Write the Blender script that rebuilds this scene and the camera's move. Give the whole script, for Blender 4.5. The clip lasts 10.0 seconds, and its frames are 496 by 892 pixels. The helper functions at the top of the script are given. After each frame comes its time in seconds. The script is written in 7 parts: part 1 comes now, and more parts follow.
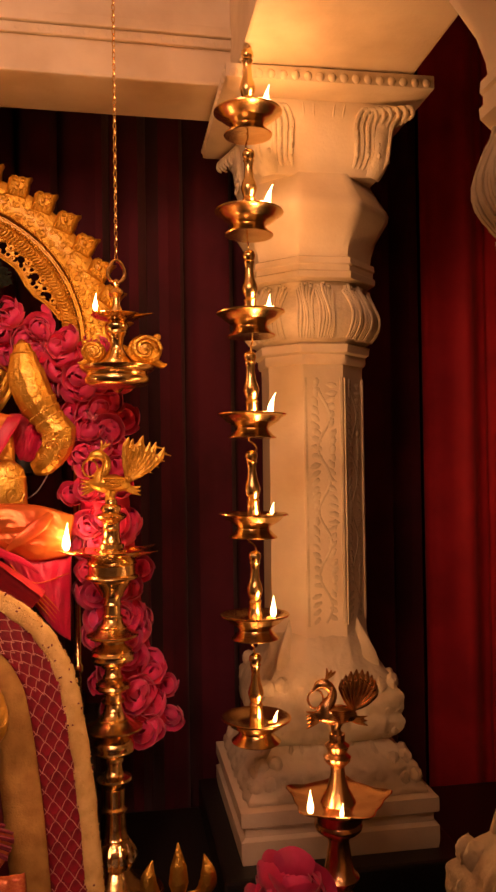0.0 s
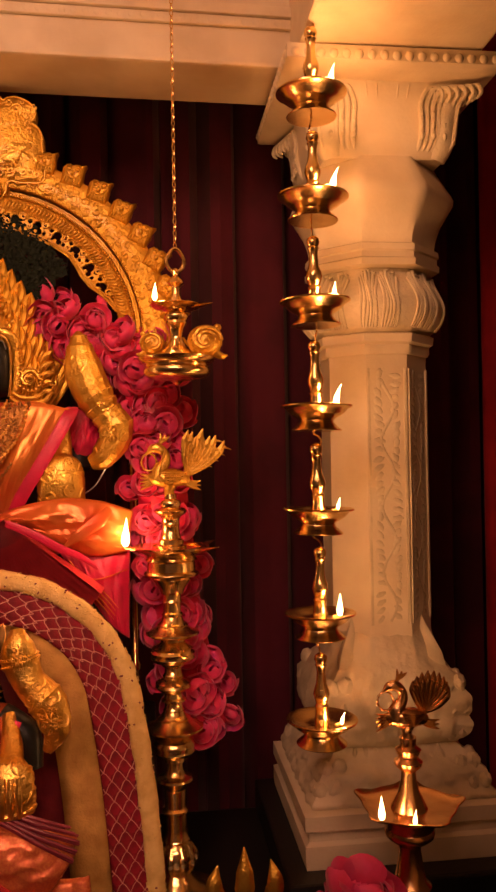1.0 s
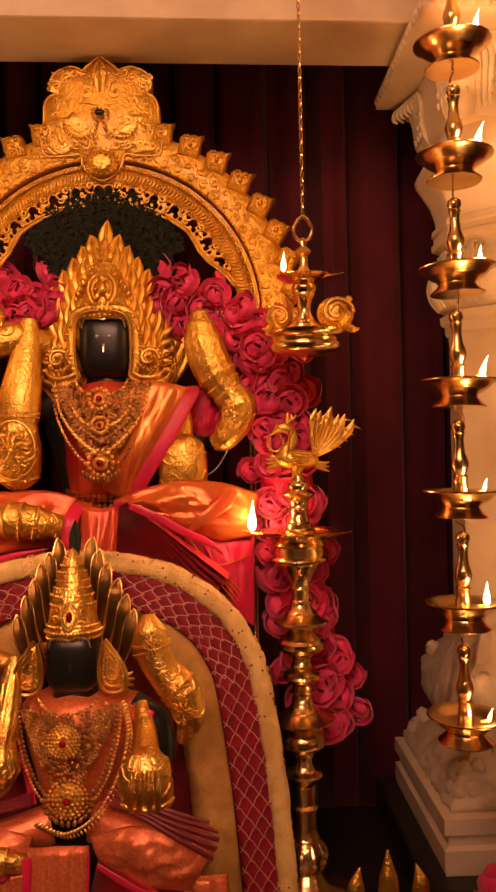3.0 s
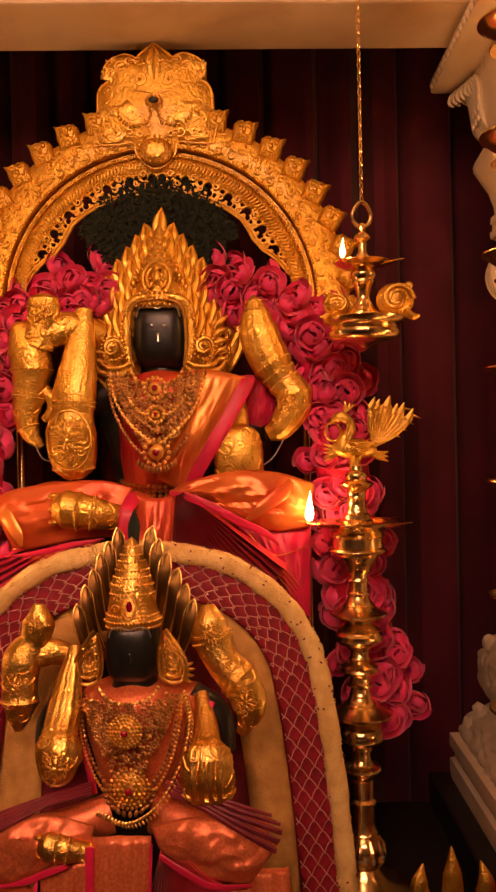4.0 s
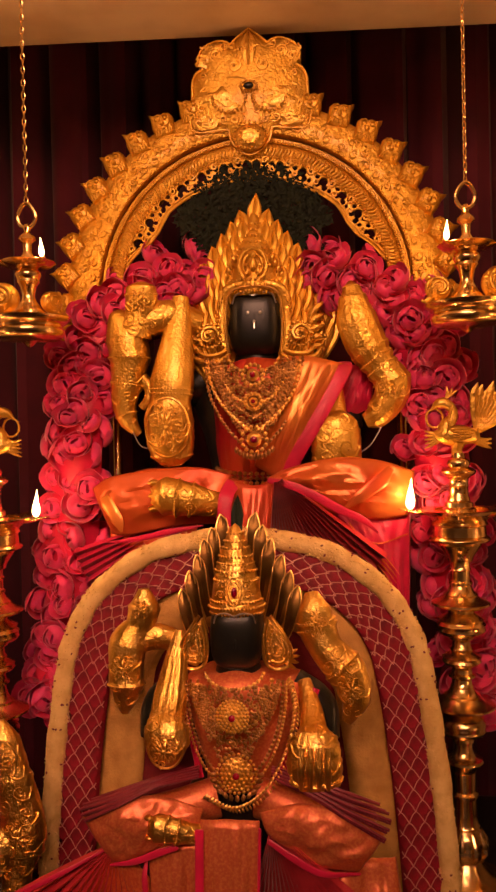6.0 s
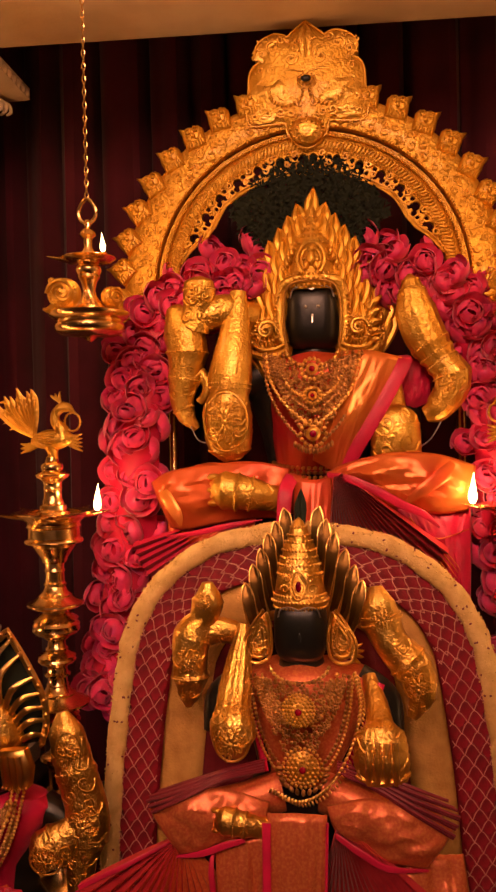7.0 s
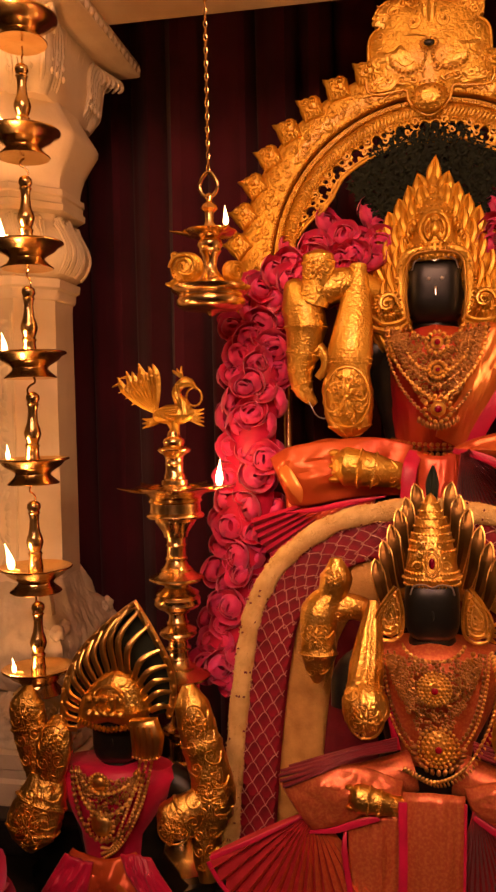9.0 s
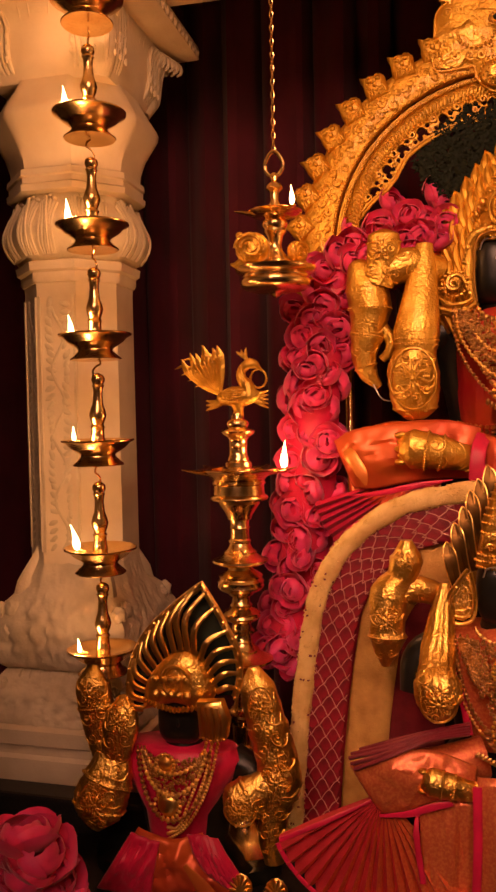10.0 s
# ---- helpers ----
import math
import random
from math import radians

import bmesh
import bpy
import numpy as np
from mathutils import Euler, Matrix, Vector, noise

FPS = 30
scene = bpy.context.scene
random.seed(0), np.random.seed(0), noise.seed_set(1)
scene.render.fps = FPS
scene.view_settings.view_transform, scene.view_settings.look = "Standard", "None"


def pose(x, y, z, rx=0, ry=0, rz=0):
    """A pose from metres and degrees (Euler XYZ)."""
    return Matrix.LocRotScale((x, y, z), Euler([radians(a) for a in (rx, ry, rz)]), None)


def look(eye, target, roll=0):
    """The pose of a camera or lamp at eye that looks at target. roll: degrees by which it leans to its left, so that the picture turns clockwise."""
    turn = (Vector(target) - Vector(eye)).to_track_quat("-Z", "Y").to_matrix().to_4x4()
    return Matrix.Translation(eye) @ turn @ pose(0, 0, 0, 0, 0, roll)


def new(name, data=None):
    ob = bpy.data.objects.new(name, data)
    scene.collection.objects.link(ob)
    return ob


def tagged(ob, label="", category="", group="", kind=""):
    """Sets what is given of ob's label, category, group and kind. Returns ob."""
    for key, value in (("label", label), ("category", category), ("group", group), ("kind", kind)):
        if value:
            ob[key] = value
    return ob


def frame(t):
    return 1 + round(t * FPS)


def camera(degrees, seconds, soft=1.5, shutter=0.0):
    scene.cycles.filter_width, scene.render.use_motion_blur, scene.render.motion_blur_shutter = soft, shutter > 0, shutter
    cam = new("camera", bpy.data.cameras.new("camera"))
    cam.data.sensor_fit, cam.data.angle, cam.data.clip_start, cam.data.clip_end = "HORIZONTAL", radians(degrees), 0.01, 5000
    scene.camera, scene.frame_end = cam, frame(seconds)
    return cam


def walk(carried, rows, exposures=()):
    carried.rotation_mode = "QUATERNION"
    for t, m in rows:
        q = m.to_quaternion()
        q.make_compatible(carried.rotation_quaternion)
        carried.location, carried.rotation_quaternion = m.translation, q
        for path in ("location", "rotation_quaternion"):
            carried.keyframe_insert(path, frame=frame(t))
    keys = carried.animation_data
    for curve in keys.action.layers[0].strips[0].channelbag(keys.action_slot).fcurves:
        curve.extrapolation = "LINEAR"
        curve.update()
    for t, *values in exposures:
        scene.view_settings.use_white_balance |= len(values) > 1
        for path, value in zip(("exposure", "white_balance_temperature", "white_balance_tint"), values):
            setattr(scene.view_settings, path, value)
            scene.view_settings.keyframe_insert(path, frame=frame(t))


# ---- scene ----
cam = camera(34.60, 10.0, soft=2.5)
# seconds, eye x y z, yaw to the left, pitch up, roll
PATH = [
    (0.0, 0.383, -0.102, 1.577, -9.25, 0.82, -0.83),
    (0.5, 0.368, -0.081, 1.576, -7.93, 0.66, -0.91),
    (1.0, 0.340, -0.054, 1.576, -6.82, 0.46, -0.97),
    (1.5, 0.317, -0.029, 1.573, -5.58, 0.37, -1.07),
    (2.0, 0.293, -0.010, 1.565, -4.22, 0.39, -1.16),
    (2.5, 0.268, 0.008, 1.559, -3.08, 0.26, -1.19),
    (4.0, 0.204, 0.039, 1.548, 0.43, -0.28, -1.18),
    (4.5, 0.190, 0.040, 1.542, 1.47, -0.32, -1.20),
    (5.0, 0.175, 0.040, 1.544, 2.52, -0.56, -1.18),
    (5.5, 0.163, 0.044, 1.543, 3.71, -0.71, -1.22),
    (7.0, 0.093, 0.040, 1.537, 6.92, -0.91, -1.27),
    (7.5, 0.075, 0.041, 1.534, 8.09, -1.01, -1.29),
    (8.0, 0.050, 0.039, 1.534, 9.32, -1.27, -1.28),
    (8.5, 0.029, 0.039, 1.528, 10.56, -1.49, -1.23),
    (9.0, 0.003, 0.041, 1.521, 11.77, -1.80, -1.18),
    (9.5, -0.017, 0.043, 1.509, 13.04, -1.88, -1.09),
    (10.0, -0.045, 0.039, 1.502, 14.33, -2.17, -1.09),
]


def aim(x, y, z, yaw, pitch, roll):
    a, b = radians(yaw), radians(pitch)
    way = Vector((-math.sin(a) * math.cos(b), math.cos(a) * math.cos(b), math.sin(b)))
    return look((x, y, z), Vector((x, y, z)) + way, roll)


walk(cam, [(row[0], aim(*row[1:])) for row in PATH])

# ---- light ----
world = bpy.data.worlds.new("night")
world.use_nodes = True
world.node_tree.nodes["Background"].inputs[0].default_value = (0.02, 0.014, 0.014, 1)
world.node_tree.nodes["Background"].inputs[1].default_value = 0.35
scene.world = world
scene.view_settings.exposure = 0.0
WARM = (1.0, 0.47, 0.285)


def area_lamp(name, eye, target, size, watts, colour=WARM, spread=180):
    data = bpy.data.lights.new(name, "AREA")
    data.shape, data.size, data.energy, data.color, data.spread = "DISK", size, watts, colour, radians(spread)
    ob = new(name, data)
    ob.matrix_world = look(eye, target)
    return ob


def flame_lamp(place, watts, radius=0.012):
    data = bpy.data.lights.new("flame_light", "POINT")
    data.energy, data.color, data.shadow_soft_size = watts, (1.0, 0.43, 0.16), radius
    ob = new("flame_light", data)
    ob.location = place
    return ob


area_lamp("canopy_light", (0.0, 0.22, 2.57), (0.0, 1.4, 2.16), 0.75, 7.6, WARM, 115)
# two unseen narrow spots, added to brighten the lower idols from behind the camera
area_lamp("idol_fill_spot", (-0.4, -1.5, 2.75), (-0.08, 1.2, 1.15), 0.5, 1.2, WARM, 31)
area_lamp("idol_fill_spot", (0.5, -1.5, 2.75), (0.0, 1.2, 1.25), 0.5, 0.95, WARM, 33)

# ---- plan ----
PIL_R, PIL_L, FRONT_PIL = (0.77, 1.467), (-0.742, 1.467), (0.868, 0.598)
COL_R, COL_L = (0.606, 1.22), (-0.596, 1.22)
MID = 0.038
COLUMN_WATTS, HANG_WATTS, STAND_WATTS, FRONT_WATTS = 0.62, 0.45, 0.42, 0.2

# ---- materials ----
def material(name, colour, rough=0.5, metal=0.0, colour2=None, scale=30.0, bump=0.0, bump_scale=200.0, sheen=0.0, coat=0.0,
             spread=(0.4, 0.65), rough2=None, island=0.0, soft=0.0, bump2=0.0, bump2_scale=20.0, chase=0.0, chase_scale=100.0):
    """A surface with two scales of variation: blotches between two colours, fine relief and uneven gloss."""
    mat = bpy.data.materials.new(name)
    mat.use_nodes = True
    nodes, links = mat.node_tree.nodes, mat.node_tree.links
    shader = nodes["Principled BSDF"]
    shader.inputs["Roughness"].default_value, shader.inputs["Metallic"].default_value = rough, metal
    shader.inputs["Sheen Weight"].default_value, shader.inputs["Coat Weight"].default_value = sheen, coat
    shader.inputs["Coat Roughness"].default_value = 0.16
    shader.inputs["Subsurface Weight"].default_value, shader.inputs["Subsurface Scale"].default_value = soft, 0.008
    coords = nodes.new("ShaderNodeTexCoord")
    wide, fine = nodes.new("ShaderNodeTexNoise"), nodes.new("ShaderNodeTexNoise")
    wide.inputs["Scale"].default_value, wide.inputs["Detail"].default_value = scale, 6
    fine.inputs["Scale"].default_value, fine.inputs["Detail"].default_value = bump_scale, 4
    for n in (wide, fine):
        links.new(coords.outputs["Object"], n.inputs["Vector"])
    ramp = nodes.new("ShaderNodeMapRange")
    ramp.inputs["From Min"].default_value, ramp.inputs["From Max"].default_value = spread
    links.new(wide.outputs["Fac"], ramp.inputs["Value"])
    mix = nodes.new("ShaderNodeMix")
    mix.data_type = "RGBA"
    mix.inputs["A"].default_value = (*colour, 1)
    mix.inputs["B"].default_value = (*(colour2 or [c * 0.7 for c in colour]), 1)
    links.new(ramp.outputs["Result"], mix.inputs["Factor"])
    out = mix.outputs["Result"]
    if island:
        info, geo, tint = nodes.new("ShaderNodeObjectInfo"), nodes.new("ShaderNodeNewGeometry"), nodes.new("ShaderNodeHueSaturation")
        add, rng = nodes.new("ShaderNodeMath"), nodes.new("ShaderNodeMapRange")
        add.operation = "ADD"
        links.new(info.outputs["Random"], add.inputs[0])
        links.new(geo.outputs["Random Per Island"], add.inputs[1])
        rng.inputs["From Max"].default_value = 2.0
        rng.inputs["To Min"].default_value, rng.inputs["To Max"].default_value = 1 - island, 1 + island
        links.new(add.outputs[0], rng.inputs["Value"])
        links.new(rng.outputs["Result"], tint.inputs["Value"])
        links.new(out, tint.inputs["Color"])
        out = tint.outputs["Color"]
    links.new(out, shader.inputs["Base Color"])
    if rough2 is not None:
        gloss = nodes.new("ShaderNodeMapRange")
        gloss.inputs["To Min"].default_value, gloss.inputs["To Max"].default_value = rough, rough2
        links.new(fine.outputs["Fac"], gloss.inputs["Value"])
        links.new(gloss.outputs["Result"], shader.inputs["Roughness"])
    normal = None
    for strength, tex in ((bump, fine), (bump2, None)):
        if strength:
            if tex is None:
                tex = nodes.new("ShaderNodeTexNoise")
                tex.inputs["Scale"].default_value, tex.inputs["Detail"].default_value = bump2_scale, 3
                links.new(coords.outputs["Object"], tex.inputs["Vector"])
            b = nodes.new("ShaderNodeBump")
            b.inputs["Strength"].default_value, b.inputs["Distance"].default_value = strength, 0.004
            links.new(tex.outputs["Fac"], b.inputs["Height"])
            if normal:
                links.new(normal, b.inputs["Normal"])
            normal = b.outputs["Normal"]
    if chase:
        # repousse: small rounded bosses pushed out of the sheet, set unevenly
        cells, warp, push = nodes.new("ShaderNodeTexVoronoi"), nodes.new("ShaderNodeTexNoise"), nodes.new("ShaderNodeMix")
        cells.feature = "SMOOTH_F1"
        cells.inputs["Scale"].default_value, cells.inputs["Smoothness"].default_value = chase_scale, 0.35
        warp.inputs["Scale"].default_value = chase_scale * 0.6
        push.data_type = "VECTOR"
        push.inputs["Factor"].default_value = 0.012
        links.new(coords.outputs["Object"], warp.inputs["Vector"])
        links.new(coords.outputs["Object"], push.inputs["A"])
        links.new(warp.outputs["Color"], push.inputs["B"])
        links.new(push.outputs["Result"], cells.inputs["Vector"])
        b = nodes.new("ShaderNodeBump")
        b.invert = True
        b.inputs["Strength"].default_value, b.inputs["Distance"].default_value = chase, 0.006
        links.new(cells.outputs["Distance"], b.inputs["Height"])
        if normal:
            links.new(normal, b.inputs["Normal"])
        normal = b.outputs["Normal"]
    if normal:
        links.new(normal, shader.inputs["Normal"])
    return mat


PLASTER = material("painted_stone", (0.8, 0.69, 0.5), 0.6, 0, (0.68, 0.56, 0.38), 9, 0.12, 160, bump2=0.15, bump2_scale=30)
VELVET = material("velvet", (0.105, 0.005, 0.02), 0.85, 0, (0.062, 0.003, 0.013), 6, 0.1, 400, sheen=0.1)
GRANITE = material("black_granite", (0.008, 0.008, 0.009), 0.35, 0, (0.02, 0.018, 0.017), 220, 0.02, 300)
IDOL_STONE = material("oiled_black_stone", (0.006, 0.007, 0.006), 0.34, 0, (0.014, 0.014, 0.011), 40, 0.08, 120)
GOLD = material("gold_sheet", (0.88, 0.55, 0.085), 0.44, 1.0, (0.74, 0.42, 0.05), 30, 0.15, 150, rough2=0.58, coat=0.25, chase=0.3, chase_scale=170)
GOLD_LEAF = material("beaten_gold", (0.9, 0.57, 0.09), 0.42, 1.0, (0.78, 0.45, 0.06), 22, 0.12, 90, rough2=0.54, coat=0.25, bump2=0.15, bump2_scale=40)
GOLD_CHASED = material("chased_gold", (0.9, 0.57, 0.1), 0.34, 1.0, (0.74, 0.42, 0.06), 22, 0.1, 150, rough2=0.5, coat=0.3, chase=0.24, chase_scale=190)
GOLD_SMOOTH = material("polished_gold", (1.0, 0.66, 0.2), 0.24, 1.0, (0.9, 0.52, 0.12), 25, 0.1, 150, rough2=0.38, bump2=0.2, bump2_scale=60)
BRASS = material("brass", (0.95, 0.69, 0.31), 0.18, 1.0, (0.84, 0.54, 0.2), 22, 0.02, 180, rough2=0.28, bump2=0.05, bump2_scale=60)
COPPERY = material("bronze_brass", (0.92, 0.56, 0.27), 0.2, 1.0, (0.72, 0.4, 0.18), 26, 0.03, 180, rough2=0.28, bump2=0.04, bump2_scale=60)
ROSE = material("rose_petal", (0.86, 0.055, 0.23), 0.55, 0, (0.72, 0.032, 0.15), 1.2, 0.06, 8, sheen=0.25, island=0.16, soft=0.35)
SILK = material("orange_silk", (0.7, 0.14, 0.03), 0.34, 0.35, (0.54, 0.035, 0.03), 7, 0.06, 420, spread=(0.36, 0.66), bump2=0.2, bump2_scale=20)
RED_SILK = material("red_silk", (0.68, 0.01, 0.08), 0.4, 0, (0.48, 0.006, 0.05), 20, 0.15, 420, sheen=0.15, bump2=0.3, bump2_scale=26)
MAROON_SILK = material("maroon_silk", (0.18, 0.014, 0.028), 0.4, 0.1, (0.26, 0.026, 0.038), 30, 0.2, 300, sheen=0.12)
COPPER_SILK = material("copper_brocade", (0.64, 0.135, 0.055), 0.34, 0.4, (0.74, 0.23, 0.075), 260, 0.1, 700, spread=(0.42, 0.62), bump2=0.15, bump2_scale=24)
CREAM = material("jasmine_cream", (0.86, 0.62, 0.23), 0.75, 0, (0.7, 0.46, 0.14), 40, 0.4, 260)
TAN = material("tan_petals", (0.7, 0.4, 0.1), 0.8, 0, (0.5, 0.26, 0.055), 26, 0.5, 260)
PETAL_RED = material("red_petal_scales", (0.33, 0.008, 0.028), 0.5, 0, (0.2, 0.004, 0.018), 60, 0.3, 200, island=0.35)
NET = material("pale_net", (0.66, 0.36, 0.27), 0.6, 0, (0.5, 0.24, 0.17), 60)
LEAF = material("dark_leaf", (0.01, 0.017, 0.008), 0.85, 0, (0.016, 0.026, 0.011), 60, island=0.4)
CARPET = material("red_carpet", (0.2, 0.02, 0.02), 0.9, 0, (0.14, 0.012, 0.015), 20, 0.4, 300)
WALL_PAINT = material("warm_wall_paint", (0.6, 0.5, 0.38), 0.7, 0, (0.52, 0.42, 0.3), 3, 0.08, 120)
GEM = material("jewel_ruby", (0.3, 0.005, 0.02), 0.08, 0, (0.2, 0.0, 0.02), 60, coat=0.5)
PEARL = material("antique_bead", (0.62, 0.33, 0.1), 0.3, 0.9, (0.36, 0.17, 0.05), 60)
SILVER = material("silver_inlay", (0.8, 0.78, 0.74), 0.3, 0.9, (0.66, 0.62, 0.56), 60)

CARVED = material("carved_stone", (0.76, 0.66, 0.47), 0.68, 0, (0.56, 0.47, 0.31), 14, 0.35, 120, bump2=0.7, bump2_scale=34)
# crimson side curtain, its colour raised for the light that falls on it
LIT_CRIMSON = material("lit_crimson_velvet", (0.72, 0.02, 0.036), 0.75, 0, (0.52, 0.012, 0.026), 6, 0.1, 400, sheen=0.15)
# near-black copy of the wall paint: the gloom behind the curtains as colour
SHADED_PAINT = material("shaded_wall_paint", (0.012, 0.009, 0.009), 0.8, 0, (0.02, 0.014, 0.013), 4)
GOLD_SILK = material("golden_orange_silk", (0.82, 0.29, 0.05), 0.3, 0.45, (0.64, 0.08, 0.03), 7, 0.06, 420, spread=(0.36, 0.66), bump2=0.2, bump2_scale=18)
GOLD_EMBOSSED = material("embossed_gold", (0.98, 0.62, 0.14), 0.28, 1.0, (0.8, 0.44, 0.07), 30, 0.1, 150, rough2=0.44, coat=0.2, chase=0.26, chase_scale=210)
# gold for the crown blades, darkened as if mirroring the unlit hall
SHADED_GOLD = material("shaded_gold", (0.3, 0.17, 0.045), 0.3, 1.0, (0.2, 0.1, 0.025), 30, 0.1, 150, rough2=0.4)


def flame_material():
    mat = bpy.data.materials.new("flame")
    mat.use_nodes = True
    nodes, links = mat.node_tree.nodes, mat.node_tree.links
    nodes.clear()
    out, glow = nodes.new("ShaderNodeOutputMaterial"), nodes.new("ShaderNodeEmission")
    glow.inputs["Color"].default_value, glow.inputs["Strength"].default_value = (1.0, 0.62, 0.25, 1), 14.0
    links.new(glow.outputs[0], out.inputs["Surface"])
    return mat


FLAME = flame_material()

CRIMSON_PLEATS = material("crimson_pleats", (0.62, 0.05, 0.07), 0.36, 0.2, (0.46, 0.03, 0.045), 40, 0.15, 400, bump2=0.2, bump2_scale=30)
BODICE_SILK = material("flame_silk", (0.64, 0.1, 0.025), 0.32, 0.3, (0.5, 0.018, 0.025), 8, 0.08, 420, spread=(0.38, 0.62), bump2=0.25, bump2_scale=22)

# ---- building blocks ----
def finish(name, bm, mats, smooth=True):
    mesh = bpy.data.meshes.new(name)
    bmesh.ops.recalc_face_normals(bm, faces=bm.faces)
    if smooth:
        for f in bm.faces:
            f.smooth = True
    bm.to_mesh(mesh)
    bm.free()
    for m in mats if isinstance(mats, (list, tuple)) else [mats]:
        mesh.materials.append(m)
    if smooth:
        mesh.set_sharp_from_angle(angle=radians(42))
    return mesh


def part(name, bm, mat, parent, label="", smooth=True):
    ob = new(name, finish(name, bm, mat, smooth))
    ob.parent = parent
    if label:
        tagged(ob, label)
    return ob


def thing(name, label, category, place=(0, 0, 0), group="", kind=""):
    ob = new(name)
    ob.location = place
    ob.empty_display_size = 0.05
    return tagged(ob, label, category, group, kind)


def solid(name, bm, mat, label, category, group="", kind="", smooth=True):
    return tagged(new(name, finish(name, bm, mat, smooth)), label, category, group, kind)


def box(bm, lo, hi, bevel=0.0, mat=0):
    lo, hi = Vector(lo), Vector(hi)
    made = bmesh.ops.create_cube(bm, size=1, matrix=Matrix.LocRotScale((lo + hi) / 2, None, hi - lo))["verts"]
    faces = list({f for v in made for f in v.link_faces})
    for f in faces:
        f.material_index = mat
    if bevel:
        edges = list({e for v in made for e in v.link_edges})
        bmesh.ops.bevel(bm, geom=edges, offset=bevel, segments=2, affect="EDGES", profile=0.6)


def skin(bm, rings, closed=True, caps=True, mat=0):
    """Skins rings of points, in order."""
    rows = [[bm.verts.new(p) for p in ring] for ring in rings]
    n = len(rows[0])
    for a, b in zip(rows, rows[1:]):
        for i in range(n if closed else n - 1):
            j = (i + 1) % n
            bm.faces.new((a[i], a[j], b[j], b[i])).material_index = mat
    if caps and closed:
        bm.faces.new(rows[0][::-1]).material_index = mat
        bm.faces.new(rows[-1]).material_index = mat
    return rows


def reach(angle, sides):
    """Distance to the edge of a regular polygon of apothem 1; 0 sides is a circle."""
    if not sides:
        return 1.0
    step = 2 * math.pi / sides
    return 1.0 / math.cos((angle + step / 2) % step - step / 2)


def loft(bm, rows, at=(0, 0), steps=48, mat=0):
    """A turned or many-sided post: rows of (z, half width, sides)."""
    rings = []
    for z, half, sides in rows:
        rings.append([(at[0] + half * reach(a, sides) * math.sin(a), at[1] - half * reach(a, sides) * math.cos(a), z)
                      for a in (2 * math.pi * i / steps for i in range(steps))])
    skin(bm, rings, mat=mat)


def turned(bm, rows, at=(0, 0, 0), steps=28, mat=0):
    """A lathe form: rows of (radius, height)."""
    rings = [[(at[0] + max(r, 0.0004) * math.cos(a), at[1] + max(r, 0.0004) * math.sin(a), at[2] + z)
              for a in (2 * math.pi * i / steps for i in range(steps))] for r, z in rows]
    skin(bm, rings, mat=mat)


def curve_points(points, count):
    """A smooth line through points (Catmull-Rom)."""
    pts = [Vector(p) for p in points]
    pts = [pts[0] * 2 - pts[1]] + pts + [pts[-1] * 2 - pts[-2]]
    out, spans = [], len(pts) - 3
    for k in range(count):
        u = k / (count - 1) * spans
        i = min(int(u), spans - 1)
        f = u - i
        a, b, c, d = pts[i:i + 4]
        out.append(0.5 * (2 * b + (c - a) * f + (2 * a - 5 * b + 4 * c - d) * f * f + (3 * b - a - 3 * c + d) * f ** 3))
    return out


def tube(bm, points, radii, steps=10, count=0, flat=1.0, mat=0, side=(0, -1, 0)):
    """A round or flattened tube along a line; radii is a number or a list along it."""
    pts = curve_points(points, count) if count else [Vector([float(c) for c in p]) for p in points]
    n = len(pts)
    rad = [radii] * n if isinstance(radii, (int, float)) else [float(v) for v in np.interp(np.linspace(0, 1, n), np.linspace(0, 1, len(radii)), radii)]
    rings = []
    for i, p in enumerate(pts):
        d = (pts[min(i + 1, n - 1)] - pts[max(i - 1, 0)]).normalized()
        s = Vector(side) - d * d.dot(Vector(side))
        if s.length < 1e-3:
            s = Vector((1, 0, 0)) - d * d.x
        s.normalize()
        w = d.cross(s)
        rings.append([p + rad[i] * (w * math.cos(a) + s * flat * math.sin(a)) for a in (2 * math.pi * k / steps for k in range(steps))])
    skin(bm, rings, mat=mat)


BALLS = {}


def ball(detail):
    """Points and triangles of a unit ball."""
    if detail in BALLS:
        return BALLS[detail]
    bm = bmesh.new()
    bmesh.ops.create_icosphere(bm, subdivisions=detail, radius=1)
    bm.verts.index_update()
    made = [v.co.copy() for v in bm.verts], [[v.index for v in f.verts] for f in bm.faces]
    bm.free()
    BALLS[detail] = made
    return made


def blob(bm, place, size, turn=(0, 0, 0), detail=2, mat=0, rough=0.0, power=1.0):
    """An uneven rounded lump."""
    m = Matrix.LocRotScale(place, Euler([radians(a) for a in turn]), None)
    points, faces = ball(detail)
    made = []
    for c in points:
        if power != 1.0:
            c = Vector([math.copysign(abs(k) ** power, k) for k in c])
        if rough:
            c = c * (1 + rough * noise.noise(c * 2.3 + Vector(place) * 31))
        made.append(bm.verts.new(m @ Vector((c.x * size[0], c.y * size[1], c.z * size[2]))))
    for f in faces:
        bm.faces.new([made[k] for k in f]).material_index = mat


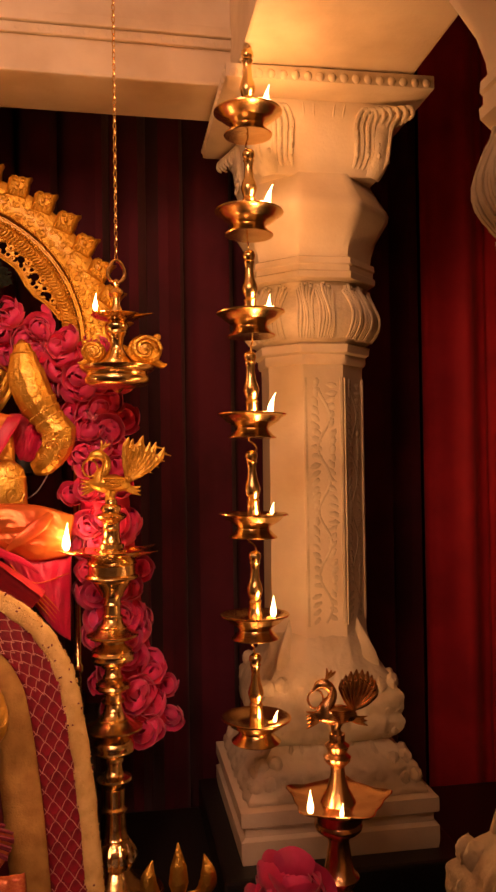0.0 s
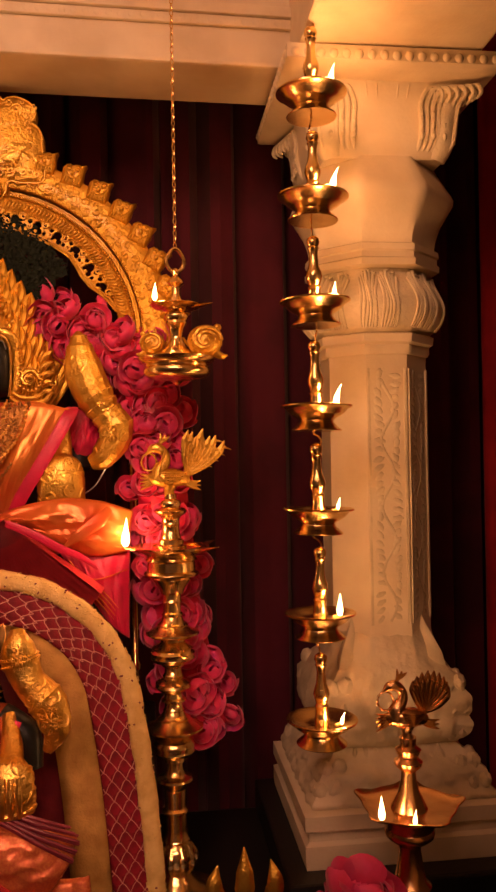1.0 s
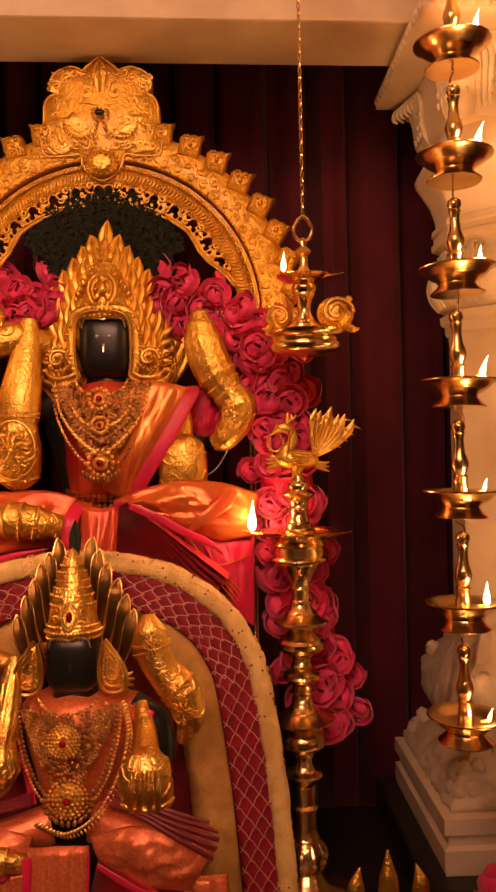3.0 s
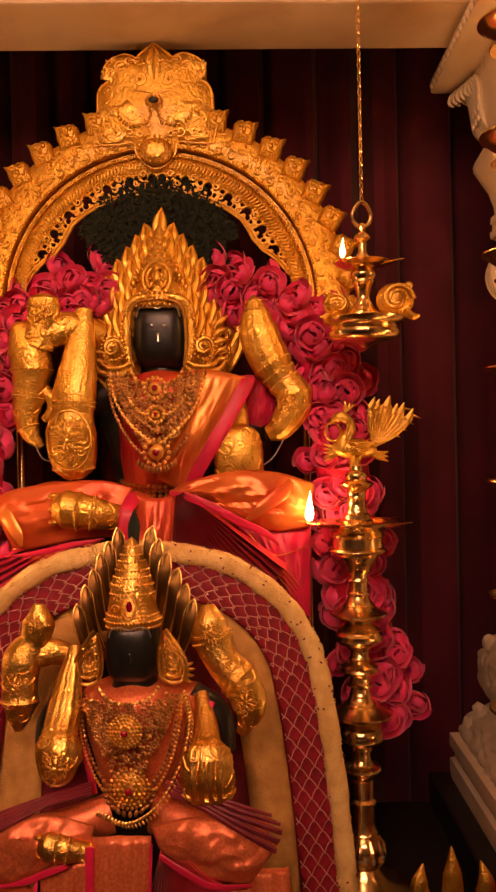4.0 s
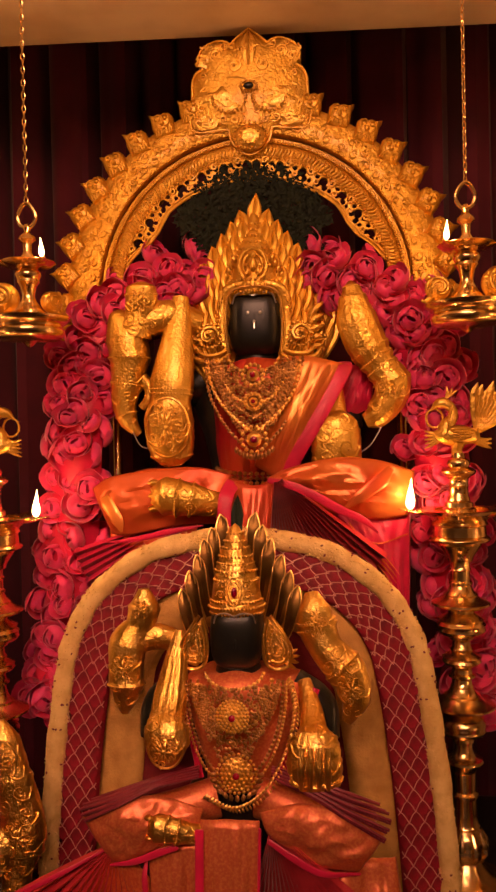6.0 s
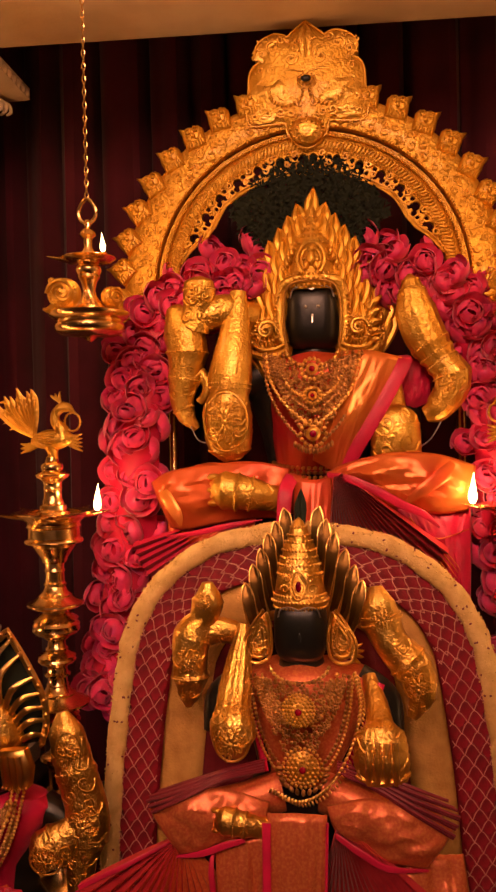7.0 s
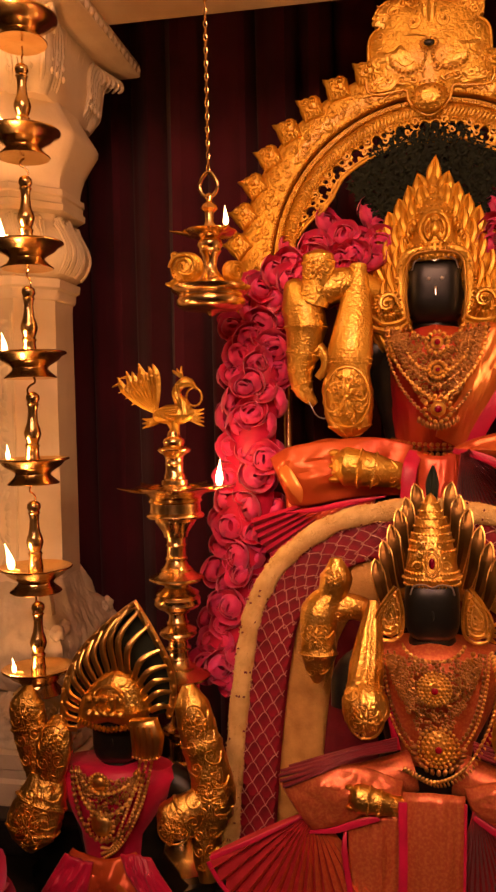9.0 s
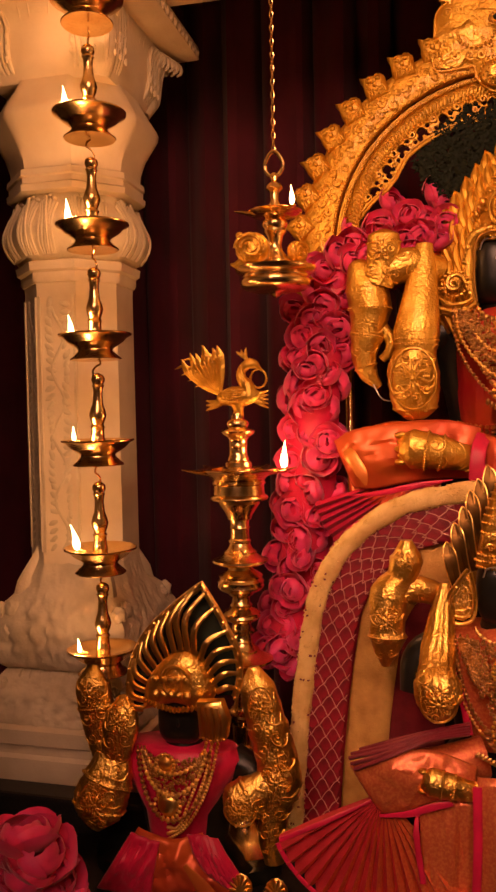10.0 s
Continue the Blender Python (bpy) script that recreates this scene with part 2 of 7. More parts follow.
def plate_shape(bm, outline, y, depth, mat=0, bulge=0.0):
    """A thick plate from an outline of (x, z), facing the hall, its middle raised by bulge."""
    pts = [Vector((p[0], p[1])) for p in outline]
    mid = sum(pts, Vector((0, 0))) / len(pts)
    rings = []
    for f, d in ((1.0, depth), (1.0, 0.0), (0.93, -bulge * 0.35), (0.7, -bulge * 0.8), (0.35, -bulge)):
        rings.append([(mid.x + (p.x - mid.x) * f, y + d, mid.y + (p.y - mid.y) * f) for p in pts])
    skin(bm, rings, mat=mat)


def leaf_plate(bm, line, width, thick=0.005, mat=0):
    """A broad beaten leaf along a line: nearly flat, ridged down the middle, ending in a point."""
    pts = curve_points(line, 14)
    rings = []
    for i, p in enumerate(pts):
        v = i / 13
        d = (pts[min(i + 1, 13)] - pts[max(i - 1, 0)]).normalized()
        w = Vector((d.z, 0, -d.x)) * width * (0.55 + 0.6 * v if v < 0.55 else max(0.02, 0.88 * (1 - ((v - 0.55) / 0.45) ** 1.7)))
        front = Vector((0, -thick, 0))
        rings.append([p - w, p - w * 0.75 + front * 0.5, p - w * 0.3 + front * 0.3, p + front * 0.8, p + w * 0.3 + front * 0.3, p + w * 0.75 + front * 0.5, p + w, p + Vector((0, 0.003, 0))])
    skin(bm, rings, mat=mat)

# ---- the hall ----
bm = bmesh.new()
box(bm, (-3.2, -4.2, -0.1), (3.2, 2.6, 0))
solid("floor", bm, CARPET, "red carpeted hall floor", "floor", kind="structure", smooth=False)
# south, west and east walls are unseen, added for the gold to mirror
for name, lo, hi in (("wall_north", (-3.2, 2.4, 0), (3.2, 2.6, 3.2)), ("wall_south", (-3.2, -4.2, 0), (3.2, -4.0, 3.2)),
                     ("wall_west", (-3.2, -4.0, 0), (-3.0, 2.4, 3.2)), ("wall_east", (3.0, -4.0, 0), (3.2, 2.4, 3.2))):
    bm = bmesh.new()
    box(bm, lo, hi)
    solid(name, bm, SHADED_PAINT if name == "wall_north" else WALL_PAINT, "wall behind the curtains, shade put into its paint" if name == "wall_north" else "unseen cream hall wall added for reflections", "wall", kind="structure", smooth=False)
bm = bmesh.new()
box(bm, (-3.2, -4.2, 3.2), (3.2, 2.6, 3.35))
solid("ceiling", bm, WALL_PAINT, "cream hall ceiling in shadow", "ceiling", kind="structure", smooth=False)
bm = bmesh.new()
box(bm, (-1.3, 0.86, 0), (1.3, 1.69, 0.80), 0.012)
solid("altar_platform", bm, GRANITE, "black granite altar platform carrying the shrine", "platform", kind="structure", smooth=False)
for x in (PIL_R[0], PIL_L[0]):
    bm = bmesh.new()
    box(bm, (x - 0.22, 1.24, 0.80), (x + 0.22, 1.685, 0.861), 0.006)
    solid("pillar_block", bm, GRANITE, "black granite block under a pillar", "block", kind="structure", smooth=False)
bm = bmesh.new()
box(bm, (FRONT_PIL[0] - 0.25, FRONT_PIL[1] - 0.24, 0.0), (FRONT_PIL[0] + 0.25, FRONT_PIL[1] + 0.24, 0.861), 0.006)
solid("pillar_block", bm, GRANITE, "black granite block under the front pillar", "block", kind="structure", smooth=False)


def beam(name, lo, hi, label, turn=0.0):
    bm = bmesh.new()
    box(bm, lo, hi, 0.006)
    ob = solid(name, bm, PLASTER, label, "beam", kind="structure", smooth=False)
    ob.rotation_euler.z, ob.location.x = radians(turn), 1.5 * math.sin(radians(turn))
    return ob


ZB = 2.274
beam("beam_back", (-1.02, 1.35, ZB), (0.93, 1.512, 2.6), "cream painted beam resting on the shrine pillars", 2)
beam("beam_east", (0.6, 0.1, ZB + 0.002), (0.928, 1.4, 2.598), "cream painted side beam of the shrine canopy")
beam("beam_west", (-0.89, 0.1, ZB + 0.002), (-0.58, 1.348, 2.598), "cream painted side beam of the shrine canopy")
bm = bmesh.new()
box(bm, (-1.02, 0.1, 2.602), (0.93, 1.512, 2.72))
solid("canopy_ceiling", bm, PLASTER, "cream ceiling of the shrine canopy", "ceiling", kind="structure", smooth=False)
# carved moulding along the beam's face
bm = bmesh.new()
box(bm, (-0.576, 1.34, 2.34), (0.598, 1.349, 2.358), 0.003)
box(bm, (-0.576, 1.334, 2.359), (0.598, 1.349, 2.378), 0.003)
for k in range(57):
    blob(bm, (-0.55 + 0.02 * k, 1.3405, 2.349), (0.0075, 0.003, 0.0075), detail=1)
solid("moulding", bm, PLASTER, "cream moulding with worn carved beads along the beam", "moulding", kind="structure")
bpy.data.objects["moulding"].rotation_euler.z, bpy.data.objects["moulding"].location.x = radians(2), 0.0523


def curtain(name, x0, x1, y, z0, z1, folds, seed, label, cloth=VELVET):
    rng = random.Random(seed)
    phase = [rng.uniform(0, 6.28) for _ in range(4)]
    bm = bmesh.new()
    n, m = 260, 14
    rows = []
    for j in range(m + 1):
        v = j / m
        row = []
        for i in range(n + 1):
            u = i / n
            w = u * folds * 6.283 + 0.9 * math.sin(u * folds * 1.9 + phase[0]) + 0.18 * math.sin(v * 3 + u * 20)
            d = 0.036 * math.sin(w) + 0.013 * math.sin(2.3 * w + phase[1] + v) + 0.015 * math.sin(w * 0.37 + phase[2])
            row.append((x0 + (x1 - x0) * u + 0.012 * math.cos(w + v), y + d * (0.75 + 0.4 * (1 - v)), z0 + (z1 - z0) * v))
        rows.append(row)
    skin(bm, rows, closed=False, caps=False)
    ob = solid(name, bm, cloth, label, "curtain")
    thick = ob.modifiers.new("cloth", "SOLIDIFY")
    thick.thickness = 0.003
    return ob


curtain("curtain", -1.5, 1.36, 1.87, 0.02, 3.1, 28, 3, "dark maroon velvet curtain hanging in folds behind the shrine")
curtain("curtain", 1.15, 2.46, 1.78, 0.02, 3.1, 11, 8, "crimson velvet side curtain in deep folds", LIT_CRIMSON)


# ---- pillars ----
def pillar(place, label, outer=-1):
    """A carved stone pillar: square plinth, leafy base, octagonal shaft, fluted bell, cushion, volute capital and beaded abacus."""
    top = thing("pillar", label, "pillar", (place[0], place[1], -0.0236), "pillars of the shrine")
    top.scale = (1.015, 1.015, 1.015)
    bm = bmesh.new()
    loft(bm, [(0.872, 0.178, 4), (0.885, 0.18, 4), (0.912, 0.18, 4), (0.917, 0.172, 4), (0.932, 0.172, 4), (0.937, 0.18, 4), (0.962, 0.18, 4), (0.965, 0.172, 4)], steps=64)
    part("plinth", bm, PLASTER, top, "moulded square plinth")
    bm = bmesh.new()
    rings = []
    for k in range(37):
        f = k / 36
        z = 0.966 + 0.087 * f
        half = 0.17 - 0.012 * f - 0.05 * f ** 2.2
        ring = []
        for i in range(224):
            a = 2 * math.pi * i / 224
            corner = abs(math.sin(2 * a)) ** 2.5
            leaf = abs(math.sin(a * 10 + 1.1 * math.sin(f * 4 + a * 4))) ** 0.6
            lobes = 0.005 * corner * math.sin(f * 14 + 0.6)
            r = half * (0.86 * reach(a, 4) + 0.14) * (0.972 + 0.03 * leaf * math.sin(math.pi * min(1, 0.1 + f))) + lobes
            r += 0.006 * noise.noise(Vector((math.sin(a) * 9, math.cos(a) * 9, f * 6))) + 0.0045 * abs(noise.noise(Vector((math.sin(a) * 22, math.cos(a) * 22, f * 9 + a * 3))))
            ring.append((r * math.sin(a), -r * math.cos(a), z))
        rings.append(ring)
    skin(bm, rings)
    part("base_cushion", bm, CARVED, top, "leaf-carved swelling base")
    bm = bmesh.new()
    rings = []
    for k in range(41):
        f = k / 40
        z = 1.05 + 0.2 * f
        half = float(np.interp(f, (0, 0.06, 0.2, 0.42, 0.6, 0.76, 1.0), (0.122, 0.132, 0.138, 0.134, 0.122, 0.106, 0.094)))
        square = float(np.interp(f, (0, 0.5, 0.75, 1.0), (1, 1, 0.4, 0)))
        ring = []
        for i in range(224):
            a = 2 * math.pi * i / 224
            corner = abs(math.sin(2 * a)) ** 3 * square
            leaf = abs(math.sin(a * 8 + 1.4 * math.sin(f * 5 + a * 4))) ** 0.6
            edge = square * reach(a, 4) + (1 - square) * reach(a, 8)
            r = half * (0.9 * edge + 0.1) * (0.975 + 0.028 * leaf * math.sin(math.pi * min(1, f * 1.4)) * square)
            r += corner * (0.008 * abs(math.sin(f * 13)) - 0.004) + square * (0.006 * noise.noise(Vector((math.sin(a) * 10, math.cos(a) * 10, f * 10))) + 0.0045 * abs(noise.noise(Vector((math.sin(a) * 22, math.cos(a) * 22, f * 18 + a * 2)))))
            ring.append((r * math.sin(a), -r * math.cos(a), z))
        rings.append(ring)
    skin(bm, rings)
    part("base_block", bm, CARVED, top, "square block carved with worn leaves")
    # worn scrolls and leaf lobes down the corners of the block and the swelling base
    for q in range(4):
        bm = bmesh.new()
        for pz, px, r in ((1.075, 0.176, 0.02), (1.115, 0.182, 0.022), (1.155, 0.172, 0.019), (1.02, 0.196, 0.019), (0.99, 0.216, 0.02)):
            for side in (-1, 0, 1):
                blob(bm, (px - 0.008 - 0.016 * abs(side), side * 0.017, pz + 0.004 * side), (0.013, 0.013, r * 0.85), (0, 0, 30 * side), 3, rough=0.3)
        for u in range(-5, 6):
            if abs(u) > 1:
                tube(bm, [(0.205 - 0.016 * abs(u), u * 0.016, 0.97), (0.192 - 0.0155 * abs(u), u * 0.0155, 1.0), (0.168 - 0.0145 * abs(u), u * 0.014, 1.035), (0.158 - 0.013 * abs(u), u * 0.0125, 1.05)], [0.006, 0.0075, 0.006, 0.003], 7, 12)
        ob = part("corner_carving", bm, CARVED, top, "worn carved scrolls")
        ob.rotation_euler.z = math.pi / 4 + q * math.pi / 2
    for q in range(4):
        bm = bmesh.new()
        a = math.pi / 4 + q * math.pi / 2
        tube(bm, [(0.11, 0, 1.165), (0.104, 0, 1.2), (0.092, 0, 1.245), (0.088, 0, 1.275)], [0.034, 0.03, 0.014, 0.003], 10, 10, 0.5)
        ob = part("corner_leaf", bm, CARVED, top)
        ob.rotation_euler.z = a
    bm = bmesh.new()
    loft(bm, [(1.2, 0.094, 8), (1.22, 0.094, 8), (1.735, 0.093, 8), (1.75, 0.094, 8)], steps=64)
    part("shaft", bm, PLASTER, top, "octagonal shaft")
    # raised border and vine on the carved faces
    for q in (0, outer):
        bm = bmesh.new()
        for s in (-1, 1):
            box(bm, (s * 0.034 - 0.0022, -0.0965, 1.26), (s * 0.034 + 0.0022, -0.0925, 1.725))
        vine = [(0.012 * math.sin(k * 0.8), -0.093, 1.265 + k * 0.0152) for k in range(30)]
        tube(bm, vine, 0.0034, 6, 120, 0.5)
        for k in range(30):
            s = 1 if math.sin(k * 0.8) < 0 else -1
            for j, (ox, oz, turn) in enumerate(((0.017, 0.002, 50), (-0.014, 0.006, -35))):
                blob(bm, (s * ox, -0.0925, 1.268 + k * 0.0152 + oz), (0.0115, 0.0024, 0.0062), (0, turn * s + 11 * k, 0), 2, rough=0.4)
        ob = part("carved_panel", bm, CARVED, top)
        ob.rotation_euler.z = -q * math.pi / 4
    bm = bmesh.new()
    loft(bm, [(1.75, 0.097, 8), (1.756, 0.1, 8), (1.768, 0.1, 8), (1.772, 0.106, 8), (1.786, 0.108, 8), (1.79, 0.1, 8), (1.8, 0.1, 8)], steps=64)
    part("neck_ring", bm, PLASTER, top)
    bm = bmesh.new()
    rings = []

    def bell(f, a):
        half = 0.103 + 0.027 * math.sin(math.pi * min(1.0, f * 1.15) ** 0.85) - 0.002 * f
        return half * (0.6 * reach(a, 8) + 0.4)

    for k in range(15):
        f = k / 14
        rings.append([(bell(f, a) * math.sin(a), -bell(f, a) * math.cos(a), 1.79 + 0.118 * f) for a in (2 * math.pi * i / 96 for i in range(96))])
    skin(bm, rings)
    # upright curling leaves: ribs that spring from the neck, spread and turn over at the top
    for corner in range(16):
        mid = math.pi * corner / 8 + (0.08 if corner % 2 else 0.0)
        for u in range(-3, 4):
            rib = []
            for j in range(9):
                f = 0.06 + (0.86 - 0.035 * abs(u)) * j / 8
                a = mid + radians(u * (1.2 + 2.5 * f) + 2.4 * math.sin(f * 5 + u * 0.5))
                out = bell(f, a) + 0.002 + (0.005 * max(0.0, f - 0.6) / 0.3) + (0.0025 if u == 0 else 0.0)
                rib.append((out * math.sin(a), -out * math.cos(a), 1.79 + 0.118 * f))
            tube(bm, rib, [0.0016, 0.0026, 0.0028, 0.003], 6, 0, 1.0)
        top_a = mid
        for u in (-1, 0, 1):
            a = top_a + radians(u * 5)
            out = bell(0.9, a) + 0.006
            blob(bm, (out * math.sin(a), -out * math.cos(a), 1.79 + 0.118 * (0.93 - 0.04 * abs(u))), (0.0048, 0.0048, 0.0042), detail=1)
    part("fluted_bell", bm, CARVED, top, "bell carved with curling leaves")
    bm = bmesh.new()
    loft(bm, [(1.906, 0.112, 8), (1.909, 0.119, 8), (1.92, 0.12, 8), (1.923, 0.116, 8), (1.933, 0.116, 8), (1.936, 0.119, 8), (1.947, 0.118, 8), (1.95, 0.111, 8)], steps=64)
    part("ledge", bm, PLASTER, top)
    bm = bmesh.new()
    loft(bm, [(1.948, 0.111, 8), (1.965, 0.113, 8), (1.99, 0.121, 8), (2.015, 0.135, 8), (2.032, 0.1445, 8), (2.042, 0.146, 8), (2.052, 0.142, 8), (2.075, 0.128, 8), (2.095, 0.117, 8), (2.108, 0.112, 8)], steps=64)
    part("cushion", bm, PLASTER, top, "plain eight-sided cushion")
    bm = bmesh.new()
    loft(bm, [(2.1, 0.11, 4), (2.108, 0.115, 4), (2.125, 0.12, 4), (2.16, 0.125, 4), (2.2, 0.128, 4), (2.232, 0.13, 4)], steps=64)
    part("capital", bm, PLASTER, top, "square capital")
    for q in range(4):
        # corner leaf of many fine ribs that rises, spreads and curls over under the slab
        bm = bmesh.new()
        for s in range(-6, 7):
            n, side = abs(s), (s > 0) - (s < 0)
            e = 0.0098 * n
            low, mid = 0.153 - e * 0.707, 0.172 - e * 0.72
            curl = 1.0 - 0.09 * n
            tube(bm, [(low, side * e * 0.62, 2.104), (mid, side * e * 0.72, 2.128), (mid + 0.006, side * e * 0.8, 2.16), (mid + 0.012 * curl, side * e * 0.84, 2.19), (mid + 0.032 * curl, side * e * 0.74, 2.216),
                      (mid + 0.05 * curl, side * e * 0.62, 2.216), (mid + 0.055 * curl, side * e * 0.56, 2.203), (mid + 0.046 * curl, side * e * 0.54, 2.194)], [0.0035, 0.0046, 0.0048, 0.005, 0.005, 0.0048, 0.004, 0.002], 7, 26, 1.0, side=(0, 1, 0))
            if n in (2, 4, 6):
                for j in range(4):
                    blob(bm, (mid + 0.008, side * (e * 0.8 + 0.003), 2.135 + 0.02 * j), (0.0042, 0.0042, 0.007), detail=1)
        tube(bm, [(0.135, 0, 2.104), (0.146, 0, 2.13), (0.152, 0, 2.17), (0.165, 0, 2.205)], [0.02, 0.026, 0.028, 0.02], 14, 16, 1.0, side=(0, 1, 0))
        ob = part("scroll", bm, CARVED, top)
        ob.rotation_euler.z = math.pi / 4 + q * math.pi / 2
        bm = bmesh.new()
        for s in (-2, -1, 1, 2):
            tube(bm, [(s * 0.013, -0.1145, 2.112), (s * 0.016, -0.1225, 2.16), (s * 0.018, -0.1265, 2.2), (s * 0.02, -0.132, 2.226)], [0.0012, 0.0024, 0.0028, 0.0012], 8, 10, 0.5)
        ob = part("fluting", bm, PLASTER, top)
        ob.rotation_euler.z = q * math.pi / 2
    bm = bmesh.new()
    loft(bm, [(2.232, 0.165, 4), (2.234, 0.184, 4), (2.238, 0.19, 4), (2.2615, 0.19, 4), (2.2625, 0.18, 4)], steps=64)
    abacus = part("abacus", bm, PLASTER, top, "square abacus slab")
    ball = bmesh.new()
    blob(ball, (0, 0, 0), (0.0086, 0.0086, 0.0095), detail=2)
    mesh = finish("bead", ball, PLASTER)
    for q in range(4):
        for k in range(17):
            ob = new("bead", mesh)
            ob.parent = abacus
            ob.location = Matrix.Rotation(q * math.pi / 2, 3, "Z") @ Vector((-0.176 + 0.022 * k, -0.187, 2.247))
    return top


pillar((PIL_R[0], PIL_R[1]), "carved cream stone pillar with octagonal shaft, leafy base and scrolled capital")
pillar((PIL_L[0], PIL_L[1]), "carved cream stone pillar with octagonal shaft behind the hanging lamp", 1)
pillar(FRONT_PIL, "carved cream stone front pillar under the side beam")

# ---- flames and lamps ----
def flame(parent, place, size=0.03, lean=0.0, watts=0.0):
    """A still tongue of fire on its wick."""
    bm = bmesh.new()
    rows = [(0.0, 0), (0.085, 0.04), (0.13, 0.13), (0.145, 0.25), (0.12, 0.42), (0.075, 0.62), (0.032, 0.84), (0.0, 1.0)]
    rings = [[(place[0] + size * (r * math.cos(a) + lean * z * z), place[1] + size * r * math.sin(a), place[2] + size * z)
              for a in (math.pi * k / 6 for k in range(12))] for r, z in [(max(r, 0.004), z) for r, z in rows]]
    skin(bm, rings)
    ob = part("flame", bm, FLAME, parent, "small bright oil flame")
    ob.visible_shadow = False
    if watts:
        base = Vector(parent.location)
        flame_lamp(base + Vector(place) + Vector((0, 0, size * 0.45)), watts)
    return ob


def chain(parent, x, y, z0, z1, link=0.0105, wire=0.00095):
    """A chain of separate oval links, each turned a quarter from the last."""
    bm = bmesh.new()
    h = link * 0.62
    ring = [(h * 0.42 * math.cos(a), 0, h * math.sin(a)) for a in np.linspace(0, 2 * math.pi, 11)]
    tube(bm, ring, wire, 5)
    mesh = finish("chain_link", bm, BRASS)
    n = int((z1 - z0) / link)
    for k in range(n):
        ob = new("chain_link", mesh)
        ob.parent = parent
        ob.location = (x, y, z0 + (k + 0.5) * (z1 - z0) / n)
        ob.rotation_euler.z = math.pi / 2 * (k % 2) + 0.5


def tier_lamp(place, side, label, zs):
    """Seven oil dishes hung one below the other on turned stems."""
    top = thing("hanging_lamp", label, "oil lamp", (place[0], place[1], zs[-1] - 0.05), "tall hanging lamps")
    z_base = top.location.z
    rng = random.Random(5 if side > 0 else 6)
    dish, stem, hook = bmesh.new(), bmesh.new(), bmesh.new()
    turned(dish, [(0.0, -0.008), (0.02, -0.009), (0.034, -0.007), (0.046, -0.002), (0.06, 0.001), (0.0615, 0.0), (0.0612, -0.0022), (0.053, -0.006), (0.047, -0.013), (0.038, -0.019),
                  (0.032, -0.0225), (0.029, -0.026), (0.03, -0.029), (0.035, -0.034), (0.0425, -0.0405), (0.0435, -0.0415), (0.0425, -0.043), (0.03, -0.0425), (0.0, -0.042)], steps=40)
    turned(stem, [(0.012, -0.01), (0.013, 0.0), (0.0115, 0.004), (0.0105, 0.018), (0.0125, 0.022), (0.0095, 0.026), (0.0125, 0.034), (0.0145, 0.042), (0.0125, 0.051), (0.009, 0.06),
                  (0.0075, 0.078), (0.0085, 0.088), (0.0105, 0.091), (0.0085, 0.094), (0.0115, 0.1), (0.0105, 0.107), (0.006, 0.111), (0.0, 0.113)], steps=24)
    tube(hook, [(0.005, 0, 0.108), (0.0065, 0, 0.116), (0.001, 0, 0.124), (-0.006, 0, 0.128), (-0.005, 0, 0.135), (0.001, 0, 0.14)], 0.0016, 6, 18)
    meshes = [finish(n, b, BRASS) for n, b in (("dish", dish), ("stem", stem), ("hook", hook))]
    for k, z in enumerate(zs):
        for mesh in meshes:
            ob = new(mesh.name.split(".")[0], mesh)
            ob.parent = top
            ob.location = (0, 0, z - z_base)
            ob.scale = (0.95, 0.95, 0.95)
            ob.rotation_euler = (radians(rng.uniform(-1.5, 1.5)), radians(rng.uniform(-1.5, 1.5)), rng.uniform(0, 6.28))
        wick = bmesh.new()
        tube(wick, [(side * 0.018, -0.02, z - z_base - 0.004), (side * 0.025, -0.032, z - z_base + 0.001)], 0.0025, 6)
        part("wick", wick, CREAM, top)
        big = [0.034, 0.038, 0.026, 0.034, 0.02, 0.036, 0.02][k] if side > 0 else [0.034, 0.034, 0.036, 0.03, 0.024, 0.042, 0.024][k]
        flame(top, (side * 0.025, -0.033, z - z_base), big, side * rng.uniform(0.02, 0.3), COLUMN_WATTS * big / 0.03)
    chain(top, 0, 0, zs[0] - z_base + 0.14, 2.6 - z_base, 0.02, 0.0011)
    return top


TIERS = [2.162, 1.992, 1.821, 1.65, 1.483, 1.314, 1.142]
tier_lamp(COL_R, 1, "seven-tier hanging brass oil lamp with lit wicks beside a pillar", TIERS)
tier_lamp(COL_L, -1, "seven-tier hanging brass oil lamp burning before the pillar", [2.164, 1.986, 1.811, 1.637, 1.468, 1.294, 1.13])


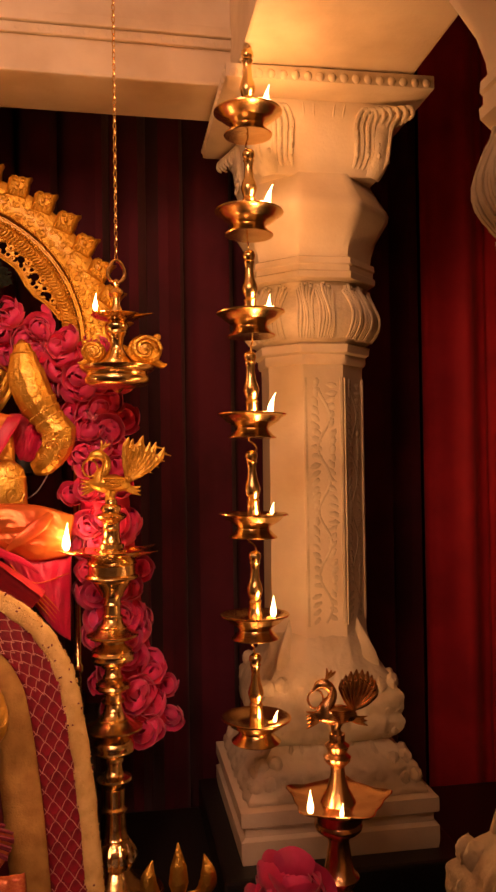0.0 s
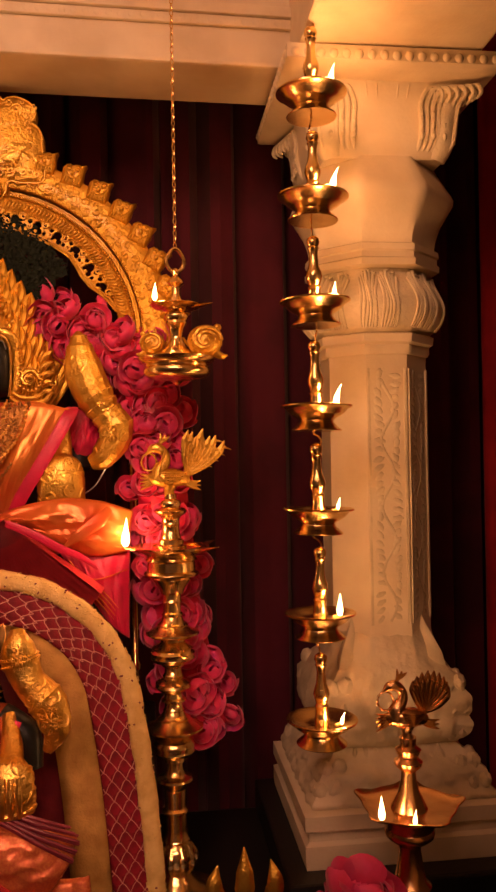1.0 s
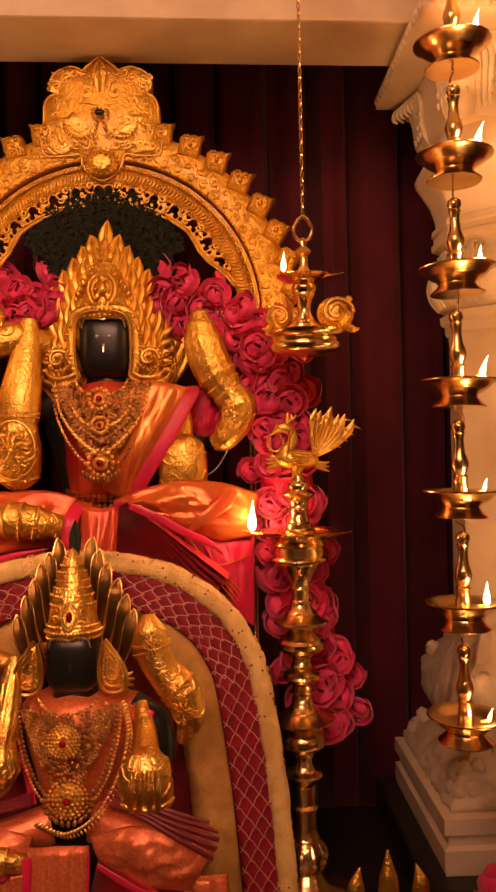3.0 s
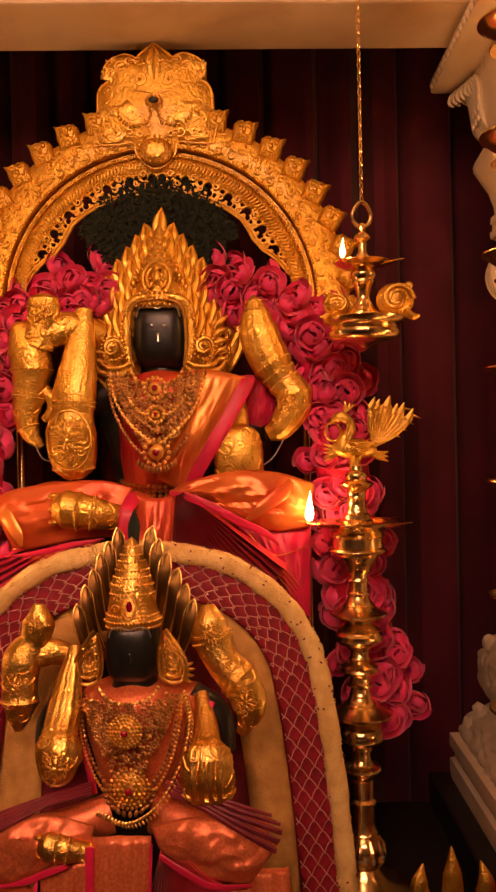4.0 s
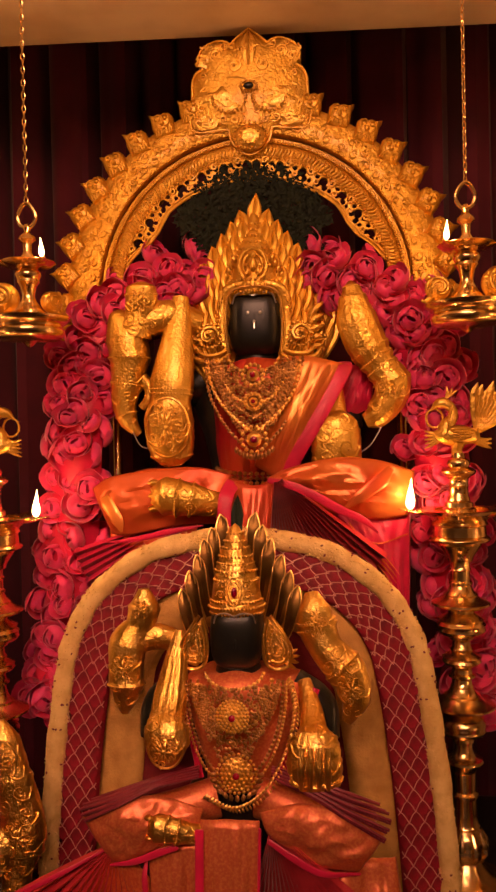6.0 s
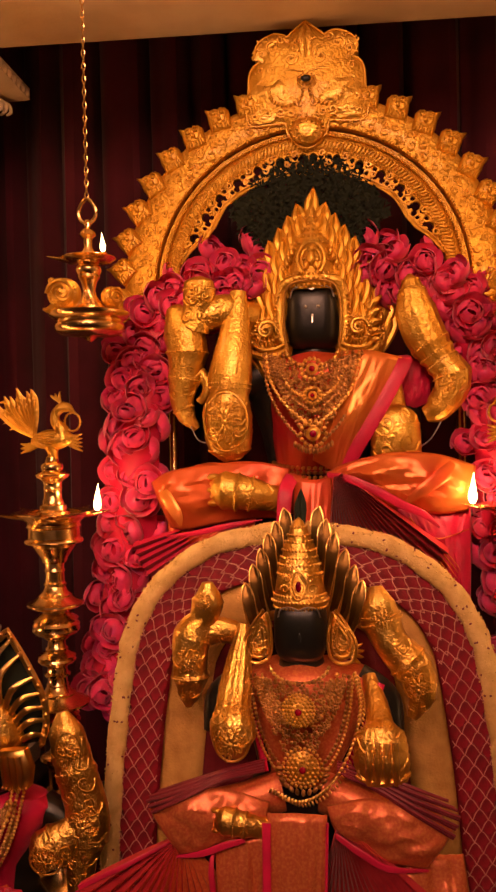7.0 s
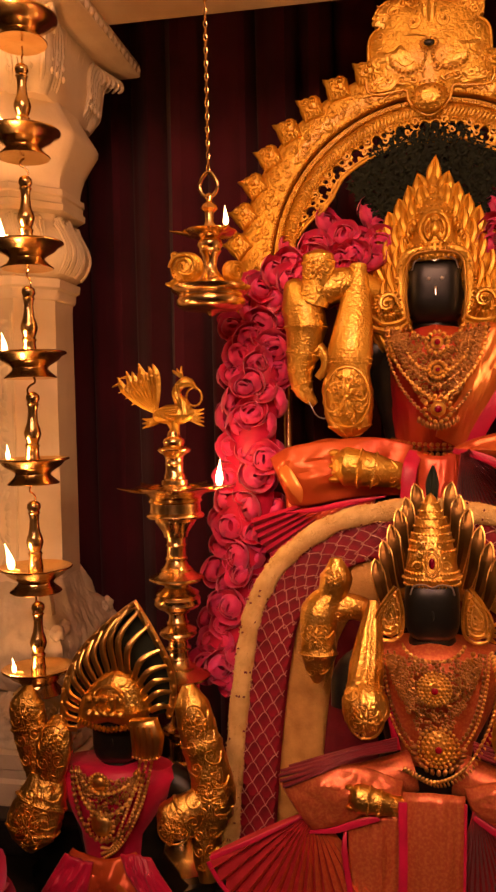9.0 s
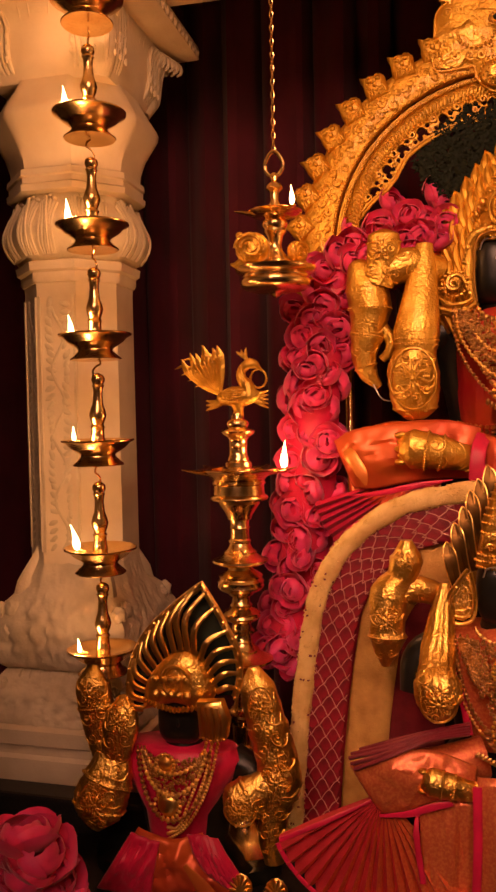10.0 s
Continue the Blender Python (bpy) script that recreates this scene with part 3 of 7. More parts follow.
def bird_lamp(place, side, label):
    """A hanging lamp: trefoil ring, knob, small wick dish, stem, broad lower dish and a scroll-shaped shell on it."""
    x, y, z = place
    top = thing("hanging_shell_lamp", label, "oil lamp", (x, y, z), "small hanging lamps")
    bm = bmesh.new()
    ring = []
    for a in np.linspace(0, 2 * math.pi, 40):
        r = 0.0142 * (1 + 0.42 * max(0.0, math.sin(a)) ** 6 + 0.12 * max(0.0, -math.sin(a)) ** 3)
        ring.append((r * 1.05 * math.cos(a), 0, 0.2 + r * 1.1 * math.sin(a)))
    tube(bm, ring, 0.0033, 8)
    part("ring", bm, BRASS, top, "trefoil brass ring")
    bm = bmesh.new()
    turned(bm, [(0.004, 0.188), (0.007, 0.182), (0.004, 0.176), (0.0125, 0.168), (0.014, 0.163), (0.007, 0.157), (0.0065, 0.143), (0.011, 0.134), (0.013, 0.127), (0.016, 0.122), (0.015, 0.115), (0.02, 0.11),
                (0.021, 0.104), (0.0175, 0.098), (0.0185, 0.094), (0.013, 0.086), (0.01, 0.072), (0.012, 0.064), (0.022, 0.05), (0.03, 0.042), (0.033, 0.034)], steps=28)
    part("stem", bm, BRASS, top, "turned brass stem")
    bm = bmesh.new()
    turned(bm, [(0.0, 0.12), (0.02, 0.12), (0.036, 0.122), (0.044, 0.1265), (0.045, 0.1255), (0.037, 0.1195), (0.015, 0.115)], steps=32)
    tube(bm, [(side * 0.03, -0.012, 0.121), (side * 0.045, -0.018, 0.1235), (side * 0.062, -0.022, 0.1265)], [0.014, 0.01, 0.003], 8, 8, 0.3, side=(0, 0, 1))
    tube(bm, [(-side * 0.02, -0.02, 0.121), (-side * 0.032, -0.03, 0.1235), (-side * 0.04, -0.038, 0.1255)], [0.012, 0.009, 0.003], 8, 8, 0.3, side=(0, 0, 1))
    part("wick_dish", bm, BRASS, top, "small brass wick dish")
    bm = bmesh.new()
    turned(bm, [(0.0, 0.033), (0.05, 0.033), (0.063, 0.0365), (0.066, 0.0355), (0.065, 0.031), (0.058, 0.025), (0.0535, 0.0225), (0.053, 0.02), (0.056, 0.017), (0.0575, 0.012), (0.0555, 0.006), (0.049, 0.001), (0.03, -0.002), (0.012, -0.003), (0.006, -0.009), (0.0, -0.012)], steps=40)
    part("lower_dish", bm, BRASS, top, "broad brass drip dish")
    def shell_ornament(turn, far, r):
        """A round coiled shell: thick spiral coil on a rounded body, with a knob and a pointed foot."""
        shell = bmesh.new()
        blob(shell, (0, 0, 0), (r, r * 0.62, r * 0.92), detail=3)
        for g, t in ((1.0, 0.13), (0.62, 0.11)):
            tube(shell, [((r * 0.92 * g - r * 0.052 * g * k) * math.cos(0.5 * k), -r * (0.42 + 0.3 * (1 - g) + 0.016 * k), (r * 0.86 * g - r * 0.048 * g * k) * math.sin(0.5 * k)) for k in range(15)], r * t, 6, 60)
        for k in range(26):
            a = 0.2417 * k
            blob(shell, (r * 0.8 * math.cos(a), -r * 0.42, r * 0.74 * math.sin(a)), (r * 0.06, r * 0.06, r * 0.06), detail=1)
        blob(shell, (r * 0.72, 0, r * 0.78), (r * 0.24, r * 0.24, r * 0.22), detail=2)
        tube(shell, [(r * 0.5, 0, -r * 0.6), (r * 0.95, -r * 0.05, -r * 0.86), (r * 1.28, -r * 0.08, -r * 0.8)], [r * 0.26, r * 0.2, r * 0.05], 8, 10)
        ob = part("shell", shell, GOLD_CHASED, top, "ridged brass shell ornament")
        ob.location = (far * math.cos(radians(turn)), far * math.sin(radians(turn)), 0.062)
        ob.rotation_euler.z = 0.0 if math.cos(radians(turn)) > 0 else math.pi
        if math.cos(radians(turn)) < 0:
            ob.scale.y = -1.0
        return ob

    if side > 0:
        shell_ornament(-18, 0.05, 0.03)
        shell_ornament(158, 0.044, 0.022)
    else:
        shell_ornament(232, 0.047, 0.028)
        far_shell = shell_ornament(20, 0.036, 0.02)
        far_shell.rotation_euler.z = radians(55)
    flame(top, (-side * 0.036, -0.036, 0.1265), 0.031, 0.05 * side, HANG_WATTS)
    chain(top, 0, 0, 0.222, 2.6 - z, 0.0105, 0.0010)
    return top


bird_lamp((0.383, 1.31, 1.704), 1, "hanging brass oil lamp with a shell ornament on a chain")
bird_lamp((-0.318, 1.31, 1.704), -1, "hanging brass oil lamp with shell ornament, mirrored to its twin")


def peacock(top, z, s, side, metal, spread=False):
    """A cast peacock: boat-shaped body, curved neck, ringed beak, crest, breast plumes and a raised fan tail."""
    def at(px, pz, y=0.0):
        return Vector((-side * px * s, y * s, z + pz * s))

    bm = bmesh.new()
    tube(bm, [at(-0.034, 0.02), at(-0.026, 0.02), at(-0.008, 0.022), at(0.012, 0.022), at(0.028, 0.024), at(0.038, 0.027)], [0.004 * s, 0.011 * s, 0.0165 * s, 0.0165 * s, 0.012 * s, 0.003 * s], 14, 24, 0.9)
    tube(bm, [at(0.02, 0.022), at(0.018, 0.036), at(0.008, 0.05), at(0.008, 0.063), at(0.018, 0.073), at(0.029, 0.073), at(0.036, 0.068), at(0.042, 0.062)], [0.014 * s, 0.012 * s, 0.0085 * s, 0.0075 * s, 0.0085 * s, 0.008 * s, 0.004 * s, 0.0015 * s], 12, 34)
    blob(bm, at(0.022, 0.075), (0.0105 * s, 0.008 * s, 0.0085 * s), detail=2)
    for k in range(3):
        tube(bm, [at(0.018, 0.08), at(0.015 - 0.005 * k, 0.09), at(0.016 - 0.008 * k, 0.1 - 0.003 * k)], [0.0018 * s, 0.003 * s, 0.001 * s], 6, 8)
    # beaded ring held in the beak
    ring = [at(0.036 + 0.013 * math.cos(a), 0.05 + 0.015 * math.sin(a)) for a in np.linspace(0, 6.283, 22)]
    tube(bm, ring, 0.0017 * s, 7)
    for p in ring[::2]:
        blob(bm, p, (0.0026 * s, 0.0026 * s, 0.0026 * s), detail=1)
    # breast plumes and wing
    for k in range(5):
        tube(bm, [at(0.028, 0.024 - 0.002 * k), at(0.042, 0.027 - 0.005 * k), at(0.052, 0.03 - 0.007 * k)], [0.005 * s, 0.0028 * s, 0.0008 * s], 6, 8)
    for k in range(6):
        tube(bm, [at(0.014 - 0.002 * k, 0.033 - 0.004 * k, -0.0145), at(-0.006, 0.032 - 0.0035 * k, -0.0165), at(-0.026 + 0.001 * k, 0.03 - 0.002 * k, -0.01)], [0.0014 * s, 0.0022 * s, 0.0008 * s], 6, 10)
    for k in range(12):
        blob(bm, at(0.018 - 0.0008 * k, 0.034 + 0.0032 * k, -0.011 + 0.0002 * k), (0.0022 * s, 0.0022 * s, 0.0026 * s), detail=1)
    tube(bm, [at(0.0, 0.01), at(0.002, -0.002), at(0.0, -0.014)], [0.012 * s, 0.008 * s, 0.011 * s], 10, 8)
    for k in (-1, 0, 1):
        tube(bm, [at(-0.022, 0.016), at(-0.038, 0.01 + 0.003 * k), at(-0.053, 0.008 + 0.008 * k)], [0.006 * s, 0.0045 * s, 0.0008 * s], 6, 8, 0.6)
    part("bird", bm, metal, top, "cast peacock figure")
    # tail: overlapping feathers that fan up and out from the rump, saw-edged on the outer side
    bm = bmesh.new()
    feathers = 9
    for k in range(feathers):
        f = k / (feathers - 1)
        if spread:
            a = radians(-34 + 68 * f)
            length = 0.058 + 0.012 * math.sin(math.pi * f)
            lean = radians(14)
        else:
            a = radians(-20 + 46 * f)
            length = 0.074 + 0.009 * math.sin(2.4 * k + 0.6) + 0.008 * f
            lean = radians(22)
        root = at(-0.03, 0.026, 0.001 * k)
        tip_a = lean + a
        way = Vector((side * math.sin(tip_a), 0, math.cos(tip_a)))
        cross = Vector((way.z, 0, -way.x))
        bow = cross * (side * 0.012 * s * (f - 0.35))
        line = [root, root + way * length * s * 0.4 + bow, root + way * length * s * 0.78 + bow, root + way * length * s]
        tube(bm, line, [0.004 * s, 0.0066 * s, 0.0074 * s, 0.001 * s], 8, 14, 0.3)
        tube(bm, [p + Vector((0, -0.003 * s, 0)) for p in line], [0.0009 * s, 0.0013 * s, 0.0007 * s], 5, 10)
        blob(bm, line[2] + Vector((0, -0.003 * s, 0)), (0.0034 * s, 0.002 * s, 0.0042 * s), detail=1)
        if f > 0.7 and not spread:
            for j in range(4):
                p = root + way * length * s * (0.4 + 0.17 * j) + bow
                tube(bm, [p, p + cross * (side * 0.012 * s * (1 if f >= 0.5 else -1)) + way * 0.006 * s], [0.0028 * s, 0.0006 * s], 5)
    part("tail", bm, metal, top, "raised fan tail of cast feathers")


def standing_lamp(place, side, label):
    """A tall turned brass floor lamp: flared foot, ringed column, wick dish with spouts, peacock finial."""
    x, y = place
    top = thing("peacock_lamp", label, "oil lamp", (x, y, 0.8), "standing peacock lamps")
    b = -0.8
    bm = bmesh.new()
    turned(bm, [(0.0, 0.8), (0.085, 0.8), (0.085, 0.812), (0.06, 0.82), (0.04, 0.835), (0.03, 0.85), (0.026, 0.858)], (0, 0, b), 36)
    part("foot", bm, BRASS, top, "flared brass foot")
    bm = bmesh.new()
    turned(bm, [(0.026, 0.856), (0.031, 0.868), (0.033, 0.885), (0.028, 0.9), (0.021, 0.907), (0.024, 0.911), (0.0215, 0.915), (0.02, 0.93), (0.019, 0.955), (0.023, 0.958), (0.023, 0.962), (0.018, 0.966), (0.0185, 0.996)], (0, 0, b), 28)
    part("lower_column", bm, BRASS, top, "dull lower column")
    for k in range(10):
        rib = bmesh.new()
        a = k * 0.628
        tube(rib, [(0.026 * math.cos(a), 0.026 * math.sin(a), 0.858 + b), (0.034 * math.cos(a), 0.034 * math.sin(a), 0.88 + b), (0.025 * math.cos(a), 0.025 * math.sin(a), 0.904 + b)], [0.003, 0.006, 0.002], 6, 8)
        part("rib", rib, BRASS, top)
    bm = bmesh.new()
    turned(bm, [(0.017, 0.995), (0.02, 1.0), (0.0205, 1.003), (0.028, 1.009), (0.031, 1.013), (0.03, 1.017), (0.021, 1.02), (0.0165, 1.025), (0.014, 1.032), (0.0135, 1.042), (0.0165, 1.044), (0.0165, 1.047), (0.015, 1.05), (0.024, 1.054), (0.033, 1.058), (0.0355, 1.063), (0.034, 1.067),
                (0.0355, 1.071), (0.0355, 1.076), (0.032, 1.081), (0.034, 1.085), (0.027, 1.089), (0.022, 1.093), (0.044, 1.098), (0.051, 1.102), (0.051, 1.105), (0.041, 1.109), (0.033, 1.114), (0.027, 1.118), (0.0285, 1.12), (0.022, 1.124), (0.0175, 1.132), (0.0185, 1.134), (0.016, 1.137),
                (0.0155, 1.145), (0.021, 1.149), (0.021, 1.152), (0.0165, 1.155), (0.0155, 1.162)], (0, 0, b), 36)
    part("lower_stem", bm, BRASS, top, "ringed turned knops")
    bm = bmesh.new()
    turned(bm, [(0.015, 1.16), (0.0175, 1.165), (0.027, 1.169), (0.031, 1.174), (0.029, 1.178), (0.031, 1.181), (0.024, 1.186), (0.017, 1.19), (0.0185, 1.193), (0.015, 1.197), (0.014, 1.206), (0.02, 1.21), (0.021, 1.213), (0.034, 1.218), (0.0385, 1.224), (0.037, 1.229), (0.0385, 1.233), (0.034, 1.238),
                (0.0365, 1.242), (0.029, 1.247), (0.021, 1.252), (0.0205, 1.256), (0.04, 1.261), (0.046, 1.265), (0.0455, 1.268), (0.034, 1.273), (0.0265, 1.279), (0.0275, 1.281), (0.02, 1.287), (0.0165, 1.295), (0.0185, 1.297), (0.0185, 1.3), (0.0155, 1.303), (0.015, 1.318), (0.0175, 1.32), (0.015, 1.324),
                (0.016, 1.335), (0.0215, 1.34), (0.019, 1.345)], (0, 0, b), 36)
    part("ringed_stem", bm, BRASS, top, "ringed turned knops")
    bm = bmesh.new()
    turned(bm, [(0.0195, 1.334), (0.022, 1.342), (0.029, 1.352), (0.034, 1.36), (0.033, 1.363), (0.046, 1.366), (0.048, 1.369), (0.0465, 1.372), (0.042, 1.375), (0.041, 1.39), (0.0445, 1.393), (0.042, 1.397), (0.047, 1.403), (0.058, 1.409), (0.065, 1.414), (0.0665, 1.416), (0.064, 1.417), (0.05, 1.411), (0.02, 1.409), (0.0, 1.409)], (0, 0, b), 40)
    part("dish", bm, BRASS, top, "deep brass wick dish")
    for k in range(5):
        a = math.pi * (1 if side > 0 else 0) + 2 * math.pi * k / 5 + (0.0 if k else 0.0)
        spout = bmesh.new()
        d = Vector((math.cos(a), math.sin(a), 0))
        tube(spout, [d * 0.05 + Vector((0, 0, 1.411 + b)), d * 0.07 + Vector((0, 0, 1.413 + b)), d * 0.096 + Vector((0, 0, 1.418 + b))], [0.02, 0.014, 0.003], 8, 9, 0.28, side=(0, 0, 1))
        part("spout", spout, BRASS, top)
    bm = bmesh.new()
    turned(bm, [(0.027, 1.408), (0.0265, 1.417), (0.022, 1.42), (0.0215, 1.427), (0.0175, 1.43), (0.0165, 1.436), (0.015, 1.438), (0.0145, 1.452), (0.016, 1.454), (0.0145, 1.457), (0.0155, 1.464), (0.019, 1.468), (0.0265, 1.473), (0.028, 1.477), (0.024, 1.481), (0.0165, 1.484), (0.0185, 1.489), (0.017, 1.494), (0.011, 1.498), (0.0095, 1.506)], (0, 0, b), 28)
    part("upper_stem", bm, BRASS, top, "turned upper stem")
    peacock(top, 1.512 + b, 1.0, side, GOLD_CHASED)
    flame(top, (-side * 0.078, -0.012, 1.418 + b), 0.05 if side > 0 else 0.044, 0.05, STAND_WATTS)
    return top


standing_lamp((0.369, 1.335), 1, "tall brass oil lamp with peacock finial, one wick alight")
standing_lamp((-0.381, 1.29), -1, "tall brass oil lamp with peacock finial beside the small idol")


def front_lamp(place):
    x, y = place
    top = thing("five_wick_lamp", "reddish brass peacock lamp with a star-shaped five-wick dish", "oil lamp", (x, y, 0.8))
    b = -0.787
    bm = bmesh.new()
    turned(bm, [(0.0, 0.787), (0.08, 0.787), (0.08, 0.799), (0.045, 0.825), (0.03, 0.845), (0.022, 0.87), (0.02, 0.885), (0.03, 0.893), (0.032, 0.9), (0.024, 0.908), (0.02, 0.93), (0.0165, 0.955), (0.018, 0.962)], (0, 0, b), 36)
    part("column", bm, COPPERY, top, "turned brass column")
    bm = bmesh.new()
    turned(bm, [(0.018, 0.961), (0.022, 0.966), (0.03, 0.97), (0.037, 0.976), (0.0385, 0.982), (0.036, 0.987), (0.039, 0.991), (0.0395, 1.002), (0.043, 1.006), (0.042, 1.009), (0.02, 1.011), (0.0, 1.011)], (0, 0, b), 40)
    part("cup", bm, COPPERY, top, "deep ringed cup")
    bm = bmesh.new()
    rings = []
    n = 80
    for f, dz, lift in ((0.0, 0.004, 0), (0.5, 0.004, 0), (0.75, 0.0045, 0.2), (0.93, 0.009, 0.6), (1.0, 0.013, 1.0), (1.02, 0.012, 1.0), (0.93, 0.006, 0.6), (0.75, 0.0, 0.2), (0.45, -0.002, 0)):
        ring = []
        for i in range(n):
            a = 2 * math.pi * i / n
            beak = abs(math.cos(2.5 * (a + 0.0))) ** 6
            r = (0.07 + 0.018 * beak) * max(f, 0.01)
            ring.append((r * math.cos(a), r * math.sin(a), 1.014 + b + 0.7 * dz + lift * 0.004 * beak))
        rings.append(ring)
    skin(bm, rings)
    part("star_dish", bm, COPPERY, top, "star-shaped dish with beaked wick spouts")
    bm = bmesh.new()
    turned(bm, [(0.03, 1.014), (0.027, 1.02), (0.017, 1.04), (0.012, 1.058), (0.011, 1.072), (0.015, 1.076), (0.021, 1.082), (0.022, 1.088), (0.015, 1.094), (0.018, 1.1), (0.02, 1.106), (0.012, 1.112), (0.013, 1.124)], (0, 0, b), 28)
    part("upper_stem", bm, COPPERY, top, "turned upper stem")
    peacock(top, 1.133 + b, 0.95, 1, COPPERY, spread=True)
    flame(top, (-0.055, -0.042, 1.02 + b), 0.036, 0.0, FRONT_WATTS)
    flame(top, (-0.012, -0.064, 1.02 + b), 0.022, 0.1, FRONT_WATTS * 0.6)
    return top


front_lamp((0.72, 1.13))

# ---- flowers ----
def rose_mesh(seed):
    """A full rose: a closed bud wrapped by broad, softly cupped petals whose rims roll outwards."""
    rng = random.Random(seed)
    bm = bmesh.new()
    for ring, (count, size, low, wide, lift, roll) in enumerate(((2, 0.44, 76, 1.8, 0.56, 0.0), (3, 0.58, 62, 1.25, 0.4, 0.03), (4, 0.72, 50, 1.05, 0.26, 0.08), (5, 0.98, 26, 0.9, 0.0, 0.2))):
        for k in range(count):
            a0 = 6.283 * k / count + ring * 0.7 + rng.uniform(-0.15, 0.15)
            top = radians(low + rng.uniform(-7, 7))
            swell = rng.uniform(0.95, 1.06)
            rows = []
            for j in range(8):
                v = j / 7
                row = []
                for u in (-1, -0.7, -0.35, 0, 0.35, 0.7, 1):
                    lat = -1.5 + (top + 1.5) * v * (1 - 0.2 * u * u * v)
                    lon = a0 + u * wide * (0.5 + 0.5 * math.sin(v * 2.4))
                    r = size * swell * (1 + 0.045 * u + roll * max(0.0, v - 0.7) / 0.3 * (1 - 0.4 * u * u) + 0.03 * math.sin(3 * u + seed + k) * v)
                    flat = r * math.cos(lat)
                    row.append(Vector((flat * math.cos(lon), flat * math.sin(lon), r * math.sin(lat) + size + lift)) if j else Vector((0, 0, 0)))
                rows.append(row)
            skin(bm, rows, closed=False, caps=False)
    bmesh.ops.remove_doubles(bm, verts=bm.verts, dist=0.002)
    for v in bm.verts:
        v.co.z *= 0.6
    return finish("rose", bm, ROSE)


ROSES = [rose_mesh(s) for s in range(5)]


def rose_garland(name, path, side, label, width=0.07, seed=1):
    """A thick rope of roses, each a flower of its own, bound round a dark stem."""
    rng = random.Random(seed)
    top = thing(name, label, "garland", path[0], "rose garlands")
    base = Vector(path[0])
    rows = 25
    pts = curve_points(path, rows)
    core = bmesh.new()
    tube(core, [p - base + Vector((0, 0.014, 0)) for p in pts], 0.046, 10, flat=0.6)
    part("core", core, RED_SILK, top, "dark packed stems and petals")
    for i, p in enumerate(pts):
        d = (pts[min(i + 1, rows - 1)] - pts[max(i - 1, 0)]).normalized()
        w = d.cross(Vector((0, -1, 0))).normalized()
        for k in range(4):
            u = (k - 1.5) / 1.5 * 0.92 + (0.2 if i % 2 else -0.2) + rng.uniform(-0.14, 0.14)
            ob = new("rose", ROSES[rng.randrange(5)])
            ob.parent = top
            ob.location = p - base + w * (u * width * 0.9) + Vector((0, -0.002 + 0.026 * u * u + rng.uniform(-0.01, 0.01), 0)) + d * rng.uniform(-0.014, 0.014)
            ob.rotation_euler = (Euler((0, 0, radians(u * 40 + rng.uniform(-35, 35)))).to_matrix() @ Euler((radians(rng.uniform(50, 110)), 0, 0)).to_matrix() @ Euler((0, 0, rng.uniform(0, 6.28))).to_matrix()).to_euler()
            r = rng.uniform(0.023, 0.031)
            ob.scale = (r, r, r)
    return top


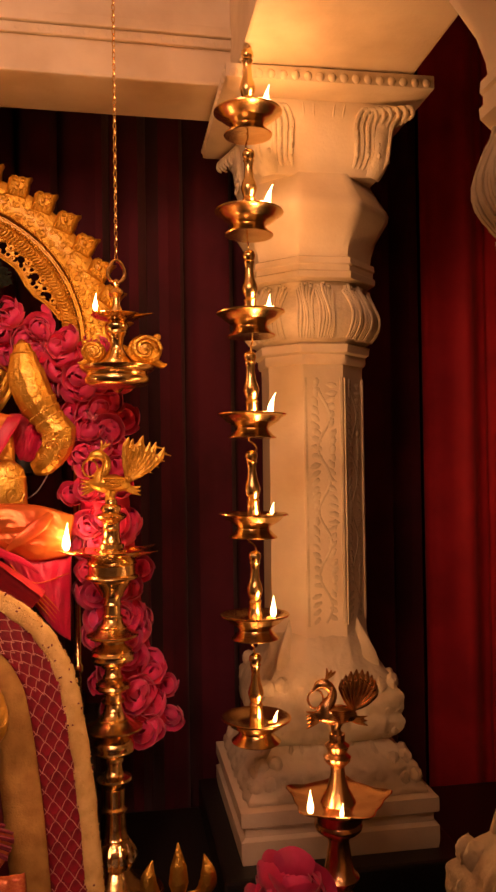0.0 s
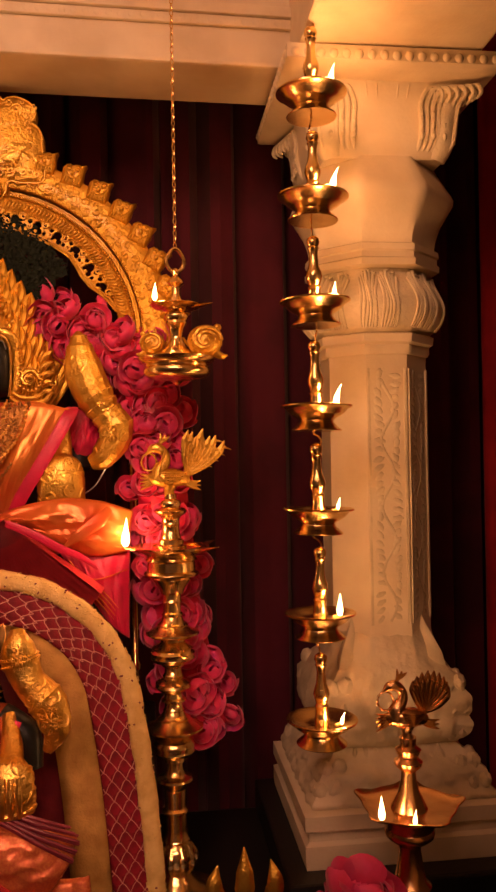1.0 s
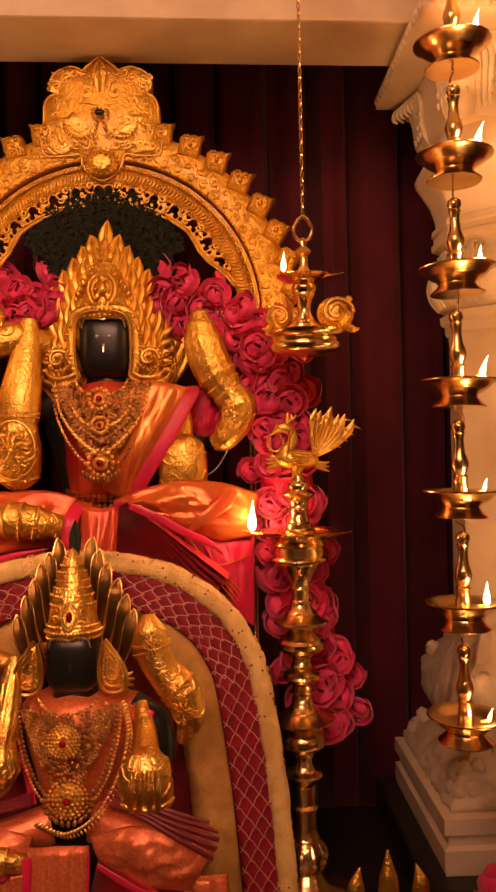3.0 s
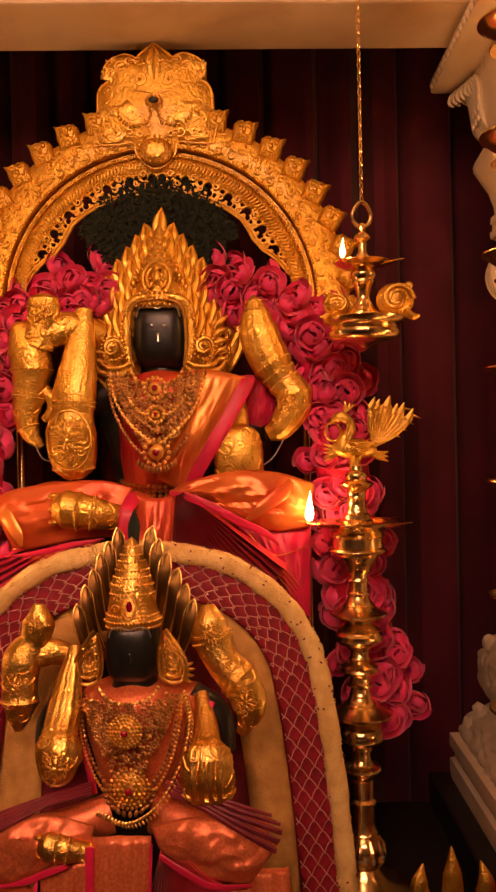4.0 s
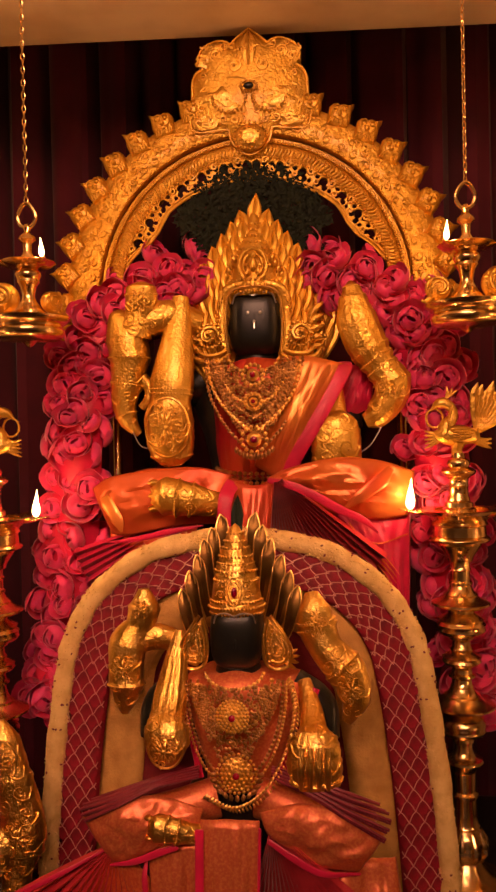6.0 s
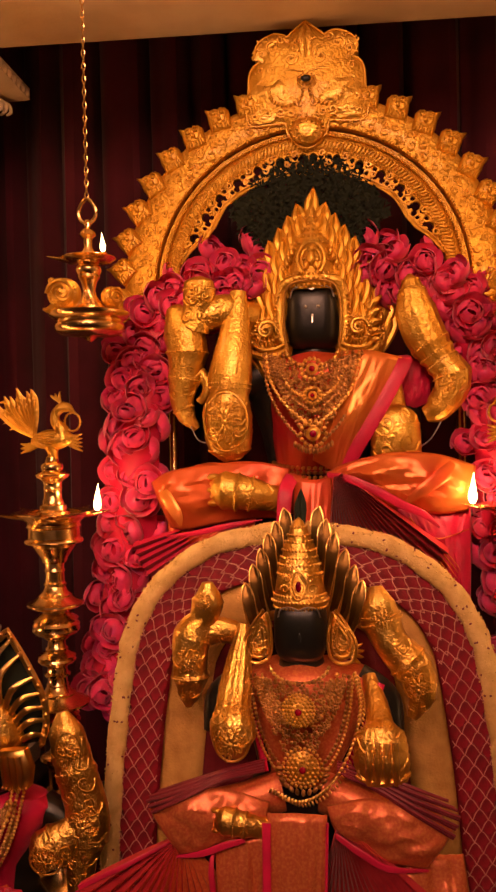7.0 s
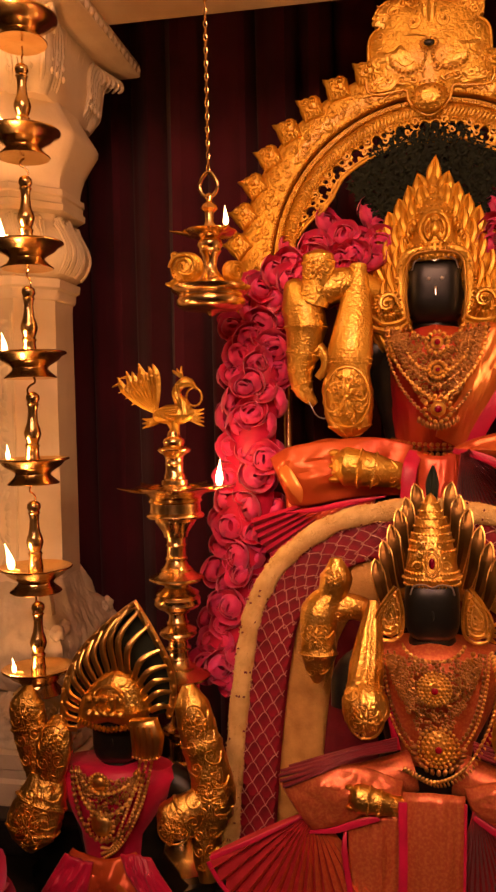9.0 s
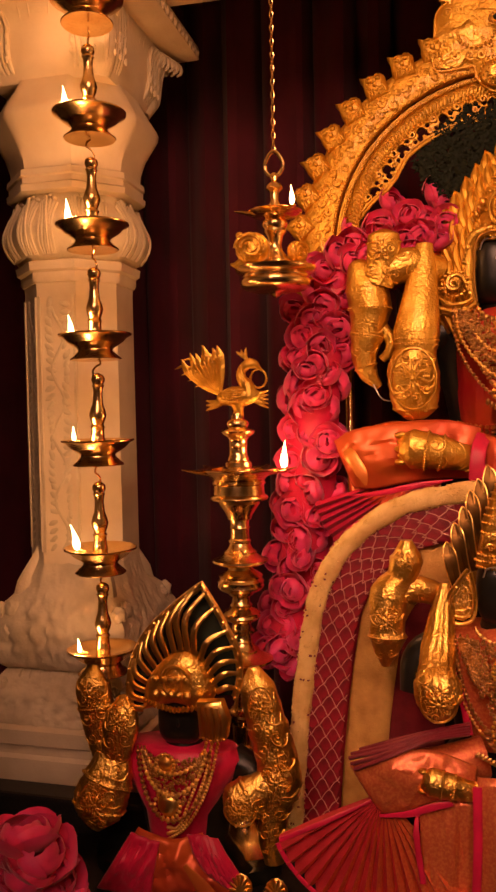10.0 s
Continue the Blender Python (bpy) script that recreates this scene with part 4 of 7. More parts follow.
# ---- golden arch ----
def golden_arch(x, y, zc):
    top = thing("arch_frame", "embossed golden arch frame with a monster-mask crest behind the idol", "arch frame", (x, y, 0.8))
    b = -0.8 + zc

    def on(r, deg, dy=0.0):
        a = radians(deg)
        return Vector((r * math.sin(a), dy, b + r * math.cos(a)))

    def band(name, r0, r1, d0, d1, label="", a0=-112, a1=112, mat=GOLD):
        bm = bmesh.new()
        rings = []
        for k in range(113):
            a = a0 + (a1 - a0) * k / 112
            rings.append([on(r0, a, d0 + 0.02), on(r0, a, d0), on(r0 * 0.75 + r1 * 0.25, a, (d0 + d1) / 2 - 0.006), on(r0 * 0.25 + r1 * 0.75, a, (d0 + d1) / 2 - 0.006), on(r1, a, d1), on(r1, a, d1 + 0.02)])
        skin(bm, rings)
        return part(name, bm, mat, top, label)

    band("outer_band", 0.286, 0.345, -0.006, 0.0, "broad outer band of beaten gold")
    band("groove_band", 0.272, 0.286, 0.013, 0.013, "narrow dark-lined moulding")
    band("inner_band", 0.243, 0.27, 0.0, 0.0, "stippled inner band")
    for r, size, step in ((0.2875, 0.003, 1.2), (0.279, 0.0024, 1.0), (0.271, 0.0028, 1.2), (0.244, 0.0026, 1.3)):
        bm = bmesh.new()
        for k in range(int(220 / step)):
            blob(bm, on(r, -110 + step * k, -0.006 if r != 0.279 else 0.008), (size, size, size), detail=1)
        tagged(part("bead_border", bm, GOLD, top), kind="stuff")
    # stippled leaf row on the inner band
    bm = bmesh.new()
    for k in range(150):
        a = -110 + 1.47 * k
        tube(bm, [on(0.248, a, -0.005), on(0.257, a + 0.9, -0.01), on(0.267, a + 0.4, -0.005)], [0.001, 0.0018, 0.0008], 5, 5)
        blob(bm, on(0.26, a + 1.3, -0.008), (0.0015, 0.0015, 0.0015), detail=1)
    tagged(part("leaf_border", bm, GOLD, top), kind="stuff")
    # low leaf scrolls chased on the outer band
    bm = bmesh.new()
    rng = random.Random(5)
    for k in range(84):
        a = -109 + 2.62 * k
        c = on(0.306 + (0.008 if k % 2 else -0.007), a, -0.0125)
        size = rng.uniform(0.007, 0.0095)
        curl = [c + Vector(((size - 0.085 * size * j) * math.cos(0.8 * j + k * 1.7), 0.0002 * j, (size - 0.085 * size * j) * math.sin(0.8 * j + k * 1.7))) for j in range(10)]
        tube(bm, curl, [0.0015, 0.0013, 0.001], 5, 20, 0.7)
        for j in range(4):
            blob(bm, on(rng.uniform(0.292, 0.33), a + rng.uniform(-1.2, 1.2), -0.011), (rng.uniform(0.0016, 0.004), 0.0018, rng.uniform(0.001, 0.002)), (0, rng.uniform(0, 180), 0), 1)
    tagged(part("scroll_border", bm, GOLD, top), kind="stuff")

    # pierced fret: a sheet cut through with lobed openings, its inner edge cusped
    def edge_at(a):
        return float(np.interp(abs(a), (0, 20, 45, 56, 63, 68, 76, 112), (0.2, 0.206, 0.214, 0.207, 0.211, 0.223, 0.238, 0.24)))

    def pierced(r, a):
        t = (abs(a) + 3.0) % 10.5 - 5.25
        du, e = t * 0.0041, edge_at(a)
        v = (r - e) / max(0.246 - e, 0.004)
        if v < 0.16 or v > 0.9:
            return False
        holes = ((0.0, 0.62, 0.0078), (-0.0075, 0.4, 0.0052), (0.008, 0.36, 0.005), (0.0142, 0.74, 0.0046), (-0.0145, 0.72, 0.004), (0.0185, 0.36, 0.0036))
        return any((du - hx) ** 2 + ((v - hv) * 0.034) ** 2 < hr * hr for hx, hv, hr in holes)

    for s in (-1, 1):
        bm = bmesh.new()
        columns, rings = 340, 22
        grid = [[None] * (rings + 1) for _ in range(columns + 1)]
        for i in range(columns + 1):
            a = 78 * i / columns
            e = edge_at(a)
            for j in range(rings + 1):
                grid[i][j] = bm.verts.new(on(e + (0.246 - e) * j / rings, s * a, -0.002 - 0.003 * math.sin(math.pi * j / rings)))
        for i in range(columns):
            for j in range(rings):
                a, e = 78 * (i + 0.5) / columns, edge_at(78 * (i + 0.5) / columns)
                if not pierced(e + (0.246 - e) * (j + 0.5) / rings, a):
                    bm.faces.new((grid[i][j], grid[i + 1][j], grid[i + 1][j + 1], grid[i][j + 1]))
        bmesh.ops.delete(bm, geom=[v for v in bm.verts if not v.link_faces], context="VERTS")
        bmesh.ops.smooth_vert(bm, verts=[v for v in bm.verts if v.is_boundary], factor=0.5, use_axis_x=True, use_axis_y=True, use_axis_z=True)
        fret = part("pierced_fret", bm, GOLD, top, "pierced golden scrollwork sheet")
        fret.modifiers.new("sheet", "SOLIDIFY").thickness = 0.006
        for k in range(7):
            a = 5 + 10.5 * k
            bm = bmesh.new()
            for r, da, size, sense in ((0.238, 1.0, 0.0065, 1), (0.224, 4.6, 0.0058, -1)):
                if edge_at(a + da) + 0.006 < r:
                    c = on(r, s * (a + da), -0.007)
                    tube(bm, [c + Vector(((size - 0.08 * size * j) * math.cos(0.8 * j * sense + k), 0, (size - 0.08 * size * j) * math.sin(0.8 * j * sense + k))) for j in range(10)], [0.0016, 0.002, 0.0016], 6, 22)
            blob(bm, on(0.24, s * (a + 2.2), -0.006), (0.0045, 0.003, 0.0045), detail=2, rough=0.2)
            part("pierced_scroll", bm, GOLD, fret)
        bm = bmesh.new()
        rim = [on(edge_at(a), s * a, -0.004) for a in np.linspace(0, 77, 66)]
        tube(bm, rim, 0.0024, 7)
        tube(bm, [p + (p - on(0, 0)).normalized() * 0.006 + Vector((0, -0.001, 0)) for p in rim], 0.0013, 6)
        part("scalloped_edge", bm, GOLD, top, "raised inner rim")
    # stepped little lion masks round the rim, each with a pointed outer corner
    masks = {}
    for s in (-1, 1):
        bm = bmesh.new()
        outline = [(-0.02, -0.026), (-0.021, 0.006), (-0.015, 0.014), (-0.006, 0.0125), (0.004, 0.0165), (0.013, 0.015), (0.022, 0.019), (0.019, 0.008), (0.0205, -0.006), (0.018, -0.026)]
        plate_shape(bm, [(s * px, pz) for px, pz in outline][::-s], -0.004, 0.016, bulge=0.009)
        for e in (-1, 1):
            blob(bm, (e * 0.0075, -0.0135, 0.0035), (0.0046, 0.0035, 0.0036), detail=2)
            tube(bm, [(e * 0.003, -0.0135, 0.0085), (e * 0.008, -0.0135, 0.0105), (e * 0.0145, -0.011, 0.006)], [0.0014, 0.0018, 0.001], 5, 8)
            tube(bm, [(e * 0.002, -0.015, -0.01), (e * 0.009, -0.0145, -0.011), (e * 0.013, -0.012, -0.004)], 0.0016, 5, 10)
            for j in range(3):
                tube(bm, [(e * (0.004 + 0.005 * j), -0.012, -0.014), (e * (0.005 + 0.0052 * j), -0.011, -0.024)], [0.002, 0.0012], 5)
        blob(bm, (0, -0.0145, -0.004), (0.0042, 0.004, 0.0055), detail=2)
        blob(bm, (0, -0.0125, -0.0125), (0.008, 0.003, 0.0034), detail=2)
        masks[s] = finish("rim_mask", bm, GOLD)
    for s in (-1, 1):
        for k in range(10):
            a = s * (18 + 9.2 * k)
            ob = new("rim_mask", masks[s])
            ob.parent = top
            ob.location = on(0.352, a, -0.004)
            ob.rotation_euler.y = radians(a * 0.5)
    # crest: a great mask with three lobes above, two round cheeks and a medallion below
    bm = bmesh.new()
    cz = b + 0.352
    plate = [(0.0, 0.119), (0.01, 0.112), (0.026, 0.1), (0.034, 0.093), (0.042, 0.097), (0.056, 0.1), (0.07, 0.096), (0.085, 0.088), (0.094, 0.074), (0.093, 0.062), (0.086, 0.052), (0.098, 0.044), (0.106, 0.028), (0.107, 0.0), (0.112, -0.03), (0.106, -0.06), (0.07, -0.062), (0.042, -0.06), (0.036, -0.08), (0.018, -0.1), (0.0, -0.107)]
    outline = [(px, cz + pz) for px, pz in plate] + [(-px, cz + pz) for px, pz in plate[-2:0:-1]]
    plate_shape(bm, outline[::-1], -0.008, 0.024, bulge=0.014)
    tube(bm, [(px * 0.97, -0.012, z) for px, z in outline + outline[:1]], 0.0022, 6, 160)
    crest = part("crest", bm, GOLD, top, "great lion-mask crest")
    bm = bmesh.new()
    leaf_plate(bm, [(0, -0.02, cz + 0.05), (0, -0.022, cz + 0.075), (0, -0.02, cz + 0.095), (0, -0.014, cz + 0.115)], 0.018, 0.005)
    rng = random.Random(21)
    for s in (-1, 1):
        blob(bm, (s * 0.058, -0.012, cz + 0.072), (0.034, 0.006, 0.023), (0, s * 14, 0), 3, rough=0.5)
        blob(bm, (s * 0.05, -0.015, cz - 0.008), (0.044, 0.008, 0.024), (0, -s * 6, 0), 3, rough=0.5)
        blob(bm, (s * 0.074, -0.012, cz - 0.044), (0.03, 0.007, 0.016), (0, s * 10, 0), 3, rough=0.5)
        for px, pz, r, t in ((0.04, -0.008, 0.015, 0.0022), (0.014, -0.03, 0.008, 0.0016), (0.028, -0.046, 0.008, 0.0016), (0.01, 0.076, 0.006, 0.0014), (0.07, 0.088, 0.006, 0.0014), (0.026, 0.05, 0.0125, 0.0026), (0.058, 0.074, 0.013, 0.0018), (0.078, 0.064, 0.009, 0.0018), (0.044, 0.086, 0.007, 0.0016), (0.076, 0.004, 0.0125, 0.0024), (0.088, -0.02, 0.009, 0.0018), (0.07, -0.042, 0.012, 0.0018), (0.092, -0.046, 0.009, 0.0018), (0.046, -0.044, 0.009, 0.0018),
                             (0.06, 0.034, 0.008, 0.0018), (0.082, 0.034, 0.007, 0.0016)):
            tube(bm, [(s * (px + (r - r * 0.085 * j) * math.cos(0.8 * j + px * 90)), -0.025 + 0.1 * px, cz + pz + (r - r * 0.085 * j) * math.sin(0.8 * j + px * 90)) for j in range(10)], [t, t * 0.85, t * 0.7], 6, 26, 0.8)
            blob(bm, (s * px, -0.026 + 0.1 * px, cz + pz), (r * 0.22, 0.003, r * 0.22), detail=1)
        tube(bm, [(s * 0.006, -0.024, cz + 0.026), (s * 0.03, -0.022, cz + 0.03), (s * 0.06, -0.017, cz + 0.028), (s * 0.098, -0.01, cz + 0.034)], [0.0016, 0.002, 0.002, 0.0012], 7, 20, 0.8)
        for k in range(13):
            a = math.pi + math.pi * k / 12
            blob(bm, (s * 0.036 + 0.03 * math.cos(a), -0.024, cz - 0.008 + 0.025 * math.sin(a)), (0.003, 0.003, 0.0042), (0, math.degrees(a), 0), 1)
        for k in range(90):
            px, pz = rng.uniform(0.008, 0.094), rng.uniform(-0.055, 0.09)
            blob(bm, (s * px, -0.022 + 0.1 * px, cz + pz), (rng.uniform(0.002, 0.005), 0.0026, rng.uniform(0.0013, 0.0025)), (0, rng.uniform(0, 180), 0), 1)
    part("mask_relief", bm, GOLD_CHASED, crest)
    bm = bmesh.new()
    blob(bm, (0, -0.02, cz - 0.078), (0.031, 0.011, 0.024), detail=3, rough=0.06)
    for r, n, q in ((0.9, 20, 0.0028), (0.55, 12, 0.0026)):
        for k in range(n):
            a = 2 * math.pi * k / n
            blob(bm, (0.033 * r * math.cos(a), -0.03 - 0.003 * (1 - r), cz - 0.078 + 0.026 * r * math.sin(a)), (q, q, q), detail=1)
    part("medallion", bm, GOLD_CHASED, crest, "beaded medallion")
    bm = bmesh.new()
    blob(bm, (0, -0.034, cz + 0.008), (0.0095, 0.004, 0.006), detail=2)
    part("crest_gem", bm, IDOL_STONE, crest, "small dark stone")
    bm = bmesh.new()
    for k in range(14):
        a = 0.4488 * k
        blob(bm, (0.0145 * math.cos(a), -0.031, cz + 0.008 + 0.0095 * math.sin(a)), (0.0028, 0.003, 0.0028), detail=1)
    part("gem_setting", bm, GOLD_SMOOTH, crest)
    for s in (-1, 1):
        bm = bmesh.new()
        turned(bm, [(0.016, 0.0), (0.016, 0.02), (0.008, 0.03), (0.0075, 0.36), (0.012, 0.365), (0.012, 0.375), (0.0075, 0.38), (0.0075, 0.6), (0.012, 0.605), (0.012, 0.62), (0.009, 0.63), (0.009, 0.9)], (s * 0.262, 0.01, 0.0), 16)
        part("post", bm, BRASS, top, "slim brass post")
    return top


golden_arch(MID, 1.49, 1.8)

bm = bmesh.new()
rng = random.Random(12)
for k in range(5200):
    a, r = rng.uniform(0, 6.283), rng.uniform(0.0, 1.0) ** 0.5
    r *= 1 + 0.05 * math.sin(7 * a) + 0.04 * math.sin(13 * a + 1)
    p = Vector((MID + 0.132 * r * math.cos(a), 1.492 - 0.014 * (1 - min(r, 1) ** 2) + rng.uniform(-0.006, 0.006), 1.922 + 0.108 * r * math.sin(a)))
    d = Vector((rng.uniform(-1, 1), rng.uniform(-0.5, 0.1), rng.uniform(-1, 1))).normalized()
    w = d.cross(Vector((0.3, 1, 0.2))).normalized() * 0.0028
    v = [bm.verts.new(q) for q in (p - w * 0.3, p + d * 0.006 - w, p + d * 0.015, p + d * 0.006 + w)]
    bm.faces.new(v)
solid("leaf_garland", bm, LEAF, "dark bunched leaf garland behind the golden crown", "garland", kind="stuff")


# ---- idols ----
def necklace(top, name, place, s, drop, width, bead, gap, mat, label, start=0.0, yy=-0.075, vee=0.6, rows=1):
    """A string of beads hanging in a deep loop over the chest: steep sides that gather to a point."""
    bm = bmesh.new()
    for row in range(rows):
        w, d = (width - row * 0.014) * s, (drop - row * 0.02) * s
        pts = []
        for k in range(-40, 41):
            v = abs(k) / 40
            u = math.copysign(1 - (1 - v) ** 2.2 if vee > 0.35 else math.sin(v * math.pi / 2), k)
            depth = float(np.interp(abs(u), (0, 0.29, 0.5, 0.71, 0.88, 0.97, 1), (1, 0.87, 0.76, 0.61, 0.43, 0.26, 0))) if vee > 0.35 else math.cos(v * math.pi / 2)
            pts.append(Vector((w * u, yy * s - 0.02 * s * (1 - u * u), start * s - d * depth)))
        length, last = 0.0, pts[0]
        for a, b in zip(pts, pts[1:]):
            n = max(1, int((b - a).length / 0.0008))
            for j in range(n):
                p = a.lerp(b, j / n)
                length += (p - last).length
                last = p
                if length >= gap * s:
                    length = 0.0
                    blob(bm, p, (bead * s, bead * s, bead * s), detail=1)
        tube(bm, pts, bead * s * 0.4, 5)
    return part(name, bm, mat, top, label)


def fan(top, name, apex, a0, a1, length, folds, mats, label="", depth=0.006, dy=-0.012, flat=1.0):
    """Cloth gathered in pleats that spread from a point; angles are from straight down, to the right."""
    bm = bmesh.new()
    n = folds * 4
    rows = []
    for j in range(9):
        v = 0.06 + 0.94 * j / 8
        row = []
        for i in range(n + 1):
            a = radians(a0 + (a1 - a0) * i / n)
            zig = (abs((i % 4) - 2) - 1) * depth * (0.35 + v)
            row.append((apex[0] + length * v * math.sin(a), apex[1] + dy * v * v + zig, apex[2] - length * v * math.cos(a) * flat))
        rows.append(row)
    skin(bm, rows, closed=False, caps=False)
    # second cloth on one flank of each pleat paints lit and shaded folds
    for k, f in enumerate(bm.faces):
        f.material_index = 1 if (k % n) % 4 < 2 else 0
    ob = part(name, bm, mats, top, label, smooth=False)
    m = ob.modifiers.new("cloth", "SOLIDIFY")
    m.thickness = 0.0016
    return ob


def ribbon(top, name, pts, width, mat, label="", thick=0.0016, count=24, tilt=(0, -1, 0)):
    bm = bmesh.new()
    tube(bm, pts, width, 12, count, thick / max(width if isinstance(width, float) else max(width), 1e-4), side=tilt)
    return part(name, bm, mat, top, label)


def drape(top, name, upper, lower, y, bulge, mat, label="", wave=0.004, seed=0.0, thick=0.003, lean=0.0):
    """Cloth hung between an upper and a lower line of (x, z): puffed towards the hall, with slanting folds."""
    n, m = 44, 20
    up = curve_points([(px, 0, pz) for px, pz in upper], n + 1)
    low = curve_points([(px, 0, pz) for px, pz in lower], n + 1)
    bm = bmesh.new()
    rows = []
    for j in range(m + 1):
        v = j / m
        row = []
        for i in range(n + 1):
            u = i / n
            p = up[i].lerp(low[i], v)
            puff = math.sin(math.pi * (0.08 + 0.84 * v)) ** 0.7 * (0.3 + 0.7 * math.sin(math.pi * u) ** 0.5)
            q = Vector((u * 2.2 + seed, v * 1.6 + u * 1.3, seed))
            crease = wave * (1.3 * noise.noise(q * 2.1) + 0.9 * (0.5 - abs(noise.noise(q * 4.3))) + 0.35 * noise.noise(q * 11))
            calm = min(1.0, 6 * v, 6 * (1 - v)) * min(1.0, 6 * u, 6 * (1 - u))
            row.append((p.x, y - bulge * puff - lean * v + crease * (0.15 + 0.85 * calm), p.z))
        rows.append(row)
    skin(bm, rows, closed=False, caps=False)
    ob = part(name, bm, mat, top, label)
    m = ob.modifiers.new("cloth", "SOLIDIFY")
    m.thickness = thick
    return ob


def cast(bm, line, widths, s, flat=0.7, ribs=0, amp=0.12, grain=70, bands=(), mat=1, curls=0.0):
    """A limb of beaten gold: a tapering tube with flutes, fine embossing, beaded bands and chased scrolls."""
    n, steps = 64, 48
    pts = [p * s for p in curve_points(line, n)]
    rad = [float(v) * s for v in np.interp(np.linspace(0, 1, n), np.linspace(0, 1, len(widths)), widths)]
    rings, frames = [], []
    for i, p in enumerate(pts):
        d = (pts[min(i + 1, n - 1)] - pts[max(i - 1, 0)]).normalized()
        front = Vector((0, -1, 0)) - d * -d.y
        front.normalize()
        w = d.cross(front)
        frames.append((d, front, w))
        v = i / (n - 1)
        deep = 0.35 if v < curls else 1.0
        ring = []
        for k in range(steps):
            a = 2 * math.pi * k / steps
            out = w * math.cos(a) + front * flat * math.sin(a)
            q = p + out * rad[i]
            lift = 0.55 * deep * amp * (0.5 * (0.8 - 2.6 * abs(noise.noise(q * grain * 1.5))) + 0.35 * (0.7 - 2.4 * abs(noise.noise(q * grain * 3.4))))
            if ribs:
                lift += 0.085 * abs(math.cos(ribs * a * 0.5)) - 0.03
            for place, size in bands:
                lift += size * max(0.0, 1 - abs(v - place) / 0.02)
            ring.append(p + out * rad[i] * (1 + lift))
        rings.append(ring)
    skin(bm, rings, mat=mat)
    for place, size in bands:
        i = min(n - 1, int(place * (n - 1)))
        d, front, w = frames[i]
        for k in range(21):
            a = math.pi * (k + 0.5) / 21
            blob(bm, pts[i] + (w * math.cos(a) + front * flat * math.sin(a)) * rad[i] * (0.985 + size * 0.8), (0.0019 * s,) * 3, detail=1, mat=mat)
    # scrolls chased flush on the front of the sheet
    i, turn = max(4, int(n * curls)), 1
    while curls < 1 and i < n - 5:
        d, front, w = frames[i]
        size = rad[i] * 0.46
        for off in (-0.46, 0.46):
            spiral = []
            for j in range(11):
                g = size * (1 - 0.085 * j)
                du = rad[i] * off + g * math.cos(0.75 * j) * math.copysign(turn, off)
                dv = size * off * 0.8 + g * math.sin(0.75 * j)
                m = min(n - 1, max(0, i + int(round(dv / max((pts[i + 1] - pts[i]).length, 1e-5)))))
                du = max(-0.92, min(0.92, du / rad[i])) * rad[m]
                spiral.append(pts[m] + frames[m][2] * du + frames[m][1] * (flat * math.sqrt(max(1e-8, rad[m] ** 2 - du * du)) * (1.0 + 0.35 * amp) + 0.0006))
            tube(bm, spiral, [size * 0.13, size * 0.11, size * 0.09], 6, 24, 0.6, mat, side=tuple(front))
            blob(bm, spiral[-1], (size * 0.16,) * 3, detail=1, mat=mat)
        step = 1
        while i + step < n - 1 and (pts[min(i + step, n - 1)] - pts[i]).length < 1.05 * rad[i]:
            step += 1
        i, turn = i + step, -turn


